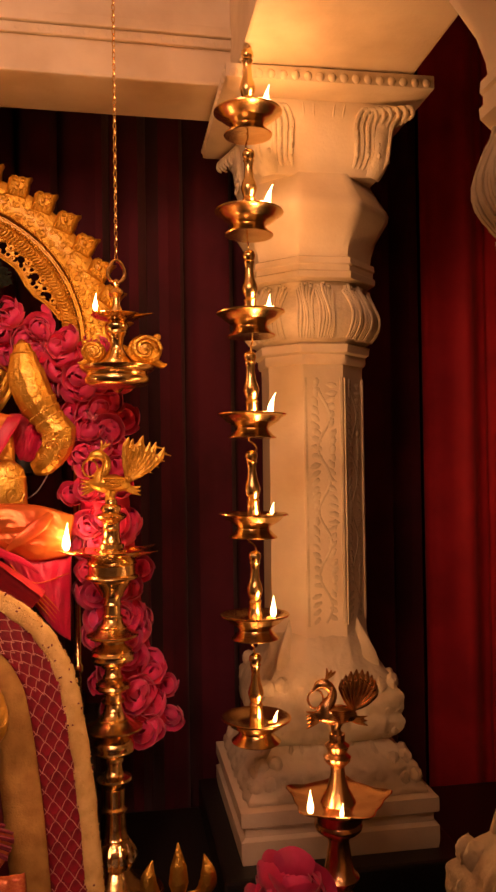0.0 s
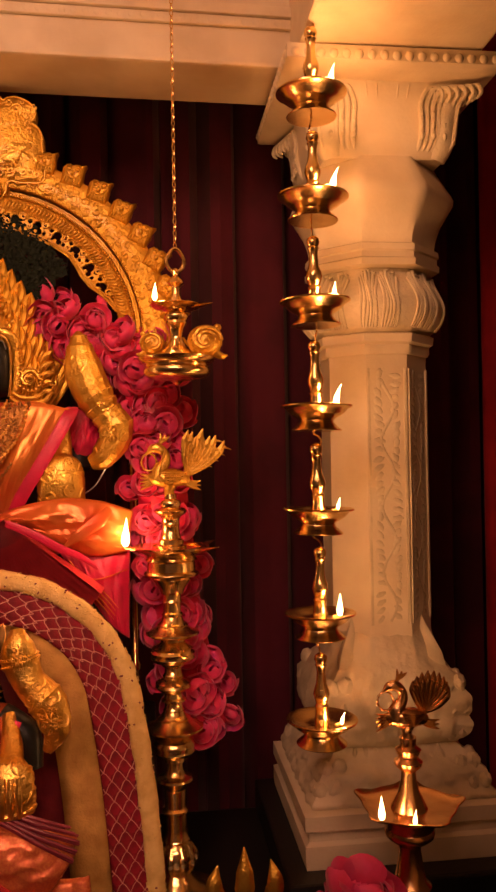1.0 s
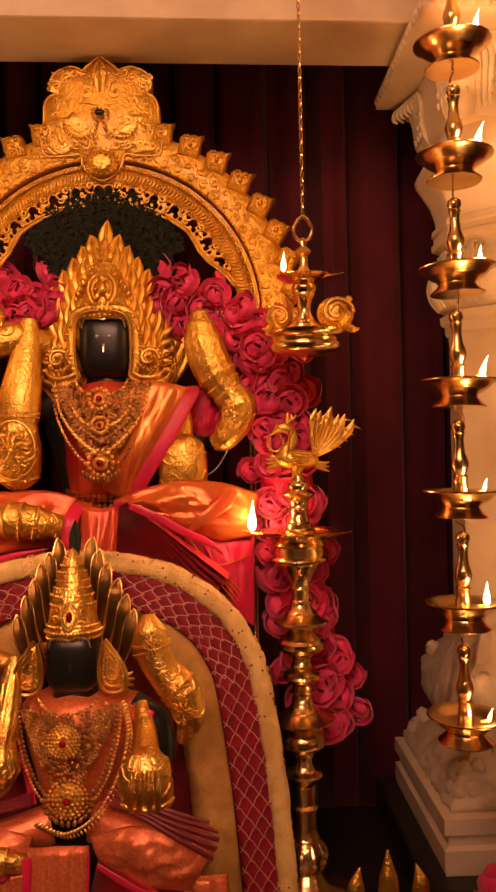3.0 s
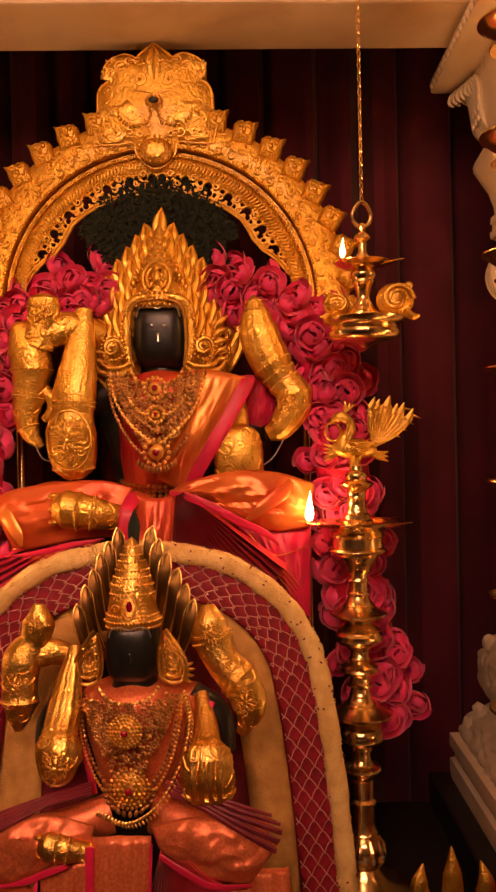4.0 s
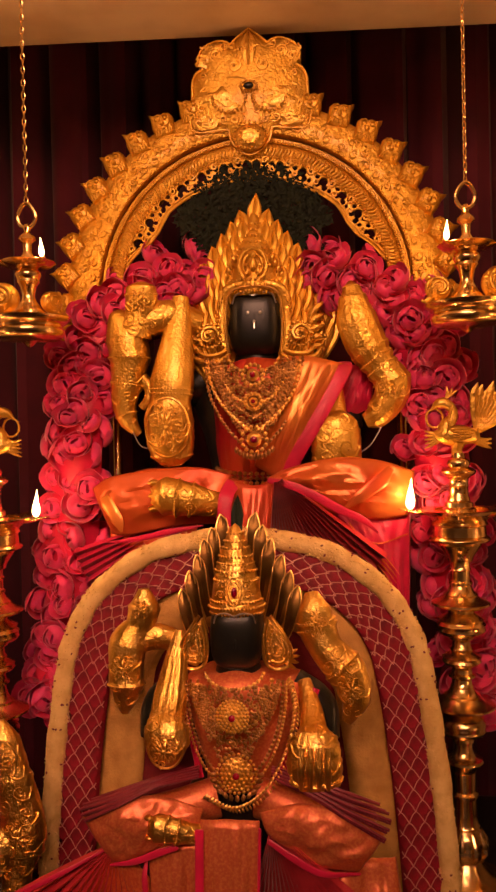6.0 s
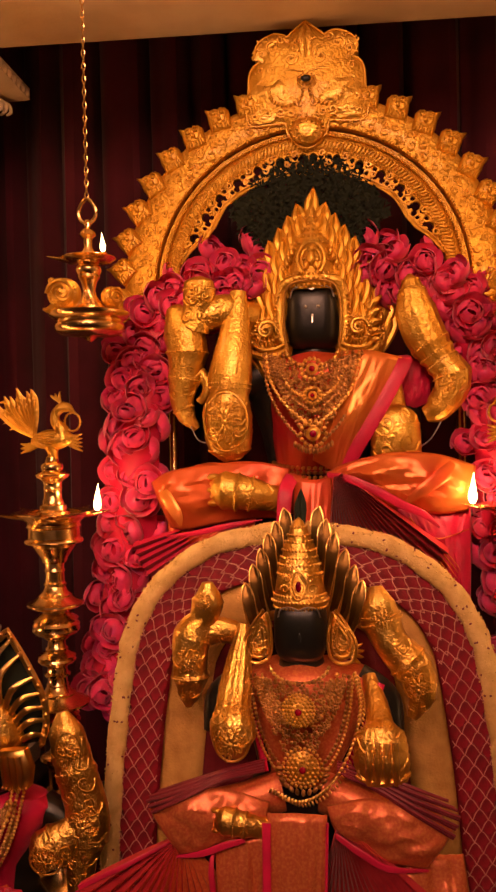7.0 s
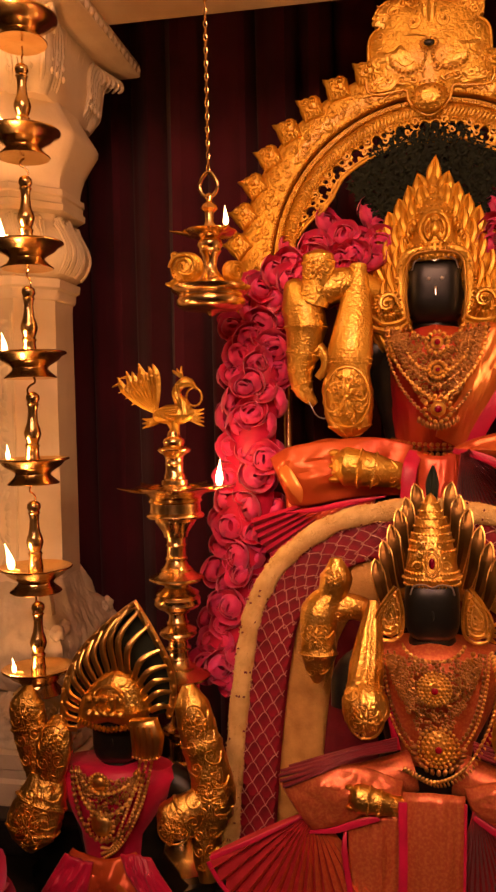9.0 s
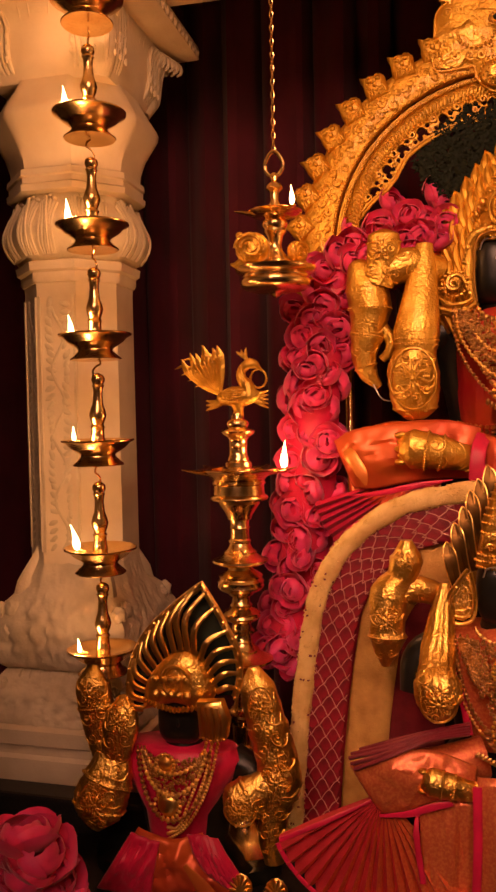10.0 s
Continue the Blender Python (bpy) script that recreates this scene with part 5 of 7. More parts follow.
MAIN_LIMBS = (
    # raised back arm with its round emblem, and the sleeve joining it to the shoulder
    (((-0.194, -0.066, 0.071), (-0.194, -0.066, 0.062), (-0.194, -0.066, 0.04), (-0.198, -0.064, 0.012), (-0.208, -0.062, -0.02)), (0.008, 0.026, 0.0285, 0.026, 0.03), 0.7, 0, 0.07, 50, ((0.42, 0.06),)),
    (((-0.238, -0.05, 0.024), (-0.236, -0.052, 0.012), (-0.226, -0.054, -0.02), (-0.219, -0.056, -0.055), (-0.224, -0.058, -0.1), (-0.23, -0.058, -0.14), (-0.222, -0.058, -0.17), (-0.204, -0.058, -0.192)), (0.012, 0.022, 0.036, 0.036, 0.028, 0.021, 0.016, 0.006), 0.8, 0, 0.12, 46, ((0.45, 0.1), (0.6, 0.08), (0.8, 0.08))),
    (((-0.1, -0.03, 0.0), (-0.15, -0.05, 0.012), (-0.2, -0.058, 0.0)), (0.024, 0.03, 0.028), 0.8, 0, 0.06, 50, ()),
    (((-0.205, -0.056, -0.085), (-0.186, -0.058, -0.11), (-0.186, -0.058, -0.13), (-0.2, -0.056, -0.146)), (0.012, 0.01, 0.009, 0.007), 1.0, 0, 0.1, 60, ()),
    # long plain sleeve ending in a broad embossed hand
    (((-0.128, -0.05, 0.045), (-0.131, -0.062, -0.01), (-0.137, -0.074, -0.07), (-0.141, -0.08, -0.105), (-0.143, -0.082, -0.135), (-0.147, -0.084, -0.17), (-0.145, -0.084, -0.205), (-0.144, -0.08, -0.232), (-0.144, -0.076, -0.245)), (0.014, 0.024, 0.034, 0.038, 0.034, 0.043, 0.041, 0.034, 0.016), 0.65, 0, 0.1, 42, ((0.43, 0.05), (0.47, 0.05), (0.86, 0.06))),
    # bent back arm
    (((0.166, -0.05, 0.062), (0.168, -0.054, 0.045), (0.174, -0.058, 0.0), (0.19, -0.06, -0.045), (0.214, -0.062, -0.085), (0.232, -0.064, -0.112), (0.228, -0.064, -0.14), (0.206, -0.064, -0.168), (0.186, -0.062, -0.178)), (0.004, 0.016, 0.033, 0.034, 0.026, 0.03, 0.027, 0.022, 0.012), 0.75, 13, 0.06, 46, ((0.1, 0.1), (0.17, 0.1), (0.42, 0.12), (0.47, 0.12), (0.52, 0.12), (0.62, 0.1))),
    # forearm and square palm
    (((0.13, -0.02, -0.09), (0.134, -0.05, -0.13), (0.135, -0.07, -0.165), (0.136, -0.08, -0.18), (0.136, -0.084, -0.205), (0.136, -0.082, -0.235), (0.136, -0.08, -0.252)), (0.012, 0.017, 0.02, 0.036, 0.041, 0.042, 0.041), 0.55, 0, 0.09, 50, ((0.6, 0.04), (0.97, 0.06))),
)
LOW_LIMBS = (
    (((-0.17, -0.02, 0.088), (-0.17, -0.02, 0.054), (-0.18, -0.02, 0.02), (-0.2, -0.022, -0.012), (-0.205, -0.026, -0.05), (-0.205, -0.028, -0.09), (-0.207, -0.03, -0.118), (-0.208, -0.032, -0.14)), (0.01, 0.03, 0.026, 0.036, 0.032, 0.031, 0.02, 0.006), 0.8, 0, 0.15, 56, ((0.7, 0.16),)),
    (((-0.1, 0.0, -0.02), (-0.145, -0.012, -0.002), (-0.19, -0.02, -0.01)), (0.02, 0.024, 0.024), 0.8, 0, 0.12, 60, ()),
    (((-0.103, -0.03, 0.014), (-0.108, -0.045, -0.035), (-0.114, -0.07, -0.09), (-0.117, -0.095, -0.122), (-0.116, -0.112, -0.142), (-0.112, -0.116, -0.168), (-0.106, -0.112, -0.196)), (0.008, 0.02, 0.029, 0.029, 0.038, 0.037, 0.014), 0.75, 12, 0.09, 62, ((0.5, 0.06), (0.56, 0.06), (0.62, 0.06))),
    (((0.138, -0.01, 0.078), (0.142, -0.02, 0.05), (0.146, -0.02, 0.022), (0.163, -0.025, -0.019), (0.2, -0.03, -0.064), (0.213, -0.035, -0.108), (0.196, -0.04, -0.149)), (0.012, 0.03, 0.036, 0.031, 0.036, 0.027, 0.009), 0.8, 0, 0.13, 56, ((0.3, 0.1), (0.36, 0.1), (0.62, 0.1))),
    (((0.122, -0.02, -0.08), (0.134, -0.06, -0.12), (0.137, -0.09, -0.142), (0.138, -0.11, -0.16), (0.139, -0.116, -0.194), (0.142, -0.114, -0.23)), (0.012, 0.02, 0.024, 0.042, 0.047, 0.04), 0.6, 0, 0.16, 60, ((0.55, 0.12), (0.95, 0.12))),
)
SIDE_LIMBS = (
    (((-0.186, -0.01, 0.095), (-0.188, -0.02, 0.06), (-0.182, -0.02, 0.01), (-0.172, -0.024, -0.05), (-0.15, -0.03, -0.1)), (0.008, 0.036, 0.038, 0.03, 0.03), 0.6, 0, 0.14, 62, ((0.5, 0.1),)),
    (((-0.122, -0.03, 0.04), (-0.118, -0.045, 0.015), (-0.12, -0.05, -0.02), (-0.128, -0.05, -0.06), (-0.14, -0.046, -0.1)), (0.008, 0.03, 0.037, 0.032, 0.026), 0.55, 5, 0.1, 62, ()),
    (((-0.14, -0.04, -0.08), (-0.147, -0.05, -0.12), (-0.165, -0.055, -0.17), (-0.171, -0.055, -0.2), (-0.176, -0.05, -0.238)), (0.035, 0.048, 0.054, 0.046, 0.005), 0.6, 7, 0.14, 58, ((0.3, 0.1), (0.6, 0.12))),
    (((0.15, -0.01, 0.1), (0.158, -0.015, 0.06), (0.177, -0.025, -0.011), (0.197, -0.03, -0.08), (0.2, -0.035, -0.125), (0.188, -0.035, -0.19), (0.184, -0.035, -0.24), (0.19, -0.035, -0.29)), (0.012, 0.036, 0.04, 0.042, 0.046, 0.03, 0.026, 0.02), 0.75, 0, 0.16, 56, ((0.3, 0.08), (0.62, 0.1))),
    (((0.195, -0.04, -0.12), (0.165, -0.05, -0.135), (0.13, -0.055, -0.16), (0.115, -0.055, -0.195)), (0.03, 0.034, 0.046, 0.016), 0.7, 0, 0.16, 60, ((0.5, 0.1),)),
)


def embossed_oval(bm, c, wide, tall, s, mat=1, petals=9):
    """A raised rim with a chased flower, leaves and bosses inside it, on the back of a golden hand."""
    c = Vector(c) * s

    def point(a, f, lift=0.0):
        x, z = math.cos(a), math.sin(a)
        return c + Vector((wide * s * f * x, -lift * s + 0.012 * s * f * f, tall * s * f * z))

    tube(bm, [point(a, 1.0) for a in np.linspace(0, 6.283, 37)], 0.0022 * s, 7, mat=mat)
    rng = random.Random(int(1e4 * (wide + tall)) + petals)
    for k in range(petals):
        a, f = 6.283 * k / petals + rng.uniform(-0.2, 0.2), rng.uniform(0.5, 0.72)
        mid, r, sense = point(a, f, 0.003), rng.uniform(0.2, 0.3) * min(wide, tall) * s, 1 if k % 2 else -1
        tube(bm, [mid + Vector((r * (1 - 0.085 * j) * math.cos(0.8 * j * sense + a), 0.0, r * (1 - 0.085 * j) * math.sin(0.8 * j * sense + a))) for j in range(10)], [0.0018 * s, 0.0015 * s, 0.001 * s], 6, 20, mat=mat)
        blob(bm, mid, (r * 0.3, r * 0.3, r * 0.3), detail=1, mat=mat)
        tube(bm, [point(a + 0.3, 0.12, 0.005), point(a + 0.5, 0.35, 0.006), point(a + 0.35, 0.62, 0.003)], [0.001 * s, 0.003 * s, 0.0008 * s], 6, 9, 0.6, mat)
    for k in range(26):
        q = rng.uniform(0.0012, 0.0026) * s
        blob(bm, point(rng.uniform(0, 6.283), rng.uniform(0.2, 0.92), 0.003), (q * 1.4, q, q), (0, rng.uniform(0, 180), 0), 1, mat)
    blob(bm, point(0, 0.0, 0.004), (0.005 * s, 0.003 * s, 0.005 * s), detail=2, mat=mat)


def statue(name, place, s, label, limbs, gold=GOLD, foot=-0.646, turn=0.0):
    """A seated black stone idol plated with golden arms, kept plain."""
    bm = bmesh.new()
    # head and neck: a smooth rounded block
    blob(bm, (0, 0, 0), (0.049 * s, 0.052 * s, 0.06 * s), detail=4, power=0.6)
    blob(bm, (0, -0.049 * s, -0.006 * s), (0.004 * s, 0.005 * s, 0.012 * s), detail=2)
    tube(bm, [(0, 0.01 * s, -0.04 * s), (0, 0.01 * s, -0.09 * s)], [0.035 * s, 0.05 * s], 20)
    rings = []
    for z, w, d in ((-0.075, 0.06, 0.04), (-0.095, 0.12, 0.055), (-0.13, 0.125, 0.06), (-0.2, 0.1, 0.06), (-0.27, 0.085, 0.055), (-0.32, 0.12, 0.06), (-0.4, 0.2, 0.08), (foot + 0.03, 0.2, 0.1), (foot, 0.2, 0.1)):
        rings.append([(w * s * math.cos(a), (0.02 + d * math.sin(a)) * s, z * s) for a in (2 * math.pi * k / 32 for k in range(32))])
    skin(bm, rings)
    for sx in (-1, 1):
        tube(bm, [(sx * 0.1 * s, 0.01 * s, -0.1 * s), (sx * 0.15 * s, 0.0, -0.13 * s), (sx * 0.16 * s, -0.01 * s, -0.19 * s)], [0.035 * s, 0.03 * s, 0.025 * s], 14, 12)
    for line, widths, flat, ribs, amp, grain, bands in limbs:
        cast(bm, line, widths, s, flat, ribs, amp, grain, bands, curls=0.56 if limbs is not SIDE_LIMBS else 0.2)
    emblems = (((-0.146, -0.117, -0.182), 0.037, 0.05, 9), ((-0.194, -0.087, 0.036), 0.021, 0.026, 6), ((0.225, -0.086, -0.125), 0.02, 0.026, 6)) if limbs is MAIN_LIMBS else \
        (((-0.114, -0.146, -0.163), 0.03, 0.034, 8), ((-0.205, -0.055, -0.05), 0.022, 0.03, 6), ((-0.17, -0.044, 0.052), 0.02, 0.022, 6), ((0.205, -0.06, -0.085), 0.024, 0.03, 7), ((0.146, -0.05, 0.03), 0.02, 0.03, 6)) if limbs is LOW_LIMBS else \
        (((-0.165, -0.09, -0.165), 0.036, 0.044, 7), ((-0.186, -0.046, 0.04), 0.026, 0.036, 7), ((-0.12, -0.072, 0.0), 0.024, 0.03, 6), ((0.168, -0.056, 0.03), 0.026, 0.04, 7), ((0.2, -0.07, -0.11), 0.03, 0.04, 8), ((0.128, -0.09, -0.165), 0.032, 0.032, 8))
    for c, wide, tall, petals in emblems:
        embossed_oval(bm, c, wide, tall, s, petals=petals)
    # fine silver wire bent between the hands and the lap
    if limbs is MAIN_LIMBS:
        tube(bm, [(0.16, -0.07, -0.24), (0.19, -0.07, -0.222), (0.206, -0.068, -0.2), (0.217, -0.066, -0.178)], 0.0012, 6, 16, mat=2)
        tube(bm, [(-0.214, -0.066, -0.188), (-0.2, -0.07, -0.212), (-0.18, -0.072, -0.216), (-0.166, -0.074, -0.206)], 0.0012, 6, 16, mat=2)
    # square palm's fingers, and the foot resting on the lap
    if limbs is not SIDE_LIMBS:
        px = 0.137 if limbs is MAIN_LIMBS else 0.139
        pz, py = (0.0, 0.0) if limbs is MAIN_LIMBS else (0.018, -0.05)
        for k in range(4):
            tube(bm, [((px - 0.021 + 0.014 * k) * s, (-0.09 + py) * s, (-0.175 + pz) * s), ((px - 0.023 + 0.015 * k) * s, (-0.098 + py) * s, (-0.21 + pz) * s), ((px - 0.023 + 0.015 * k) * s, (-0.092 + py) * s, (-0.244 + pz) * s)], [0.005 * s, 0.0065 * s, 0.004 * s], 8, 10, mat=1)
        c, k = (Vector((-0.108, -0.138, -0.3)), 0.86) if limbs is MAIN_LIMBS else (Vector((-0.096, -0.158, -0.292)), 0.66)
        cast(bm, [c + k * Vector(p) for p in ((-0.065, 0.009, 0.006), (-0.045, 0.002, 0.006), (0.0, 0.0, 0.0), (0.035, 0.006, -0.008), (0.062, 0.019, -0.014))], [k * w for w in (0.02, 0.037, 0.032, 0.026, 0.022)], s, 0.8, 0, 0.09, 60, ((0.4, 0.12), (0.55, 0.12), (0.95, 0.1)), curls=0.5)
        for n in range(5):
            p = (c + k * Vector((-0.066 + 0.005 * (n % 2), 0.002, 0.032 - 0.0125 * n))) * s
            blob(bm, p, (0.013 * s * k, 0.012 * s * k, 0.0068 * s * k), detail=2, mat=1)
    # pale inlaid marks and the silver edge over the brow
    for px, pz, r in () if limbs is not MAIN_LIMBS else ((-0.011, 0.014, 0.0034), (0.011, 0.014, 0.0034), (0, -0.001, 0.003), (0, 0.05, 0.006)):
        blob(bm, (px * s, -0.0535 * s, pz * s), (r * s, 0.003 * s, r * s), detail=1, mat=2)
    if limbs is MAIN_LIMBS:
        tube(bm, [(0, -0.054 * s, -0.004 * s), (0, -0.0555 * s, -0.014 * s)], 0.0014 * s, 6, mat=2)
    for sx in (-1, 1):
        tube(bm, [(0, -0.054 * s, 0.043 * s), (sx * 0.015 * s, -0.054 * s, 0.049 * s), (sx * 0.032 * s, -0.05 * s, 0.045 * s), (sx * 0.038 * s, -0.047 * s, 0.03 * s)], [0.0018 * s, 0.0016 * s, 0.0012 * s], 6, 14, mat=2)
    ob = solid(name, bm, [IDOL_STONE, gold, SILVER], label, "statue")
    ob.location, ob.rotation_euler.z = place, radians(turn)
    return ob


def leaf_spike(bm, root, tip, width, bend=0.0, y=0.0, mat=0):
    a, c = Vector((root[0], y, root[1])), Vector((tip[0], y, tip[1]))
    side = Vector(((c - a).z, 0, -(c - a).x)).normalized()
    mid = a * 0.45 + c * 0.55 + side * bend
    tube(bm, [a, a * 0.75 + mid * 0.25 + side * bend * 0.3, mid + Vector((0, -0.006, 0)), c * 0.75 + mid * 0.25 + Vector((0, -0.004, 0)), c], [width * 0.7, width * 0.95, width, width * 0.55, width * 0.06], 8, 12, 0.55, mat=mat)
    tube(bm, [a + Vector((0, -width * 0.5, 0)), mid + Vector((0, -0.006 - width * 0.55, 0)), c], [width * 0.2, width * 0.22, width * 0.05], 5, 9, mat=mat)


def ear_scroll(bm, x, z, r, y):
    spiral = [(x + (r - r * 0.075 * j) * math.cos(0.75 * j), y - 0.001 * j, z + (r - r * 0.075 * j) * math.sin(0.75 * j)) for j in range(13)]
    tube(bm, spiral, r * 0.2, 6, 44)
    blob(bm, (x, y - 0.006, z), (r * 0.4, r * 0.35, r * 0.4), detail=2)


def flame_crown(place):
    """A tall golden crown: layers of upswept flame tongues round a banded cone and a chased face frame."""
    top = thing("crown", "tall golden crown of layered flame-shaped leaves on the idol", "crown", place)
    tips = [(0.022, 0.206), (0.038, 0.186), (0.055, 0.165), (0.073, 0.143), (0.09, 0.121), (0.107, 0.096), (0.122, 0.069), (0.131, 0.042), (0.135, 0.014)]
    # beaten back plate that closes the spaces between the tongues
    bm = bmesh.new()
    edge = [(0.0, 0.2)] + [(x * 0.86, z - 0.018) for x, z in tips] + [(0.112, -0.03), (0.09, -0.06), (0.05, -0.066)]
    plate_shape(bm, (edge + [(-x, z) for x, z in edge[:0:-1]])[::-1], 0.004, 0.012, bulge=0.004)
    part("back_plate", bm, GOLD_LEAF, top, "beaten golden back plate")
    bm = bmesh.new()
    turned(bm, [(0.056, 0.045), (0.061, 0.055), (0.06, 0.066), (0.056, 0.072), (0.054, 0.09), (0.05, 0.096), (0.047, 0.112), (0.043, 0.118), (0.039, 0.134), (0.034, 0.14), (0.029, 0.157), (0.023, 0.163), (0.017, 0.178), (0.009, 0.196), (0.0, 0.212)], steps=36)
    for z, r, n in ((0.05, 0.06, 22), (0.061, 0.0625, 24), (0.07, 0.059, 22), (0.096, 0.052, 20), (0.116, 0.046, 18), (0.128, 0.042, 16), (0.14, 0.036, 14), (0.152, 0.032, 12), (0.164, 0.024, 10), (0.176, 0.018, 8)):
        for k in range(n):
            a = math.pi + math.pi * k / (n - 1)
            blob(bm, (r * math.cos(a), r * math.sin(a), z), (0.0034, 0.0034, 0.0037), detail=1)
    # arched niche over the brow with small leaf bosses
    for w, t in ((0.024, 0.0034), (0.017, 0.0022)):
        tube(bm, [(w * math.sin(a), -0.058 + 0.006 * math.cos(a), 0.095 + 1.25 * w * math.cos(a)) for a in np.linspace(-2.5, 2.5, 26)], t, 7)
    for px, pz, w, h in ((0, 0.096, 0.008, 0.014), (-0.009, 0.084, 0.006, 0.008), (0.009, 0.084, 0.006, 0.008), (0, 0.113, 0.006, 0.006)):
        blob(bm, (px, -0.055, pz), (w, 0.007, h), detail=2, rough=0.15)
    for s in (-1, 1):
        for k in range(4):
            blob(bm, (s * (0.033 + 0.005 * k), -0.05 + 0.005 * k, 0.108 - 0.009 * k), (0.0045, 0.005, 0.008), (0, s * 24, 0), 2)
    part("core", bm, GOLD_CHASED, top, "banded conical core with beaded rings")
    bm = bmesh.new()
    leaf_plate(bm, [(0, -0.004, 0.15), (0.0, -0.006, 0.185), (0.002, -0.004, 0.21), (0.005, 0.0, 0.234)], 0.015)
    part("leaf", bm, GOLD_LEAF, top)
    for s in (-1, 1):
        for layer, (fx, dz, y, width, first) in enumerate(((1.0, 0.0, 0.0, 0.0165, 0), (0.84, -0.022, -0.014, 0.015, 0), (0.67, -0.044, -0.027, 0.013, 2))):
            for k, (tx, tz) in enumerate(tips[first:]):
                f = (k + first) / 8
                tx2, tz2 = tx * fx, tz + dz
                bm = bmesh.new()
                reach_x, drop = 0.014 + 0.034 * f * fx, 0.075 + 0.034 * f
                leaf_plate(bm, [(s * max(0.006, tx2 - reach_x), y + 0.004, tz2 - drop), (s * max(0.008, tx2 - reach_x * 0.42), y - 0.008, tz2 - drop * 0.66), (s * (tx2 - 0.001), y - 0.01, tz2 - drop * 0.34), (s * (tx2 + 0.001), y - 0.004, tz2 - 0.012), (s * (tx2 + 0.005 - 0.003 * layer), y, tz2)], width, 0.006)
                part("leaf", bm, GOLD_LEAF, top)
        # face frame, ear rosette and the curled lower edge
        bm = bmesh.new()
        tube(bm, [(s * 0.047, -0.044, -0.058), (s * 0.0565, -0.044, -0.03), (s * 0.0575, -0.044, 0.005), (s * 0.0555, -0.046, 0.038), (s * 0.042, -0.05, 0.058), (s * 0.0, -0.054, 0.066)], [0.006, 0.008, 0.0085, 0.0085, 0.008, 0.0075], 10, 30, 0.6)
        for k in range(15):
            f = k / 14
            p = Vector((s * (0.047 + 0.013 * math.sin(math.pi * min(1, f * 1.1))), -0.059, -0.05 + 0.105 * f))
            blob(bm, p + Vector((s * 0.006, 0.008, 0)), (0.0026, 0.0026, 0.003), detail=1)
        ear_scroll(bm, s * 0.079, -0.024, 0.0175, -0.052)
        ear_scroll(bm, s * 0.079, -0.024, 0.0095, -0.056)
        for k in range(18):
            a = 0.349 * k
            blob(bm, (s * 0.079 + 0.0205 * math.cos(a), -0.05, -0.024 + 0.0205 * math.sin(a)), (0.0034, 0.003, 0.0034), detail=1)
        tube(bm, [(s * 0.044, -0.048, -0.058), (s * 0.06, -0.05, -0.068), (s * 0.085, -0.046, -0.07), (s * 0.108, -0.038, -0.06), (s * 0.12, -0.03, -0.035)], [0.004, 0.006, 0.0065, 0.006, 0.003], 8, 24)
        tube(bm, [(s * 0.05, -0.05, -0.05), (s * 0.066, -0.052, -0.058), (s * 0.088, -0.048, -0.058), (s * 0.104, -0.04, -0.046)], [0.003, 0.0045, 0.0045, 0.003], 8, 20)
        for k in range(5):
            leaf_spike(bm, (s * 0.092, -0.05 + 0.01 * k), (s * (0.124 - 0.001 * k), -0.052 + 0.021 * k), 0.007, -s * 0.006, -0.03)
        part("ear_piece", bm, GOLD_CHASED, top, "curled golden ear piece")
    bm = bmesh.new()
    tube(bm, [(s * x, -0.061, z) for s, x, z in ((-1, 0.044, -0.056), (-1, 0.0475, -0.03), (-1, 0.048, 0.01), (-1, 0.044, 0.04), (-1, 0.03, 0.054), (1, 0.0, 0.058), (1, 0.03, 0.054), (1, 0.044, 0.04), (1, 0.048, 0.01), (1, 0.0475, -0.03), (1, 0.044, -0.056))], 0.0022, 8, 50)
    part("face_rim", bm, GOLD_SMOOTH, top, "plain golden rim round the face")
    return top


MAIN = (MID + 0.004, 1.47, 1.739)
statue("statue", MAIN, 1.0, "seated black stone idol with embossed golden arms", MAIN_LIMBS, GOLD_CHASED)
flame_crown(MAIN)


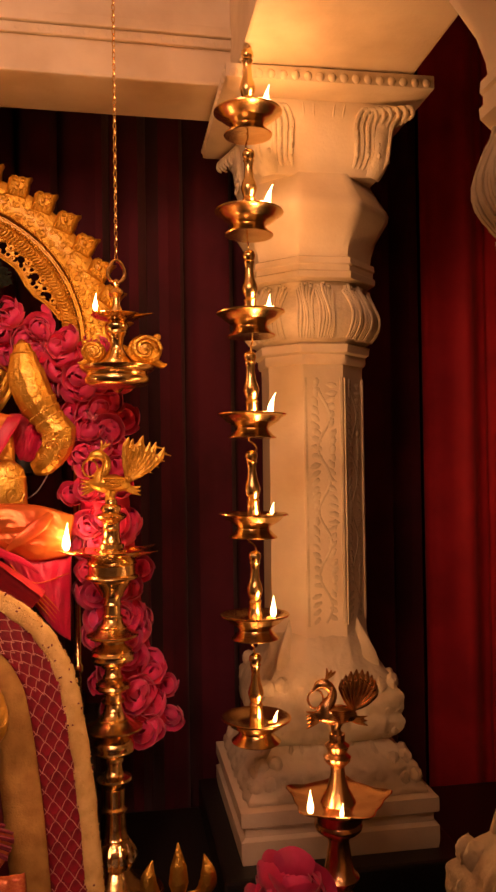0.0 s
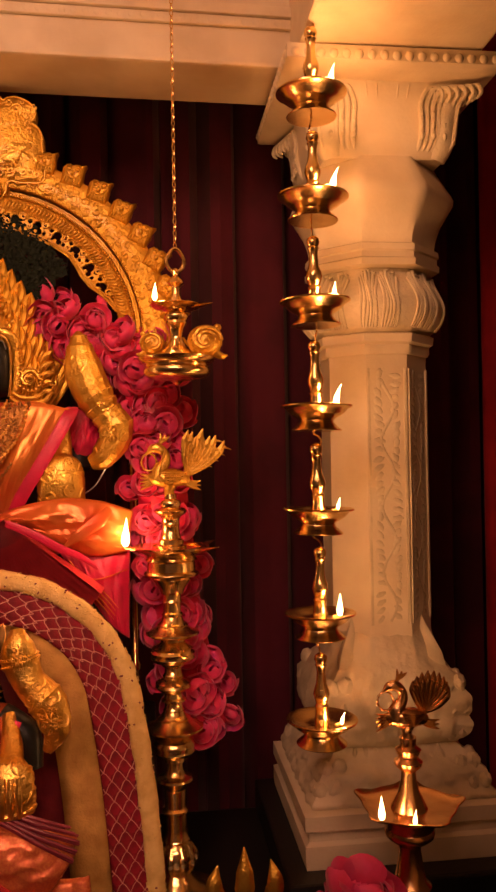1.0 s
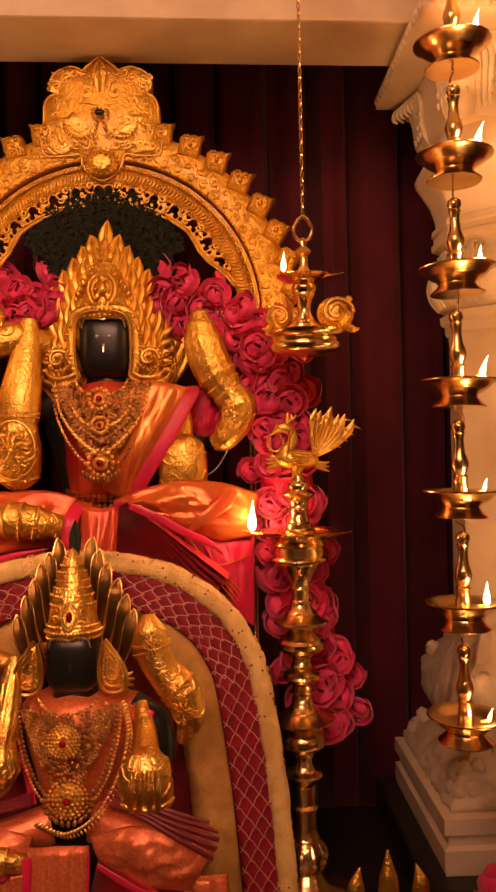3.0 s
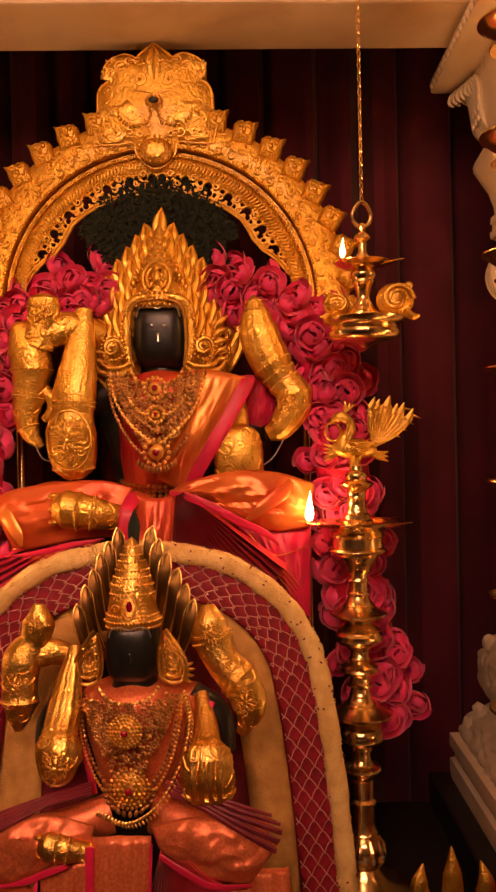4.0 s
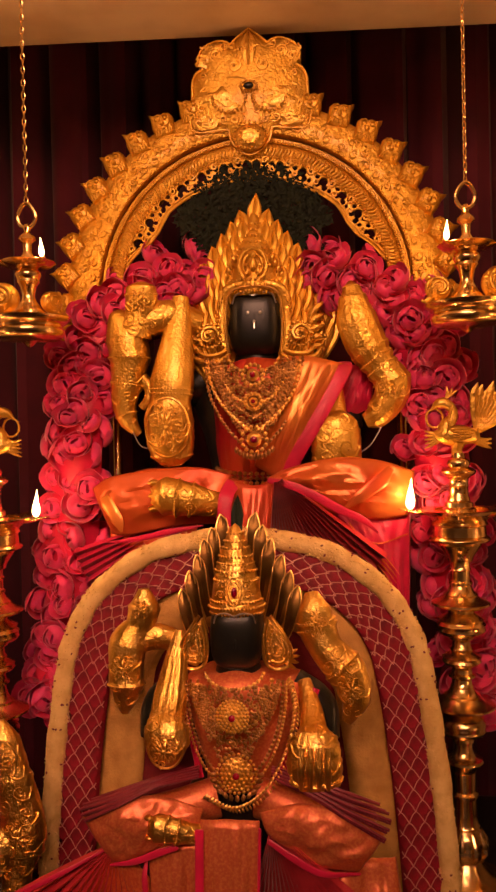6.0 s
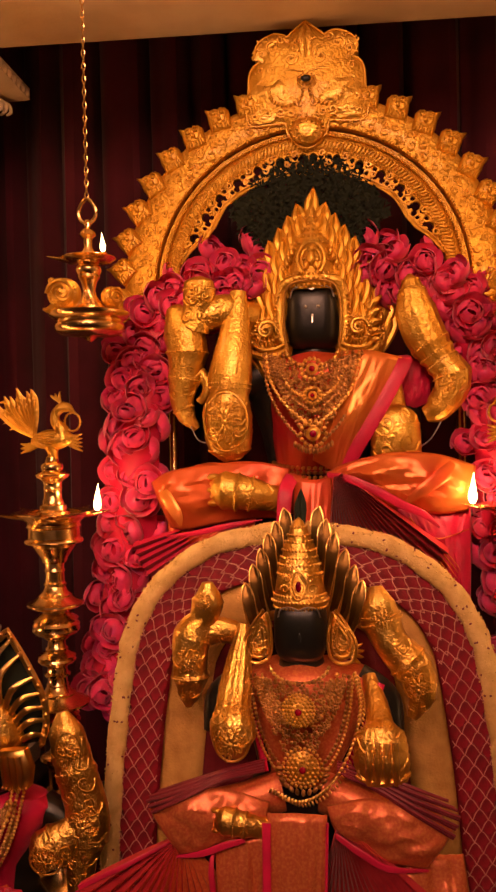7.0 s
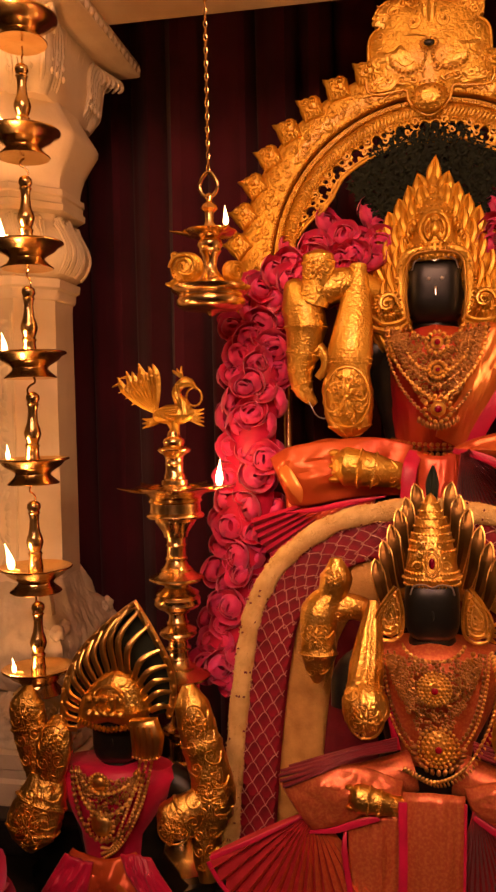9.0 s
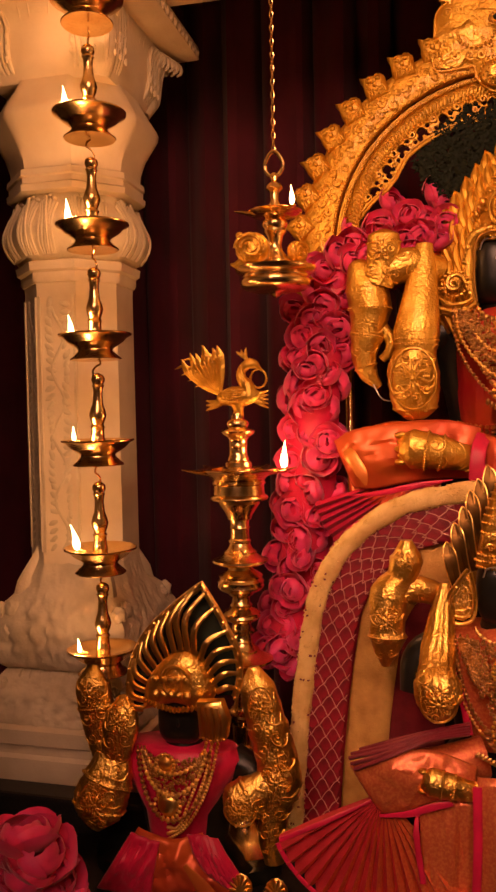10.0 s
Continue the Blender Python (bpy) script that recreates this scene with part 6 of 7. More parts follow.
def main_dress(place):
    x, y, z = place
    top = thing("silk_dress", "orange silk dress with crimson border draped over the seated idol", "dress", place)
    bm = bmesh.new()
    rings = []
    for k in range(22):
        zz = -0.068 - 0.01 * k
        wl = float(np.interp(-zz, (0.068, 0.085, 0.13, 0.2, 0.28), (0.074, 0.088, 0.088, 0.082, 0.07)))
        wr = float(np.interp(-zz, (0.068, 0.085, 0.11, 0.16, 0.22, 0.28), (0.075, 0.1, 0.112, 0.1, 0.078, 0.056)))
        d = float(np.interp(-zz, (0.068, 0.085, 0.12, 0.2, 0.28), (0.05, 0.066, 0.076, 0.077, 0.064)))
        ring = []
        for m in range(72):
            a = 2 * math.pi * m / 72
            fold = 0.0035 * math.sin(9 * a + zz * 45) + 0.003 * math.sin(17 * a - zz * 30 + 1.3) + 0.004 * noise.noise(Vector((a * 2, zz * 30, 1)))
            ring.append(((wr if math.cos(a) > 0 else wl) * math.cos(a), 0.01 + (d + fold) * math.sin(a), zz + 0.006 * math.sin(a * 3)))
        rings.append(ring)
    skin(bm, rings)
    part("bodice", bm, BODICE_SILK, top, "glossy orange silk bodice")
    drape(top, "sash", [(0.04, -0.068), (0.09, -0.066), (0.152, -0.08)], [(-0.004, -0.25), (0.03, -0.268), (0.058, -0.274)], -0.068, 0.026, GOLD_SILK, "orange sash over the shoulder", seed=3, wave=0.006)
    ribbon(top, "sash_border", [(0.154, -0.05, -0.076), (0.152, -0.08, -0.09), (0.128, -0.094, -0.135), (0.096, -0.099, -0.19), (0.066, -0.095, -0.24), (0.05, -0.085, -0.278)], 0.0115, RED_SILK, "crimson border band")
    drape(top, "shoulder_fall", [(0.148, -0.074), (0.18, -0.082), (0.206, -0.1)], [(0.126, -0.165), (0.165, -0.168), (0.198, -0.155)], -0.02, 0.02, RED_SILK, "crimson shoulder fall", seed=5)
    for s, lab in ((-1, "silk over one bent knee"), (1, "silk over the other bent knee")):
        bm = bmesh.new()
        tube(bm, [(s * 0.02, -0.05, -0.31), (s * 0.1, -0.08, -0.3), (s * 0.18, -0.075, -0.292), (s * 0.225, -0.045, -0.3), (s * 0.245, -0.01, -0.32)], [0.034, 0.04, 0.042, 0.034, 0.012], 22, 26, 0.9)
        part("knee", bm, SILK, top, lab)
    drape(top, "lap", [(-0.278, -0.282), (-0.24, -0.262), (-0.15, -0.25), (-0.09, -0.25), (-0.04, -0.262)], [(-0.245, -0.36), (-0.215, -0.362), (-0.16, -0.352), (-0.1, -0.345), (-0.05, -0.345)], -0.1, 0.03, SILK, "creased orange silk across the knee", seed=6, wave=0.008)
    drape(top, "lap", [(0.022, -0.268), (0.06, -0.252), (0.13, -0.238), (0.2, -0.242), (0.262, -0.262)], [(0.028, -0.278), (0.085, -0.29), (0.14, -0.32), (0.19, -0.34), (0.25, -0.335)], -0.1, 0.034, GOLD_SILK, "creased orange silk across the knee", seed=2.5, wave=0.008)
    drape(top, "side_fall", [(-0.258, -0.34), (-0.19, -0.345), (-0.1, -0.34)], [(-0.25, -0.43), (-0.19, -0.44), (-0.12, -0.43)], -0.07, 0.03, SILK, "orange silk hanging from the knee", seed=1, wave=0.008)
    drape(top, "side_fall", [(0.12, -0.315), (0.18, -0.33), (0.256, -0.315)], [(0.2, -0.44), (0.225, -0.47), (0.252, -0.49)], -0.085, 0.03, RED_SILK, "crimson border cloth hanging from the knee", seed=8, wave=0.006)
    ribbon(top, "knee_border", [(0.022, -0.128, -0.272), (0.06, -0.142, -0.28), (0.1, -0.146, -0.298), (0.14, -0.144, -0.321), (0.175, -0.136, -0.338), (0.2, -0.126, -0.36)], [0.004, 0.0065, 0.007, 0.007, 0.0055, 0.002], RED_SILK, "crimson border band")
    for k in range(4):
        g = k / 3
        ribbon(top, "gold_thread", [(0.15 + 0.014 * g, -0.126, -0.352 - 0.004 * g), (0.176 + 0.014 * g, -0.127, -0.388 + 0.008 * g), (0.206 + 0.012 * g, -0.121, -0.424 + 0.014 * g), (0.226 + 0.008 * g, -0.11, -0.452 + 0.02 * g)], [0.0004, 0.0011, 0.0011, 0.0004], GOLD_SILK, "", 0.0009)
    ribbon(top, "knee_border", [(-0.25, -0.122, -0.372), (-0.2, -0.132, -0.366), (-0.14, -0.136, -0.353), (-0.085, -0.134, -0.344)], [0.001, 0.0045, 0.005, 0.001], RED_SILK, "crimson border band")
    ribbon(top, "waist_fall", [(-0.036, -0.11, -0.275), (-0.046, -0.144, -0.3), (-0.05, -0.146, -0.36), (-0.048, -0.13, -0.42)], 0.0115, RED_SILK, "crimson waist fall")
    drape(top, "apron", [(-0.035, -0.275), (0.0, -0.28), (0.028, -0.275)], [(-0.035, -0.45), (0.0, -0.45), (0.035, -0.45)], -0.11, 0.028, SILK, "orange front panel", seed=2, wave=0.003)
    ribbon(top, "brocade_band", [(0.142, -0.14, -0.322), (0.17, -0.146, -0.3), (0.205, -0.136, -0.275), (0.222, -0.124, -0.256)], [0.002, 0.009, 0.012, 0.006], GOLD_SILK, "golden brocade stripe", 0.002)
    ribbon(top, "brocade_band", [(-0.262, -0.11, -0.288), (-0.248, -0.124, -0.305), (-0.228, -0.132, -0.335), (-0.222, -0.132, -0.354)], [0.003, 0.011, 0.01, 0.002], GOLD_SILK, "golden brocade stripe", 0.002)
    ribbon(top, "gold_thread", [(0.152, -0.13, -0.342), (0.17, -0.128, -0.365), (0.2, -0.124, -0.378), (0.25, -0.1, -0.366)], 0.0012, GOLD_SILK, "", 0.001)
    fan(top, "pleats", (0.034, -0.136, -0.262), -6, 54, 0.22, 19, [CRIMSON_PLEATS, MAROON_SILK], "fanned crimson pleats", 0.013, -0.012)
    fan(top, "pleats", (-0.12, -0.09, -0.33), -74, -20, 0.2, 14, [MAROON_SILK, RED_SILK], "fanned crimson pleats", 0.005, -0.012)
    return top


main_dress(MAIN)


def jewels(place, s, label, mixed):
    top = thing("necklace", label, "necklace", place)
    necklace(top, "strand", place, s, 0.165, 0.083, 0.0036, 0.0075, PEARL, "outer beaded strand", -0.066, -0.082, 0.55)
    necklace(top, "strand", place, s, 0.128, 0.078, 0.004, 0.0085, GOLD_SMOOTH, "middle gold strand", -0.066, -0.086, 0.5)
    necklace(top, "strand", place, s, 0.105, 0.068, 0.0038, 0.008, PEARL, "middle beaded strand", -0.066, -0.088, 0.4)
    necklace(top, "strand", place, s, 0.08, 0.058, 0.0036, 0.0075, GOLD_SMOOTH, "inner gold strand", -0.066, -0.088, 0.3)
    necklace(top, "strand", place, s, 0.055, 0.05, 0.0036, 0.0075, PEARL, "inner beaded strand", -0.066, -0.086, 0.2)
    necklace(top, "strand", place, s, 0.032, 0.044, 0.005, 0.0095, GOLD_SMOOTH, "gold choker", -0.062, -0.08, 0.1)
    bm = bmesh.new()
    rng = random.Random(4)
    for k in range(1500):
        u = rng.uniform(-1, 1)
        low = 0.15 * (1 - abs(u) ** 1.45)
        f = rng.uniform(0.12, 1.0)
        yy = -0.08 - 0.024 * (1 - u * u)
        r = rng.uniform(0.002, 0.0036) * s
        blob(bm, (0.082 * u * s, yy * s, (-0.07 - low * f) * s), (r, r, r), detail=1)
    tagged(part("bead_mesh", bm, PEARL, top, "dense small gold beadwork"), kind="stuff")
    for pz, r in ((-0.098, 0.017), (-0.142, 0.013), (-0.205, 0.021)):
        bm = bmesh.new()
        zz, yy = pz * s, -0.112 * s
        blob(bm, (0, yy, zz), (r * 0.62 * s, 0.007 * s, r * 0.62 * s), detail=2)
        for k in range(14):
            a = 0.449 * k
            blob(bm, (r * s * math.cos(a), yy, zz + r * s * math.sin(a)), (0.0042 * s, 0.0042 * s, 0.0042 * s), detail=1)
        disc = part("pendant", bm, GOLD_SMOOTH, top, "round jewelled pendant")
        gem = bmesh.new()
        blob(gem, (0, yy - 0.007 * s, zz), (r * 0.3 * s, 0.004 * s, r * 0.3 * s), detail=2)
        part("gem", gem, GEM, disc, "small dark red stone")
    for k in range(11):
        bm = bmesh.new()
        u = (k - 5) / 5
        drop = (-0.222 - 0.012 * (1 - u * u)) * s if not mixed else (-0.24 + 0.03 * u * u) * s
        blob(bm, (0.03 * u * s, -0.11 * s, drop), (0.004 * s, 0.004 * s, 0.0065 * s), detail=1)
        part("drop", bm, PEARL, top)
    return top


jewels(MAIN, 1.0, "layered gold and pearl necklace over the orange silk", False)
belt = thing("waist_belt", "beaded gold belt round the silk waist", "belt", MAIN)
for row in range(3):
    bm = bmesh.new()
    for k in range(25):
        a = math.pi + math.pi * k / 24
        blob(bm, (0.078 * math.cos(a), 0.01 + 0.08 * math.sin(a), -0.268 + 0.008 * row - 0.012 * math.sin(math.pi * k / 24)), (0.0045, 0.0045, 0.0042), detail=1)
    tagged(part("bead_band", bm, PEARL if row == 1 else GOLD_SMOOTH, belt), kind="stuff")

# rose garlands on both sides of the great idol
rose_garland("rose_garland", [(0.135, 1.468, 1.81), (0.215, 1.464, 1.8), (0.295, 1.456, 1.755), (0.338, 1.444, 1.67), (0.35, 1.41, 1.56), (0.365, 1.41, 1.42), (0.38, 1.41, 1.28), (0.405, 1.41, 1.16), (0.425, 1.41, 1.07)], 1,
             "thick garland of crimson roses hanging beside the idol", 0.062, 3)
rose_garland("rose_garland", [(-0.055, 1.468, 1.81), (-0.135, 1.464, 1.8), (-0.22, 1.456, 1.755), (-0.263, 1.444, 1.67), (-0.275, 1.41, 1.56), (-0.285, 1.41, 1.42), (-0.295, 1.41, 1.28), (-0.315, 1.41, 1.16), (-0.33, 1.41, 1.07)], -1,
             "thick garland of crimson roses hanging behind the peacock lamp", 0.062, 4)

bm = bmesh.new()
box(bm, (MID - 0.3, 1.36, 0.8), (MID + 0.3, 1.64, 1.06), 0.01)
box(bm, (MID - 0.27, 1.375, 1.06), (MID + 0.27, 1.625, 1.093), 0.008)
solid("pedestal", bm, GRANITE, "black granite pedestal under the great idol", "pedestal", smooth=False)

# ---- lower idol and its flower arch ----
LOW = (0.025, 1.185, 1.255)


def flower_arch(x, y):
    top = thing("flower_arch", "arched flower backdrop with cream rope edge and netted red petals", "flower arch", (x, y, 0.8))
    right = [(0.0, 1.398), (0.06, 1.394), (0.15, 1.371), (0.232, 1.312), (0.279, 1.237), (0.298, 1.161), (0.316, 1.03), (0.329, 0.88), (0.333, 0.803)]
    line = [(-px, pz) for px, pz in right[:0:-1]] + right
    pts = curve_points([(px, 0, pz - 0.8) for px, pz in line], 161)
    normals = []
    for i, p in enumerate(pts):
        d = (pts[min(i + 1, 160)] - pts[max(i - 1, 0)]).normalized()
        normals.append(Vector((d.z, 0, -d.x)))
    if normals[80].z > 0:
        normals = [-n for n in normals]

    def inward(i, d, dy=0.0):
        return pts[i] + normals[i] * d + Vector((0, dy, 0))

    rng = random.Random(9)
    bm = bmesh.new()
    rings = []
    for i in range(161):
        c = inward(i, 0.015, -0.006)
        r = 0.0155 + 0.0012 * math.sin(i * 0.9) + rng.uniform(-0.0008, 0.0008)
        rings.append([c + normals[i] * (r * math.cos(a)) + Vector((0, r * 0.85 * math.sin(a), 0)) for a in (math.pi * k / 8 for k in range(16))])
    skin(bm, rings)
    part("rope_edge", bm, CREAM, top, "thick cream rope of packed jasmine buds")
    bm = bmesh.new()
    for k in range(1500):
        i = rng.randrange(160)
        a = rng.uniform(2.4, 7.0)
        c = inward(i, 0.015 + 0.0155 * math.cos(a), -0.006 + 0.0135 * math.sin(a)) + (pts[i + 1] - pts[i]) * rng.random()
        blob(bm, c, (0.0014, 0.0014, 0.0021), (rng.uniform(0, 180), rng.uniform(0, 180), 0), 1)
    for k in range(90):
        i = rng.randrange(160)
        a = rng.uniform(3.2, 6.2)
        blob(bm, inward(i, 0.015 + 0.0162 * math.cos(a), -0.006 + 0.014 * math.sin(a)), (0.0016, 0.0012, 0.0024), (0, rng.uniform(0, 180), 0), 1, 1)
    tagged(part("jasmine_cover", bm, [CREAM, MAROON_SILK], top, "tiny cream jasmine buds with dark specks"), kind="stuff")
    for name, d0, d1, dy, mat, label in (("petal_band", 0.028, 0.088, 0.004, PETAL_RED, "band of deep red petals"), ("tan_band", 0.086, 0.155, 0.012, TAN, "inner band of dry tan petals")):
        bm = bmesh.new()
        rows = [[inward(i, d, dy - 0.006 * math.sin(math.pi * (d - d0) / (d1 - d0))) for d in (d0, d0 * 0.75 + d1 * 0.25, (d0 + d1) / 2, d0 * 0.25 + d1 * 0.75, d1)] for i in range(161)]
        skin(bm, rows, closed=False, caps=False)
        ob = part(name, bm, mat, top, label)
        m = ob.modifiers.new("mat", "SOLIDIFY")
        m.thickness, m.offset = 0.008, -1
    # overlapping petals inside the net, and the net's threads
    petal = bmesh.new()
    rows = []
    for j in range(4):
        v = j / 3
        w = 0.0125 * math.sin(0.5 + 2.1 * v)
        rows.append([(u * w, -0.003 * (1 - u * u) - 0.0035 * v, 0.024 * v - 0.01) for u in (-1, 0, 1)])
    skin(petal, rows, closed=False, caps=False)
    mesh = finish("petal", petal, PETAL_RED)
    length = [0.0]
    for i in range(160):
        length.append(length[-1] + (pts[i + 1] - pts[i]).length)

    def along(sv, d, dy):
        i = int(np.searchsorted(length, min(max(sv, 0.0), length[-1] - 1e-6), side="right")) - 1
        f = (sv - length[i]) / (length[i + 1] - length[i])
        return inward(i, d, dy).lerp(inward(i + 1, d, dy), f), normals[i]

    total, pitch = length[-1], 0.034
    lanes = 5
    count = int(total / pitch)
    for k in range(count):
        for lane in range(lanes):
            sv = (k + 0.5 + (0.5 if lane % 2 else 0.0)) * pitch
            if sv > total - 0.01:
                continue
            c, n = along(sv, 0.0345 + 0.0117 * lane - (0.0035 if lane == lanes - 1 else 0.0), -0.004)
            if len(top.children) > 345:
                continue
            ob = new("petal", mesh)
            ob.parent, ob.location = top, c
            ob.scale.x = 0.62 if lane == lanes - 1 else 1.0
            # petals point down along the band, towards both feet
            t = Vector((n.z, 0, -n.x))
            t = -t if t.z > 0 else t
            ob.rotation_euler = (radians(-8), math.atan2(t.x, t.z) + rng.uniform(-0.12, 0.12), 0)
    bm = bmesh.new()
    for k in range(count):
        for lane in range(-1, lanes + 1):
            sv = (k + 0.5 + (0.5 if lane % 2 else 0.0)) * pitch
            if sv > total - 0.01:
                continue
            c, n = along(sv, 0.0345 + 0.0117 * lane, -0.0075)
            t = Vector((n.z, 0, -n.x))
            t = -t if t.z > 0 else t
            arch = []
            for a in np.linspace(0, math.pi, 9):
                side = 0.0117 * math.cos(a) * (0.9 + 0.1 * abs(math.cos(a)))
                if 0.026 < 0.0345 + 0.0117 * lane + side < 0.0875:
                    arch.append(c + n * side - t * (0.0185 * (1 - abs(math.cos(a)) ** 1.75) - 0.01) + Vector((0, -0.003 * math.sin(a) + rng.uniform(-0.0004, 0.0004), 0)))
            if len(arch) > 2:
                tube(bm, arch, 0.0008, 4)
    tagged(part("net", bm, NET, top, "pale thread net"), kind="stuff")
    # dark sheet added to stand for the shade inside the arch
    bm = bmesh.new()
    rows = [[inward(i, 0.15, 0.02), Vector((pts[i].x * 0.25, 0.03, min(pts[i].z, inward(i, 0.15).z)))] for i in range(161)]
    skin(bm, rows, closed=False, caps=False)
    ob = part("backing", bm, MAROON_SILK, top, "dark maroon sheet for the shade inside the arch")
    ob.modifiers.new("cloth", "SOLIDIFY").thickness = 0.004
    return top


flower_arch(0.02, 1.28)
statue("statue", LOW, 0.78, "smaller seated black idol with polished golden arms", LOW_LIMBS, GOLD_EMBOSSED, foot=-0.583)


def spike_crown(place):
    top = thing("crown", "tall conical golden crown with upright blades on the smaller idol", "crown", place)
    bm = bmesh.new()
    turned(bm, [(0.034, 0.03), (0.0395, 0.036), (0.04, 0.046), (0.037, 0.05), (0.036, 0.056), (0.033, 0.078), (0.031, 0.082), (0.029, 0.1), (0.025, 0.106), (0.022, 0.122), (0.018, 0.127), (0.013, 0.143), (0.01, 0.147), (0.006, 0.155), (0.0, 0.16)], steps=40)
    for z, r, n in ((0.034, 0.039, 24), (0.043, 0.041, 26), (0.051, 0.038, 24), (0.081, 0.033, 20), (0.094, 0.031, 20), (0.104, 0.027, 18), (0.114, 0.0245, 16), (0.126, 0.02, 14), (0.135, 0.0165, 12), (0.146, 0.0115, 9)):
        for k in range(n):
            a = math.pi + math.pi * k / (n - 1)
            blob(bm, (r * math.cos(a), r * math.sin(a), z), (0.0021, 0.0021, 0.0026), detail=1)
    # lozenge setting on the brow and scrolls on either side
    for w, h, t in ((0.012, 0.02, 0.0018), (0.008, 0.014, 0.0014)):
        tube(bm, [(w * math.sin(a) * (0.7 + 0.3 * abs(math.sin(a))), -0.0365 + 0.0025 * math.cos(a), 0.067 + h * math.cos(a)) for a in np.linspace(0, 6.283, 25)], t, 6)
    for s in (-1, 1):
        for px, pz, r in ((0.02, 0.062, 0.007), (0.017, 0.076, 0.0055), (0.011, 0.09, 0.0045), (0.014, 0.1, 0.0035)):
            tube(bm, [(s * (px + (r - r * 0.08 * j) * math.cos(0.8 * j)), -0.033 + 0.5 * px * px * 20 * 0.02 + 0.1 * (pz - 0.06), pz + (r - r * 0.08 * j) * math.sin(0.8 * j)) for j in range(10)], 0.0013, 5, 20)
    part("core", bm, GOLD_EMBOSSED, top, "jewelled conical core")
    bm = bmesh.new()
    blob(bm, (0, -0.036, 0.066), (0.0045, 0.004, 0.008), detail=2)
    part("gem", bm, GEM, top, "dark red stone")
    left = [(0.02, 0.173), (0.033, 0.154), (0.044, 0.138), (0.054, 0.116), (0.065, 0.094), (0.076, 0.068)]
    right = [(0.028, 0.175), (0.038, 0.157), (0.05, 0.138), (0.065, 0.115), (0.077, 0.093), (0.087, 0.072)]
    for s, tips in ((-1, left), (1, right)):
        for k, (tx, tz) in enumerate(tips):
            y = 0.006 - 0.004 * k
            line = [(s * (tx * 0.62 + 0.006), y, tz - 0.09), (s * tx * 0.84, y - 0.006, tz - 0.062), (s * tx * 0.94, y - 0.008, tz - 0.03), (s * (tx - 0.001), y - 0.004, tz - 0.01), (s * (tx + 0.002), y, tz)]
            bm = bmesh.new()
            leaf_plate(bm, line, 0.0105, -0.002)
            blade = part("blade", bm, SHADED_GOLD, top)
            bm = bmesh.new()
            pts = curve_points(line, 16)
            for side in (-1, 1):
                rail = []
                for i, p in enumerate(pts):
                    v = i / 15
                    w = 0.0106 * (0.55 + 0.6 * v if v < 0.55 else max(0.02, 0.88 * (1 - ((v - 0.55) / 0.45) ** 1.7)))
                    rail.append(p + Vector((side * w, -0.001, 0)))
                tube(bm, rail, 0.00095, 6)
            part("edge", bm, GOLD_SMOOTH, blade)
        # looped ear piece with a fringe of small feathers
        bm = bmesh.new()
        for g, t in ((1.0, 0.0026), (0.72, 0.0022), (0.45, 0.002)):
            loop = [(0.046, 0.03), (0.04, 0.0), (0.042, -0.03), (0.056, -0.041), (0.074, -0.036), (0.078, -0.012), (0.066, 0.012), (0.05, 0.034)]
            tube(bm, [(s * (0.058 + (px - 0.058) * g), -0.036 - 0.003 * (1 - g), -0.008 + (pz + 0.008) * g) for px, pz in loop], t, 7, 40)
        plate_shape(bm, [(s * px, pz) for px, pz in (((0.046, 0.03), (0.041, 0.0), (0.043, -0.029), (0.056, -0.039), (0.072, -0.034), (0.076, -0.012), (0.064, 0.012)))][::(-1 if s > 0 else 1)], -0.031, 0.006, bulge=0.002)
        for k in range(4):
            a = radians(-40 + 22 * k)
            leaf_spike(bm, (s * 0.062, -0.024), (s * (0.064 + 0.026 * math.cos(a)), -0.026 + 0.026 * math.sin(a)), 0.0036, 0.0, -0.027)
        for k in range(14):
            blob(bm, (s * (0.048 + 0.012 * (k % 3) * 0.7), -0.038, -0.03 + 0.0035 * k), (0.0022, 0.002, 0.0024), detail=1)
        part("ear_piece", bm, GOLD_EMBOSSED, top, "looped golden ear piece")
    bm = bmesh.new()
    leaf_plate(bm, [(0.002, 0.006, 0.13), (0.002, 0.006, 0.155), (0.003, 0.006, 0.178), (0.004, 0.006, 0.2)], 0.0105, 0.004)
    part("dark_plume", bm, LEAF, top, "dark plume behind the crown")
    return top


spike_crown(LOW)


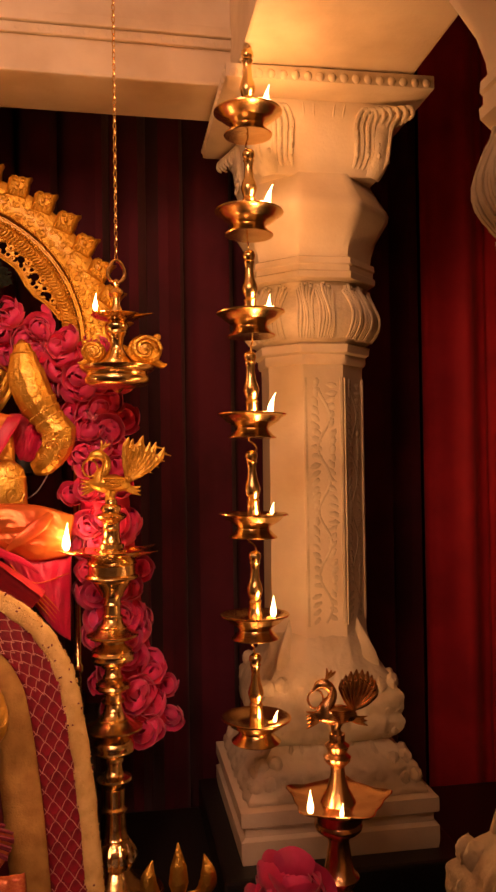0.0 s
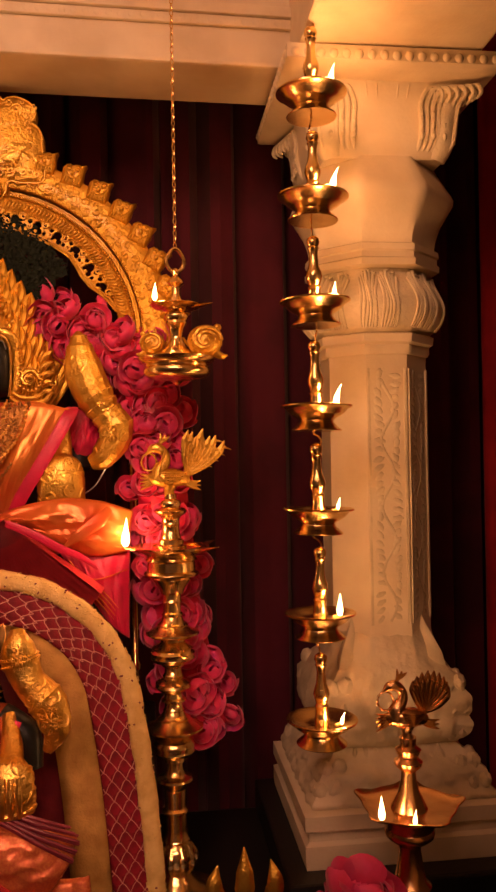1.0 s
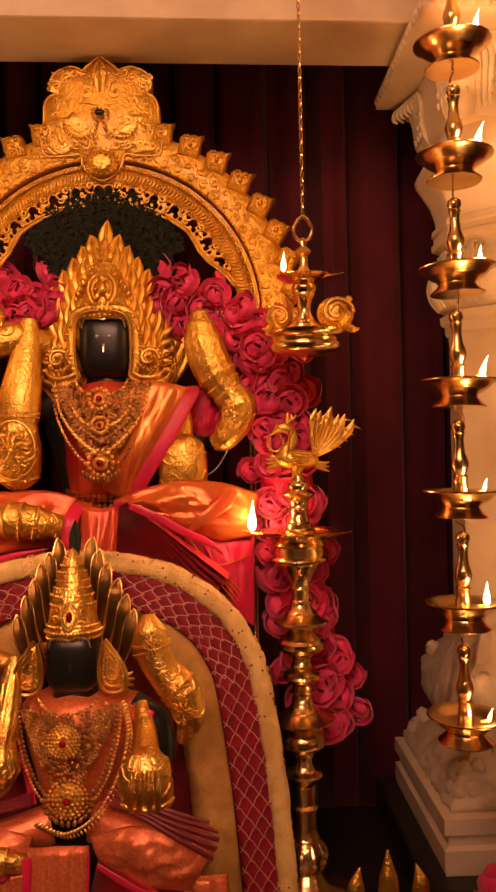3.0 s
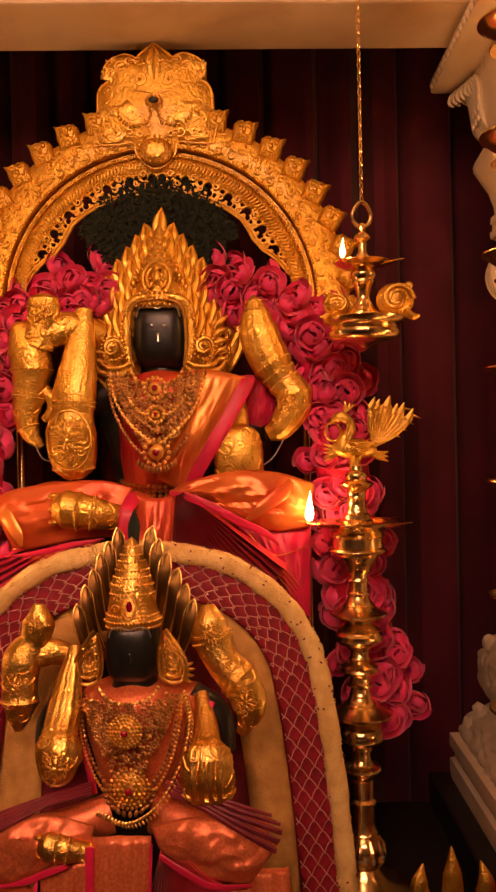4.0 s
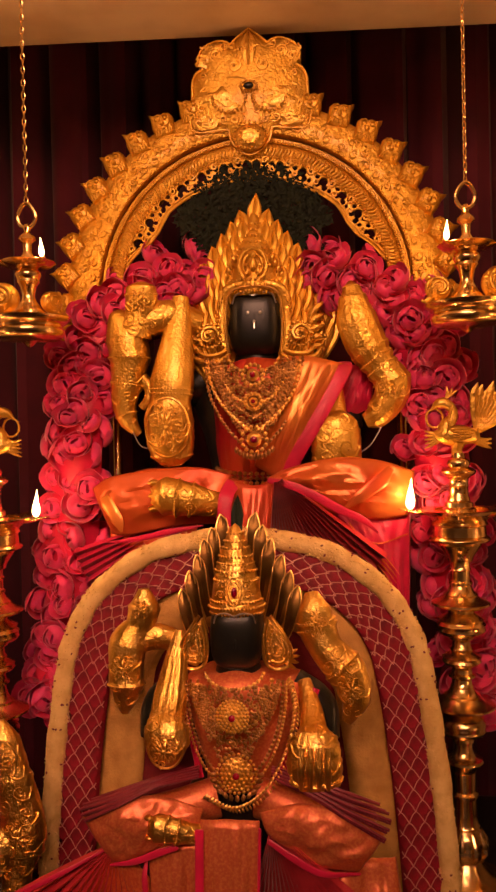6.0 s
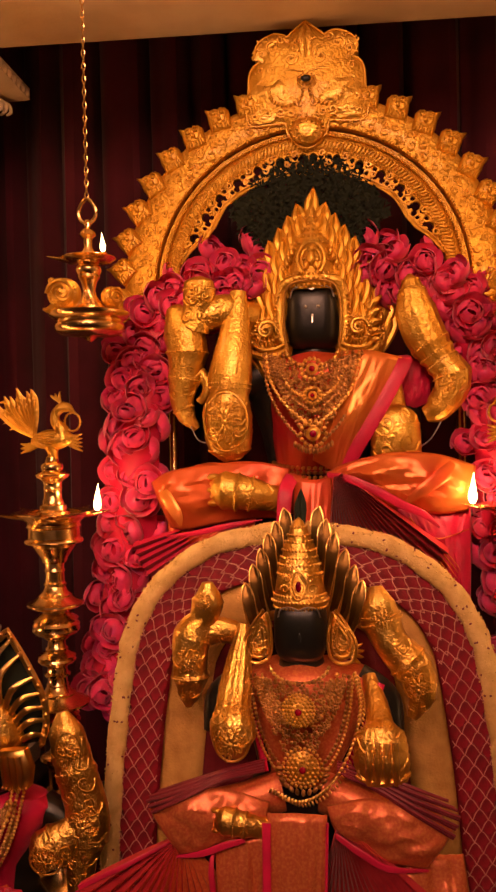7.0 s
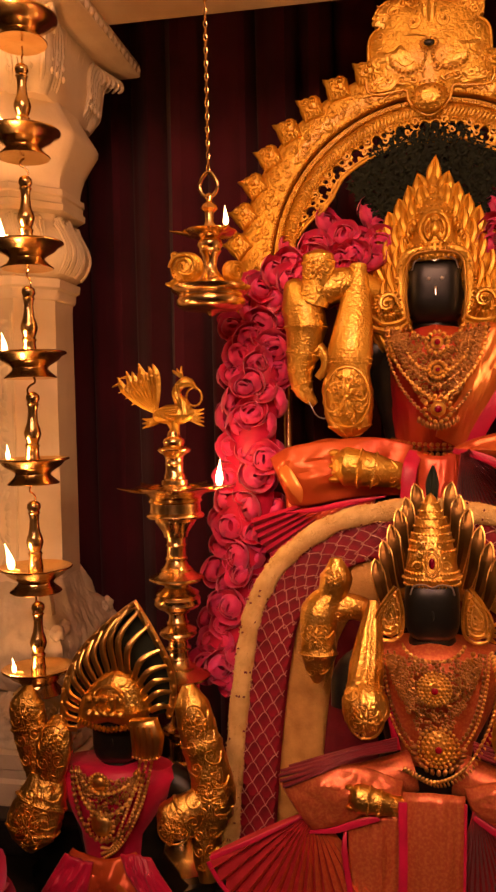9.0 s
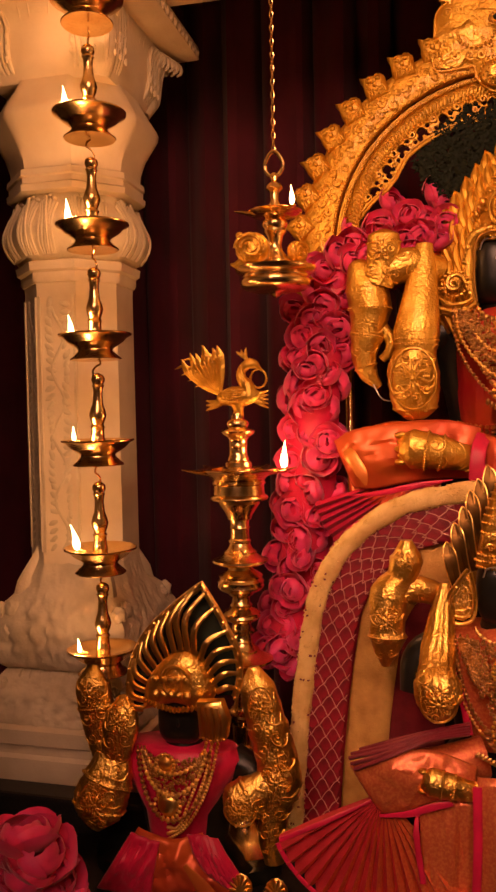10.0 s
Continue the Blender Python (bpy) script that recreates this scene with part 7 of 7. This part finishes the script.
def lower_dress(place):
    top = thing("silk_dress", "copper brocade dress with maroon pleats on the smaller idol", "dress", place)
    bm = bmesh.new()
    rings = []
    for zz, wl, wr, d in ((-0.05, 0.048, 0.052, 0.034), (-0.064, 0.076, 0.1, 0.05), (-0.078, 0.08, 0.112, 0.056), (-0.11, 0.073, 0.096, 0.06), (-0.15, 0.06, 0.076, 0.058), (-0.185, 0.052, 0.058, 0.052), (-0.215, 0.05, 0.052, 0.05)):
        ring = []
        for k in range(40):
            a = 2 * math.pi * k / 40
            w = wr if math.cos(a) > 0 else wl
            ring.append((w * math.cos(a), 0.005 + (d + 0.0025 * math.sin(6 * a + zz * 90)) * math.sin(a), zz + 0.004 * math.sin(3 * a)))
        rings.append(ring)
    skin(bm, rings)
    part("bodice", bm, COPPER_SILK, top, "copper brocade bodice")
    ribbon(top, "bodice_border", [(-0.078, -0.035, -0.056), (-0.07, -0.05, -0.1), (-0.056, -0.058, -0.15), (-0.05, -0.058, -0.185)], 0.005, RED_SILK, "crimson edge")
    ribbon(top, "bodice_border", [(0.112, -0.03, -0.07), (0.1, -0.05, -0.1), (0.08, -0.058, -0.14), (0.06, -0.058, -0.185)], 0.005, RED_SILK, "crimson edge")
    # spread skirts: broad folded wings to both sides
    drape(top, "skirt_wing", [(-0.206, -0.222), (-0.15, -0.196), (-0.095, -0.19), (-0.04, -0.208)], [(-0.163, -0.284), (-0.13, -0.274), (-0.09, -0.256), (-0.044, -0.25)], -0.096, 0.03, COPPER_SILK, "stiff copper skirt wing", seed=1, wave=0.006)
    drape(top, "skirt_wing", [(0.034, -0.212), (0.09, -0.196), (0.15, -0.208), (0.2, -0.236)], [(0.044, -0.242), (0.08, -0.262), (0.115, -0.28), (0.163, -0.288)], -0.096, 0.03, COPPER_SILK, "stiff copper skirt wing", seed=4, wave=0.006)
    ribbon(top, "skirt_border", [(-0.166, -0.108, -0.283), (-0.13, -0.118, -0.272), (-0.1, -0.121, -0.259), (-0.072, -0.121, -0.25)], [0.002, 0.0045, 0.005, 0.0035], RED_SILK, "crimson hem", 0.0012)
    ribbon(top, "skirt_border", [(0.046, -0.116, -0.242), (0.08, -0.122, -0.262), (0.115, -0.12, -0.281), (0.165, -0.106, -0.288)], [0.0035, 0.005, 0.0045, 0.002], RED_SILK, "crimson hem", 0.0012)
    for s in (-1, 1):
        for k in range(9):
            bm = bmesh.new()
            g = k / 8
            low = 0.042 if s > 0 else 0.022
            out = -0.001 * k - 0.0035 * (k % 2)
            tube(bm, [(s * 0.05, -0.066 + out, -0.166 - 0.012 * g), (s * 0.1, -0.094 + out, -0.17 - 0.4 * low * g - 0.001 * math.sin(5 * k)), (s * 0.15, -0.102 + 1.4 * out, -0.184 - 0.7 * low * g), (s * (0.192 + 0.012 * math.sin(2.6 * g) + 0.004 * math.sin(7 * k)), -0.098 + 1.8 * out, -0.2 - low * g)], [0.002, 0.0025, 0.0029, 0.0022], 7, 16)
            part("pleat_fold", bm, MAROON_SILK, top)
        bm = bmesh.new()
        tube(bm, [(s * 0.03, -0.04, -0.22), (s * 0.1, -0.06, -0.235), (s * 0.16, -0.055, -0.245), (s * 0.185, -0.02, -0.255)], [0.028, 0.028, 0.026, 0.012], 18, 16, 0.8)
        part("knee", bm, COPPER_SILK, top, "brocade over a bent knee")
    drape(top, "front_fall", [(-0.042, -0.214), (0.0, -0.21), (0.036, -0.214)], [(-0.05, -0.45), (0.0, -0.45), (0.03, -0.45)], -0.116, 0.026, COPPER_SILK, "copper front panel", seed=6, wave=0.005)
    ribbon(top, "fall_border", [(-0.042, -0.13, -0.222), (-0.043, -0.138, -0.32), (-0.05, -0.128, -0.44)], 0.0056, RED_SILK, "crimson edge")
    ribbon(top, "fall_border", [(0.036, -0.124, -0.222), (0.033, -0.132, -0.32), (0.03, -0.126, -0.44)], 0.002, RED_SILK, "crimson edge")
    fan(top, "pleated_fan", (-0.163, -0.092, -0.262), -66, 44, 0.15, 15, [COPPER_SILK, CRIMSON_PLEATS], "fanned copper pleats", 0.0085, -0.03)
    ribbon(top, "fan_border", [(-0.163 + 0.149 * math.sin(radians(a)), -0.131, -0.262 - 0.149 * math.cos(radians(a))) for a in range(-66, 45, 8)], 0.0035, RED_SILK, "crimson hem of the fan", 0.001)
    ribbon(top, "fan_edge", [(-0.163, -0.094, -0.262), (-0.2, -0.104, -0.279), (-0.24, -0.116, -0.296), (-0.298, -0.124, -0.322)], [0.001, 0.0028, 0.0036, 0.0036], RED_SILK, "crimson selvedge of the fan", 0.001)
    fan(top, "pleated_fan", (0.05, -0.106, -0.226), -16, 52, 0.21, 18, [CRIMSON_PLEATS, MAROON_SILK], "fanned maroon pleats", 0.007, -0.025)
    drape(top, "under_skirt", [(0.1, -0.27), (0.16, -0.28), (0.215, -0.285)], [(0.12, -0.45), (0.18, -0.45), (0.235, -0.45)], -0.06, 0.045, COPPER_SILK, "copper underskirt", seed=9, wave=0.008)
    drape(top, "under_skirt", [(-0.115, -0.262), (-0.08, -0.252), (-0.042, -0.25)], [(-0.11, -0.45), (-0.08, -0.45), (-0.045, -0.45)], -0.1, 0.02, COPPER_SILK, "copper underskirt", seed=11, wave=0.006)
    ribbon(top, "under_border", [(-0.116, -0.108, -0.268), (-0.118, -0.118, -0.3), (-0.11, -0.12, -0.36)], [0.002, 0.004, 0.004], RED_SILK, "crimson edge", 0.0012)
    return top


lower_dress(LOW)


def low_jewels(place):
    s = 0.78
    top = thing("necklace", "heaped gold necklaces and long bead chains on the smaller idol", "necklace", place)
    for drop, width, start, bead, mat, label in ((0.026, 0.052, -0.05, 0.0042, GOLD_SMOOTH, "gold choker"), (0.105, 0.078, -0.064, 0.0048, PEARL, "pearl strand"), (0.085, 0.066, -0.064, 0.005, GOLD_SMOOTH, "gold strand"),
                                                 (0.17, 0.086, -0.066, 0.0042, PEARL, "long gold strand"), (0.185, 0.092, -0.066, 0.0034, GOLD_SMOOTH, "long pearl strand")):
        necklace(top, "strand", place, s, drop, width, bead, bead * 1.9, mat, label, start, -0.07, 0.35)
    bm = bmesh.new()
    line = curve_points([(0.075, -0.052, -0.05), (0.082, -0.062, -0.09), (0.07, -0.075, -0.14), (0.04, -0.085, -0.19), (0.0, -0.09, -0.212), (-0.04, -0.084, -0.2)], 44)
    for k, p in enumerate(line):
        blob(bm, p, (0.0024, 0.0024, 0.0045), (0, 40, 0), 1)
        blob(bm, p + Vector((0.005, 0, -0.004)), (0.0018, 0.0018, 0.0038), (0, -30, 0), 1)
    rng = random.Random(14)
    mesh = bmesh.new()
    for k in range(900):
        u = rng.uniform(-1, 1)
        low = 0.105 * (1 - abs(u) ** 1.6)
        q = rng.uniform(0.002, 0.0032)
        blob(mesh, (0.062 * u, -0.058 - 0.02 * (1 - u * u), -0.054 - (low + 0.01) * rng.uniform(0.0, 1.0)), (q, q, q), detail=1)
    tagged(part("bead_mesh", mesh, PEARL, top, "dense small gold beadwork"), kind="stuff")
    part("leaf_chain", bm, GOLD_SMOOTH, top, "long chain of pointed gold leaves")
    for px, pz, r in ((0.0, -0.088, 0.021), (0.004, -0.165, 0.026)):
        bm = bmesh.new()
        blob(bm, (px, -0.088, pz), (r * 0.8, 0.007, r * 0.8), detail=3, rough=0.2)
        for ring, n in ((1.0, 26), (0.8, 20), (0.58, 14), (0.36, 8)):
            for k in range(n):
                a = 2 * math.pi * k / n
                blob(bm, (px + ring * r * math.cos(a), -0.092 - 0.004 * (1 - ring), pz + ring * r * math.sin(a)), (0.0027, 0.0027, 0.0027), detail=1)
        disc = part("pendant", bm, GOLD_EMBOSSED, top, "round embossed pendant")
        gem = bmesh.new()
        blob(gem, (px, -0.1, pz), (0.005, 0.004, 0.005), detail=2)
        part("gem", gem, GEM, disc, "small dark red stone")
    for k in range(13):
        a = math.pi + math.pi * k / 12
        bm = bmesh.new()
        blob(bm, (0.004 + 0.032 * math.cos(a), -0.09, -0.167 + 0.032 * math.sin(a)), (0.0034, 0.0034, 0.0055), (0, math.degrees(a) + 90, 0), 1)
        part("drop", bm, PEARL, top)
    return top


low_jewels(LOW)

# ---- small idol at the side ----
SIDE = (-0.448, 1.185, 1.05)
statue("statue", SIDE, 0.74, "small black idol with rugged golden arms beside the peacock lamp", SIDE_LIMBS, GOLD_EMBOSSED, foot=-0.337, turn=6)


def fan_crown(place):
    top = thing("crown", "pointed fan-shaped golden crown with openwork ribs on the small idol", "crown", place)
    ring = curve_points([(-0.078, 0, 0.0), (-0.074, 0, 0.06), (-0.05, 0, 0.115), (-0.005, 0, 0.16), (0.043, 0, 0.198)], 24) + curve_points([(0.043, 0, 0.198), (0.072, 0, 0.15), (0.096, 0, 0.1), (0.1, 0, 0.06), (0.092, 0, 0.03)], 18)[1:]
    bm = bmesh.new()
    tube(bm, ring, 0.0042, 8)
    tube(bm, [p * 0.94 + Vector((0.0006, 0.002, 0.003)) for p in ring], 0.0022, 6)
    for p in ring[::2]:
        blob(bm, p + Vector((0, -0.004, 0)), (0.0038, 0.0038, 0.0038), detail=1)
    part("rim", bm, GOLD_SMOOTH, top, "beaded golden rim")
    inner = curve_points([(-0.05, -0.01, 0.006), (-0.042, -0.012, 0.05), (-0.014, -0.014, 0.085), (0.02, -0.014, 0.1), (0.048, -0.012, 0.08), (0.066, -0.01, 0.04)], 17)
    for k in range(17):
        p, q = inner[k], ring[2 + int(k * (len(ring) - 5) / 16)]
        bm = bmesh.new()
        bend = Vector((-(q - p).z, 0, (q - p).x)) * 0.18
        tube(bm, [p, (p + q) / 2 + bend + Vector((0, -0.006, 0)), q], [0.0045, 0.0052, 0.0025], 7, 10, 0.7)
        part("rib", bm, GOLD_SMOOTH, top)
    bm = bmesh.new()
    outline = [(p.x, p.z) for p in inner] + [(0.05, 0.012), (0.0, 0.02), (-0.03, 0.012)]
    plate_shape(bm, outline, -0.012, 0.014, bulge=0.018)
    spiral = [(0.008 + (0.026 - 0.0016 * j) * math.cos(0.6 * j), -0.034, 0.056 + (0.03 - 0.0018 * j) * math.sin(0.6 * j)) for j in range(14)]
    tube(bm, spiral, 0.0034, 6, 50)
    for k in range(16):
        blob(bm, (-0.042 + 0.0064 * k, -0.036 + 0.0004 * (k - 8) ** 2 * 0.5, 0.018 + 0.0008 * abs(k - 8)), (0.004, 0.005, 0.0055), detail=1)
    for k in range(10):
        blob(bm, (-0.02 + 0.012 * (k % 5), -0.034, 0.04 + 0.022 * (k // 5)), (0.006, 0.005, 0.006), detail=2, rough=0.4)
    part("front_plate", bm, GOLD_EMBOSSED, top, "embossed front plate")
    bm = bmesh.new()
    outline = [(p.x * 0.96, p.z * 0.96 + 0.002) for p in ring]
    plate_shape(bm, outline, 0.01, 0.006)
    part("back_cloth", bm, LEAF, top, "dark backing behind the ribs")
    bm = bmesh.new()
    plate_shape(bm, [(0.046, 0.036), (0.05, -0.012), (0.072, -0.02), (0.09, -0.014), (0.094, 0.012), (0.084, 0.04)], -0.046, 0.014, bulge=0.006)
    for k in range(4):
        tube(bm, [(0.052 + 0.009 * k, -0.054, 0.032), (0.055 + 0.0095 * k, -0.056, 0.01), (0.057 + 0.0085 * k, -0.054, -0.011)], 0.0024, 6, 10)
    for k in range(8):
        blob(bm, (0.053 + 0.005 * k, -0.052, -0.0125 - 0.0012 * (3.5 - abs(k - 3.5))), (0.0024, 0.0024, 0.0024), detail=1)
    part("side_plate", bm, GOLD_SMOOTH, top, "square golden ear plate")
    return top


fan_crown((SIDE[0], SIDE[1] - 0.03, SIDE[2] + 0.008))


def side_dress(place):
    top = thing("silk_dress", "red silk dress crossed over the small idol with gold chains", "dress", place)
    bm = bmesh.new()
    rings = []
    for zz, w, d in ((-0.046, 0.06, 0.036), (-0.052, 0.09, 0.044), (-0.066, 0.1, 0.05), (-0.085, 0.094, 0.053), (-0.115, 0.076, 0.053), (-0.15, 0.056, 0.05), (-0.19, 0.05, 0.046)):
        rings.append([(-0.008 + w * math.cos(a), 0.005 + (d + 0.002 * math.sin(7 * a)) * math.sin(a), zz) for a in (2 * math.pi * k / 36 for k in range(36))])
    skin(bm, rings)
    part("bodice", bm, RED_SILK, top, "bright red silk bodice")
    drape(top, "skirt", [(-0.055, -0.158), (0.0, -0.165), (0.045, -0.155)], [(-0.115, -0.25), (0.0, -0.255), (0.125, -0.25)], -0.055, 0.03, SILK, "orange brocade skirt", seed=5, wave=0.008)
    drape(top, "skirt_edge", [(0.028, -0.15), (0.05, -0.145), (0.075, -0.15)], [(0.05, -0.2), (0.09, -0.22), (0.135, -0.235)], -0.076, 0.02, RED_SILK, "red skirt edge", seed=7, wave=0.006)
    drape(top, "skirt_edge", [(-0.06, -0.158), (-0.035, -0.162), (-0.015, -0.168)], [(-0.118, -0.25), (-0.07, -0.252), (-0.03, -0.25)], -0.072, 0.02, RED_SILK, "red skirt edge", seed=2, wave=0.006)
    ribbon(top, "brocade_band", [(0.03, -0.096, -0.185), (0.06, -0.1, -0.215), (0.085, -0.096, -0.25)], [0.004, 0.012, 0.014], GOLD_SILK, "golden brocade patch", 0.002)
    return top


side_dress(SIDE)


def side_chains(place):
    top = thing("necklace", "long bead chains across the red silk of the small idol", "necklace", place)
    for drop, width, bead, mat in ((0.03, 0.045, 0.004, GOLD_SMOOTH), (0.062, 0.05, 0.004, GOLD_SMOOTH), (0.1, 0.056, 0.0044, PEARL)):
        necklace(top, "strand", place, 1.0, drop, width, bead, bead * 1.9, mat, "", -0.038, -0.05, 0.3)
    rng = random.Random(31)
    bm = bmesh.new()
    for k in range(520):
        u = rng.uniform(-1, 1)
        q = rng.uniform(0.0018, 0.003)
        blob(bm, (0.046 * u, -0.054 - 0.008 * (1 - u * u), -0.045 - 0.095 * (1 - abs(u) ** 1.5) * rng.uniform(0.05, 1.0)), (q, q, q), detail=1)
    tagged(part("bead_mesh", bm, PEARL, top, "dense small gold beadwork"), kind="stuff")
    for off in (0.0, 0.009, 0.018):
        bm = bmesh.new()
        line = curve_points([(0.066 - off, -0.04, -0.03), (0.06 - off, -0.056, -0.07), (0.045 - off, -0.06, -0.11), (0.02 - off * 0.6, -0.06, -0.15), (-0.008, -0.058, -0.172 + off)], 34)
        for p in line:
            blob(bm, p, (0.003, 0.003, 0.003), detail=1)
        part("bead_chain", bm, GOLD_SMOOTH, top, "long slanting bead chain")
    for px, pz, r in ((-0.008, -0.056, 0.014), (-0.006, -0.118, 0.02)):
        bm = bmesh.new()
        blob(bm, (px, -0.062, pz), (r * 0.85, 0.006, r * 0.85), detail=2, rough=0.2)
        for k in range(16):
            a = 0.3927 * k
            blob(bm, (px + r * math.cos(a), -0.064, pz + r * math.sin(a)), (0.0034, 0.0034, 0.0034), detail=1)
        part("pendant", bm, GOLD_SMOOTH, top, "round embossed pendant")
    return top


side_chains(SIDE)

# ---- small things in front ----
def trident(place):
    top = thing("trident", "golden trident head standing among the lamps", "trident", place)
    bm = bmesh.new()
    turned(bm, [(0.03, 0.0), (0.03, 0.008), (0.01, 0.016), (0.007, 0.03), (0.007, 0.09), (0.012, 0.095), (0.007, 0.1)], steps=20)
    part("shaft", bm, GOLD_SMOOTH, top, "turned golden shaft")
    for k, (off, tip) in enumerate(((-0.044, 0.157), (0.0, 0.181), (0.044, 0.16))):
        bm = bmesh.new()
        s = 0 if k == 1 else (off > 0) * 2 - 1
        tube(bm, [(0, 0, 0.095), (off * 0.7, 0, 0.098), (off * 1.02, -0.002, 0.115), (off * 1.04, -0.003, 0.135), (off - s * 0.004, 0, tip)] if s else [(0, 0, 0.095), (0, -0.003, 0.12), (0, -0.003, 0.145), (0, 0, tip)],
             [0.007, 0.0095, 0.0145, 0.0115, 0.001] if s else [0.008, 0.0155, 0.013, 0.001], 12, 22, 0.6)
        part("prong", bm, GOLD_CHASED, top)
    return top


trident((0.467, 1.145, 0.8))


def flower_bunch(place, label, count, spread, size, seed):
    rng = random.Random(seed)
    top = thing("flower_bunch", label, "flowers", place, "pink flower bunches")
    for k in range(count):
        f = k / max(count - 1, 1)
        ob = new("flower", ROSES[k % 4])
        ob.parent = top
        a, r = k * 2.4, spread * (1 - f) ** 0.6
        ob.location = (r * math.cos(a), r * math.sin(a) * 0.7, size * 0.6 + f * size * 2.4)
        ob.rotation_euler = (radians(30 * math.sin(a) + 25), radians(28 * math.cos(a)), rng.uniform(0, 6))
        ob.scale = [size * rng.uniform(0.85, 1.1)] * 3
    return top


flower_bunch((0.625, 1.08, 0.8), "heap of pink roses by the brass lamp foot", 12, 0.06, 0.044, 2)
flower_bunch((-0.6, 0.97, 0.8), "heap of large pink roses at the platform edge", 16, 0.06, 0.042, 5)


def curl_stand(place, label):
    top = thing("scroll_ornament", label, "ornament", place)
    bm = bmesh.new()
    turned(bm, [(0.016, 0.0), (0.016, 0.005), (0.005, 0.01), (0.0045, 0.02)], steps=16)
    part("stem", bm, GOLD_SMOOTH, top, "short golden stem")
    bm = bmesh.new()
    blob(bm, (0, 0, 0.036), (0.017, 0.006, 0.021), detail=2)
    disc = part("disc", bm, GOLD_SMOOTH, top, "ribbed golden disc")
    for k in range(14):
        a = 0.4488 * k
        bm = bmesh.new()
        tube(bm, [(0.006 * math.cos(a), -0.006, 0.036 + 0.007 * math.sin(a)), (0.0165 * math.cos(a), -0.005, 0.036 + 0.021 * math.sin(a))], [0.0012, 0.0028], 5)
        part("rib", bm, GOLD_SMOOTH, disc)
    return top


curl_stand((-0.338, 1.1, 0.8), "small ribbed golden disc on a stem by the small idol")
curl_stand((-0.287, 1.1, 0.8), "small ribbed golden disc beside the flower arch")
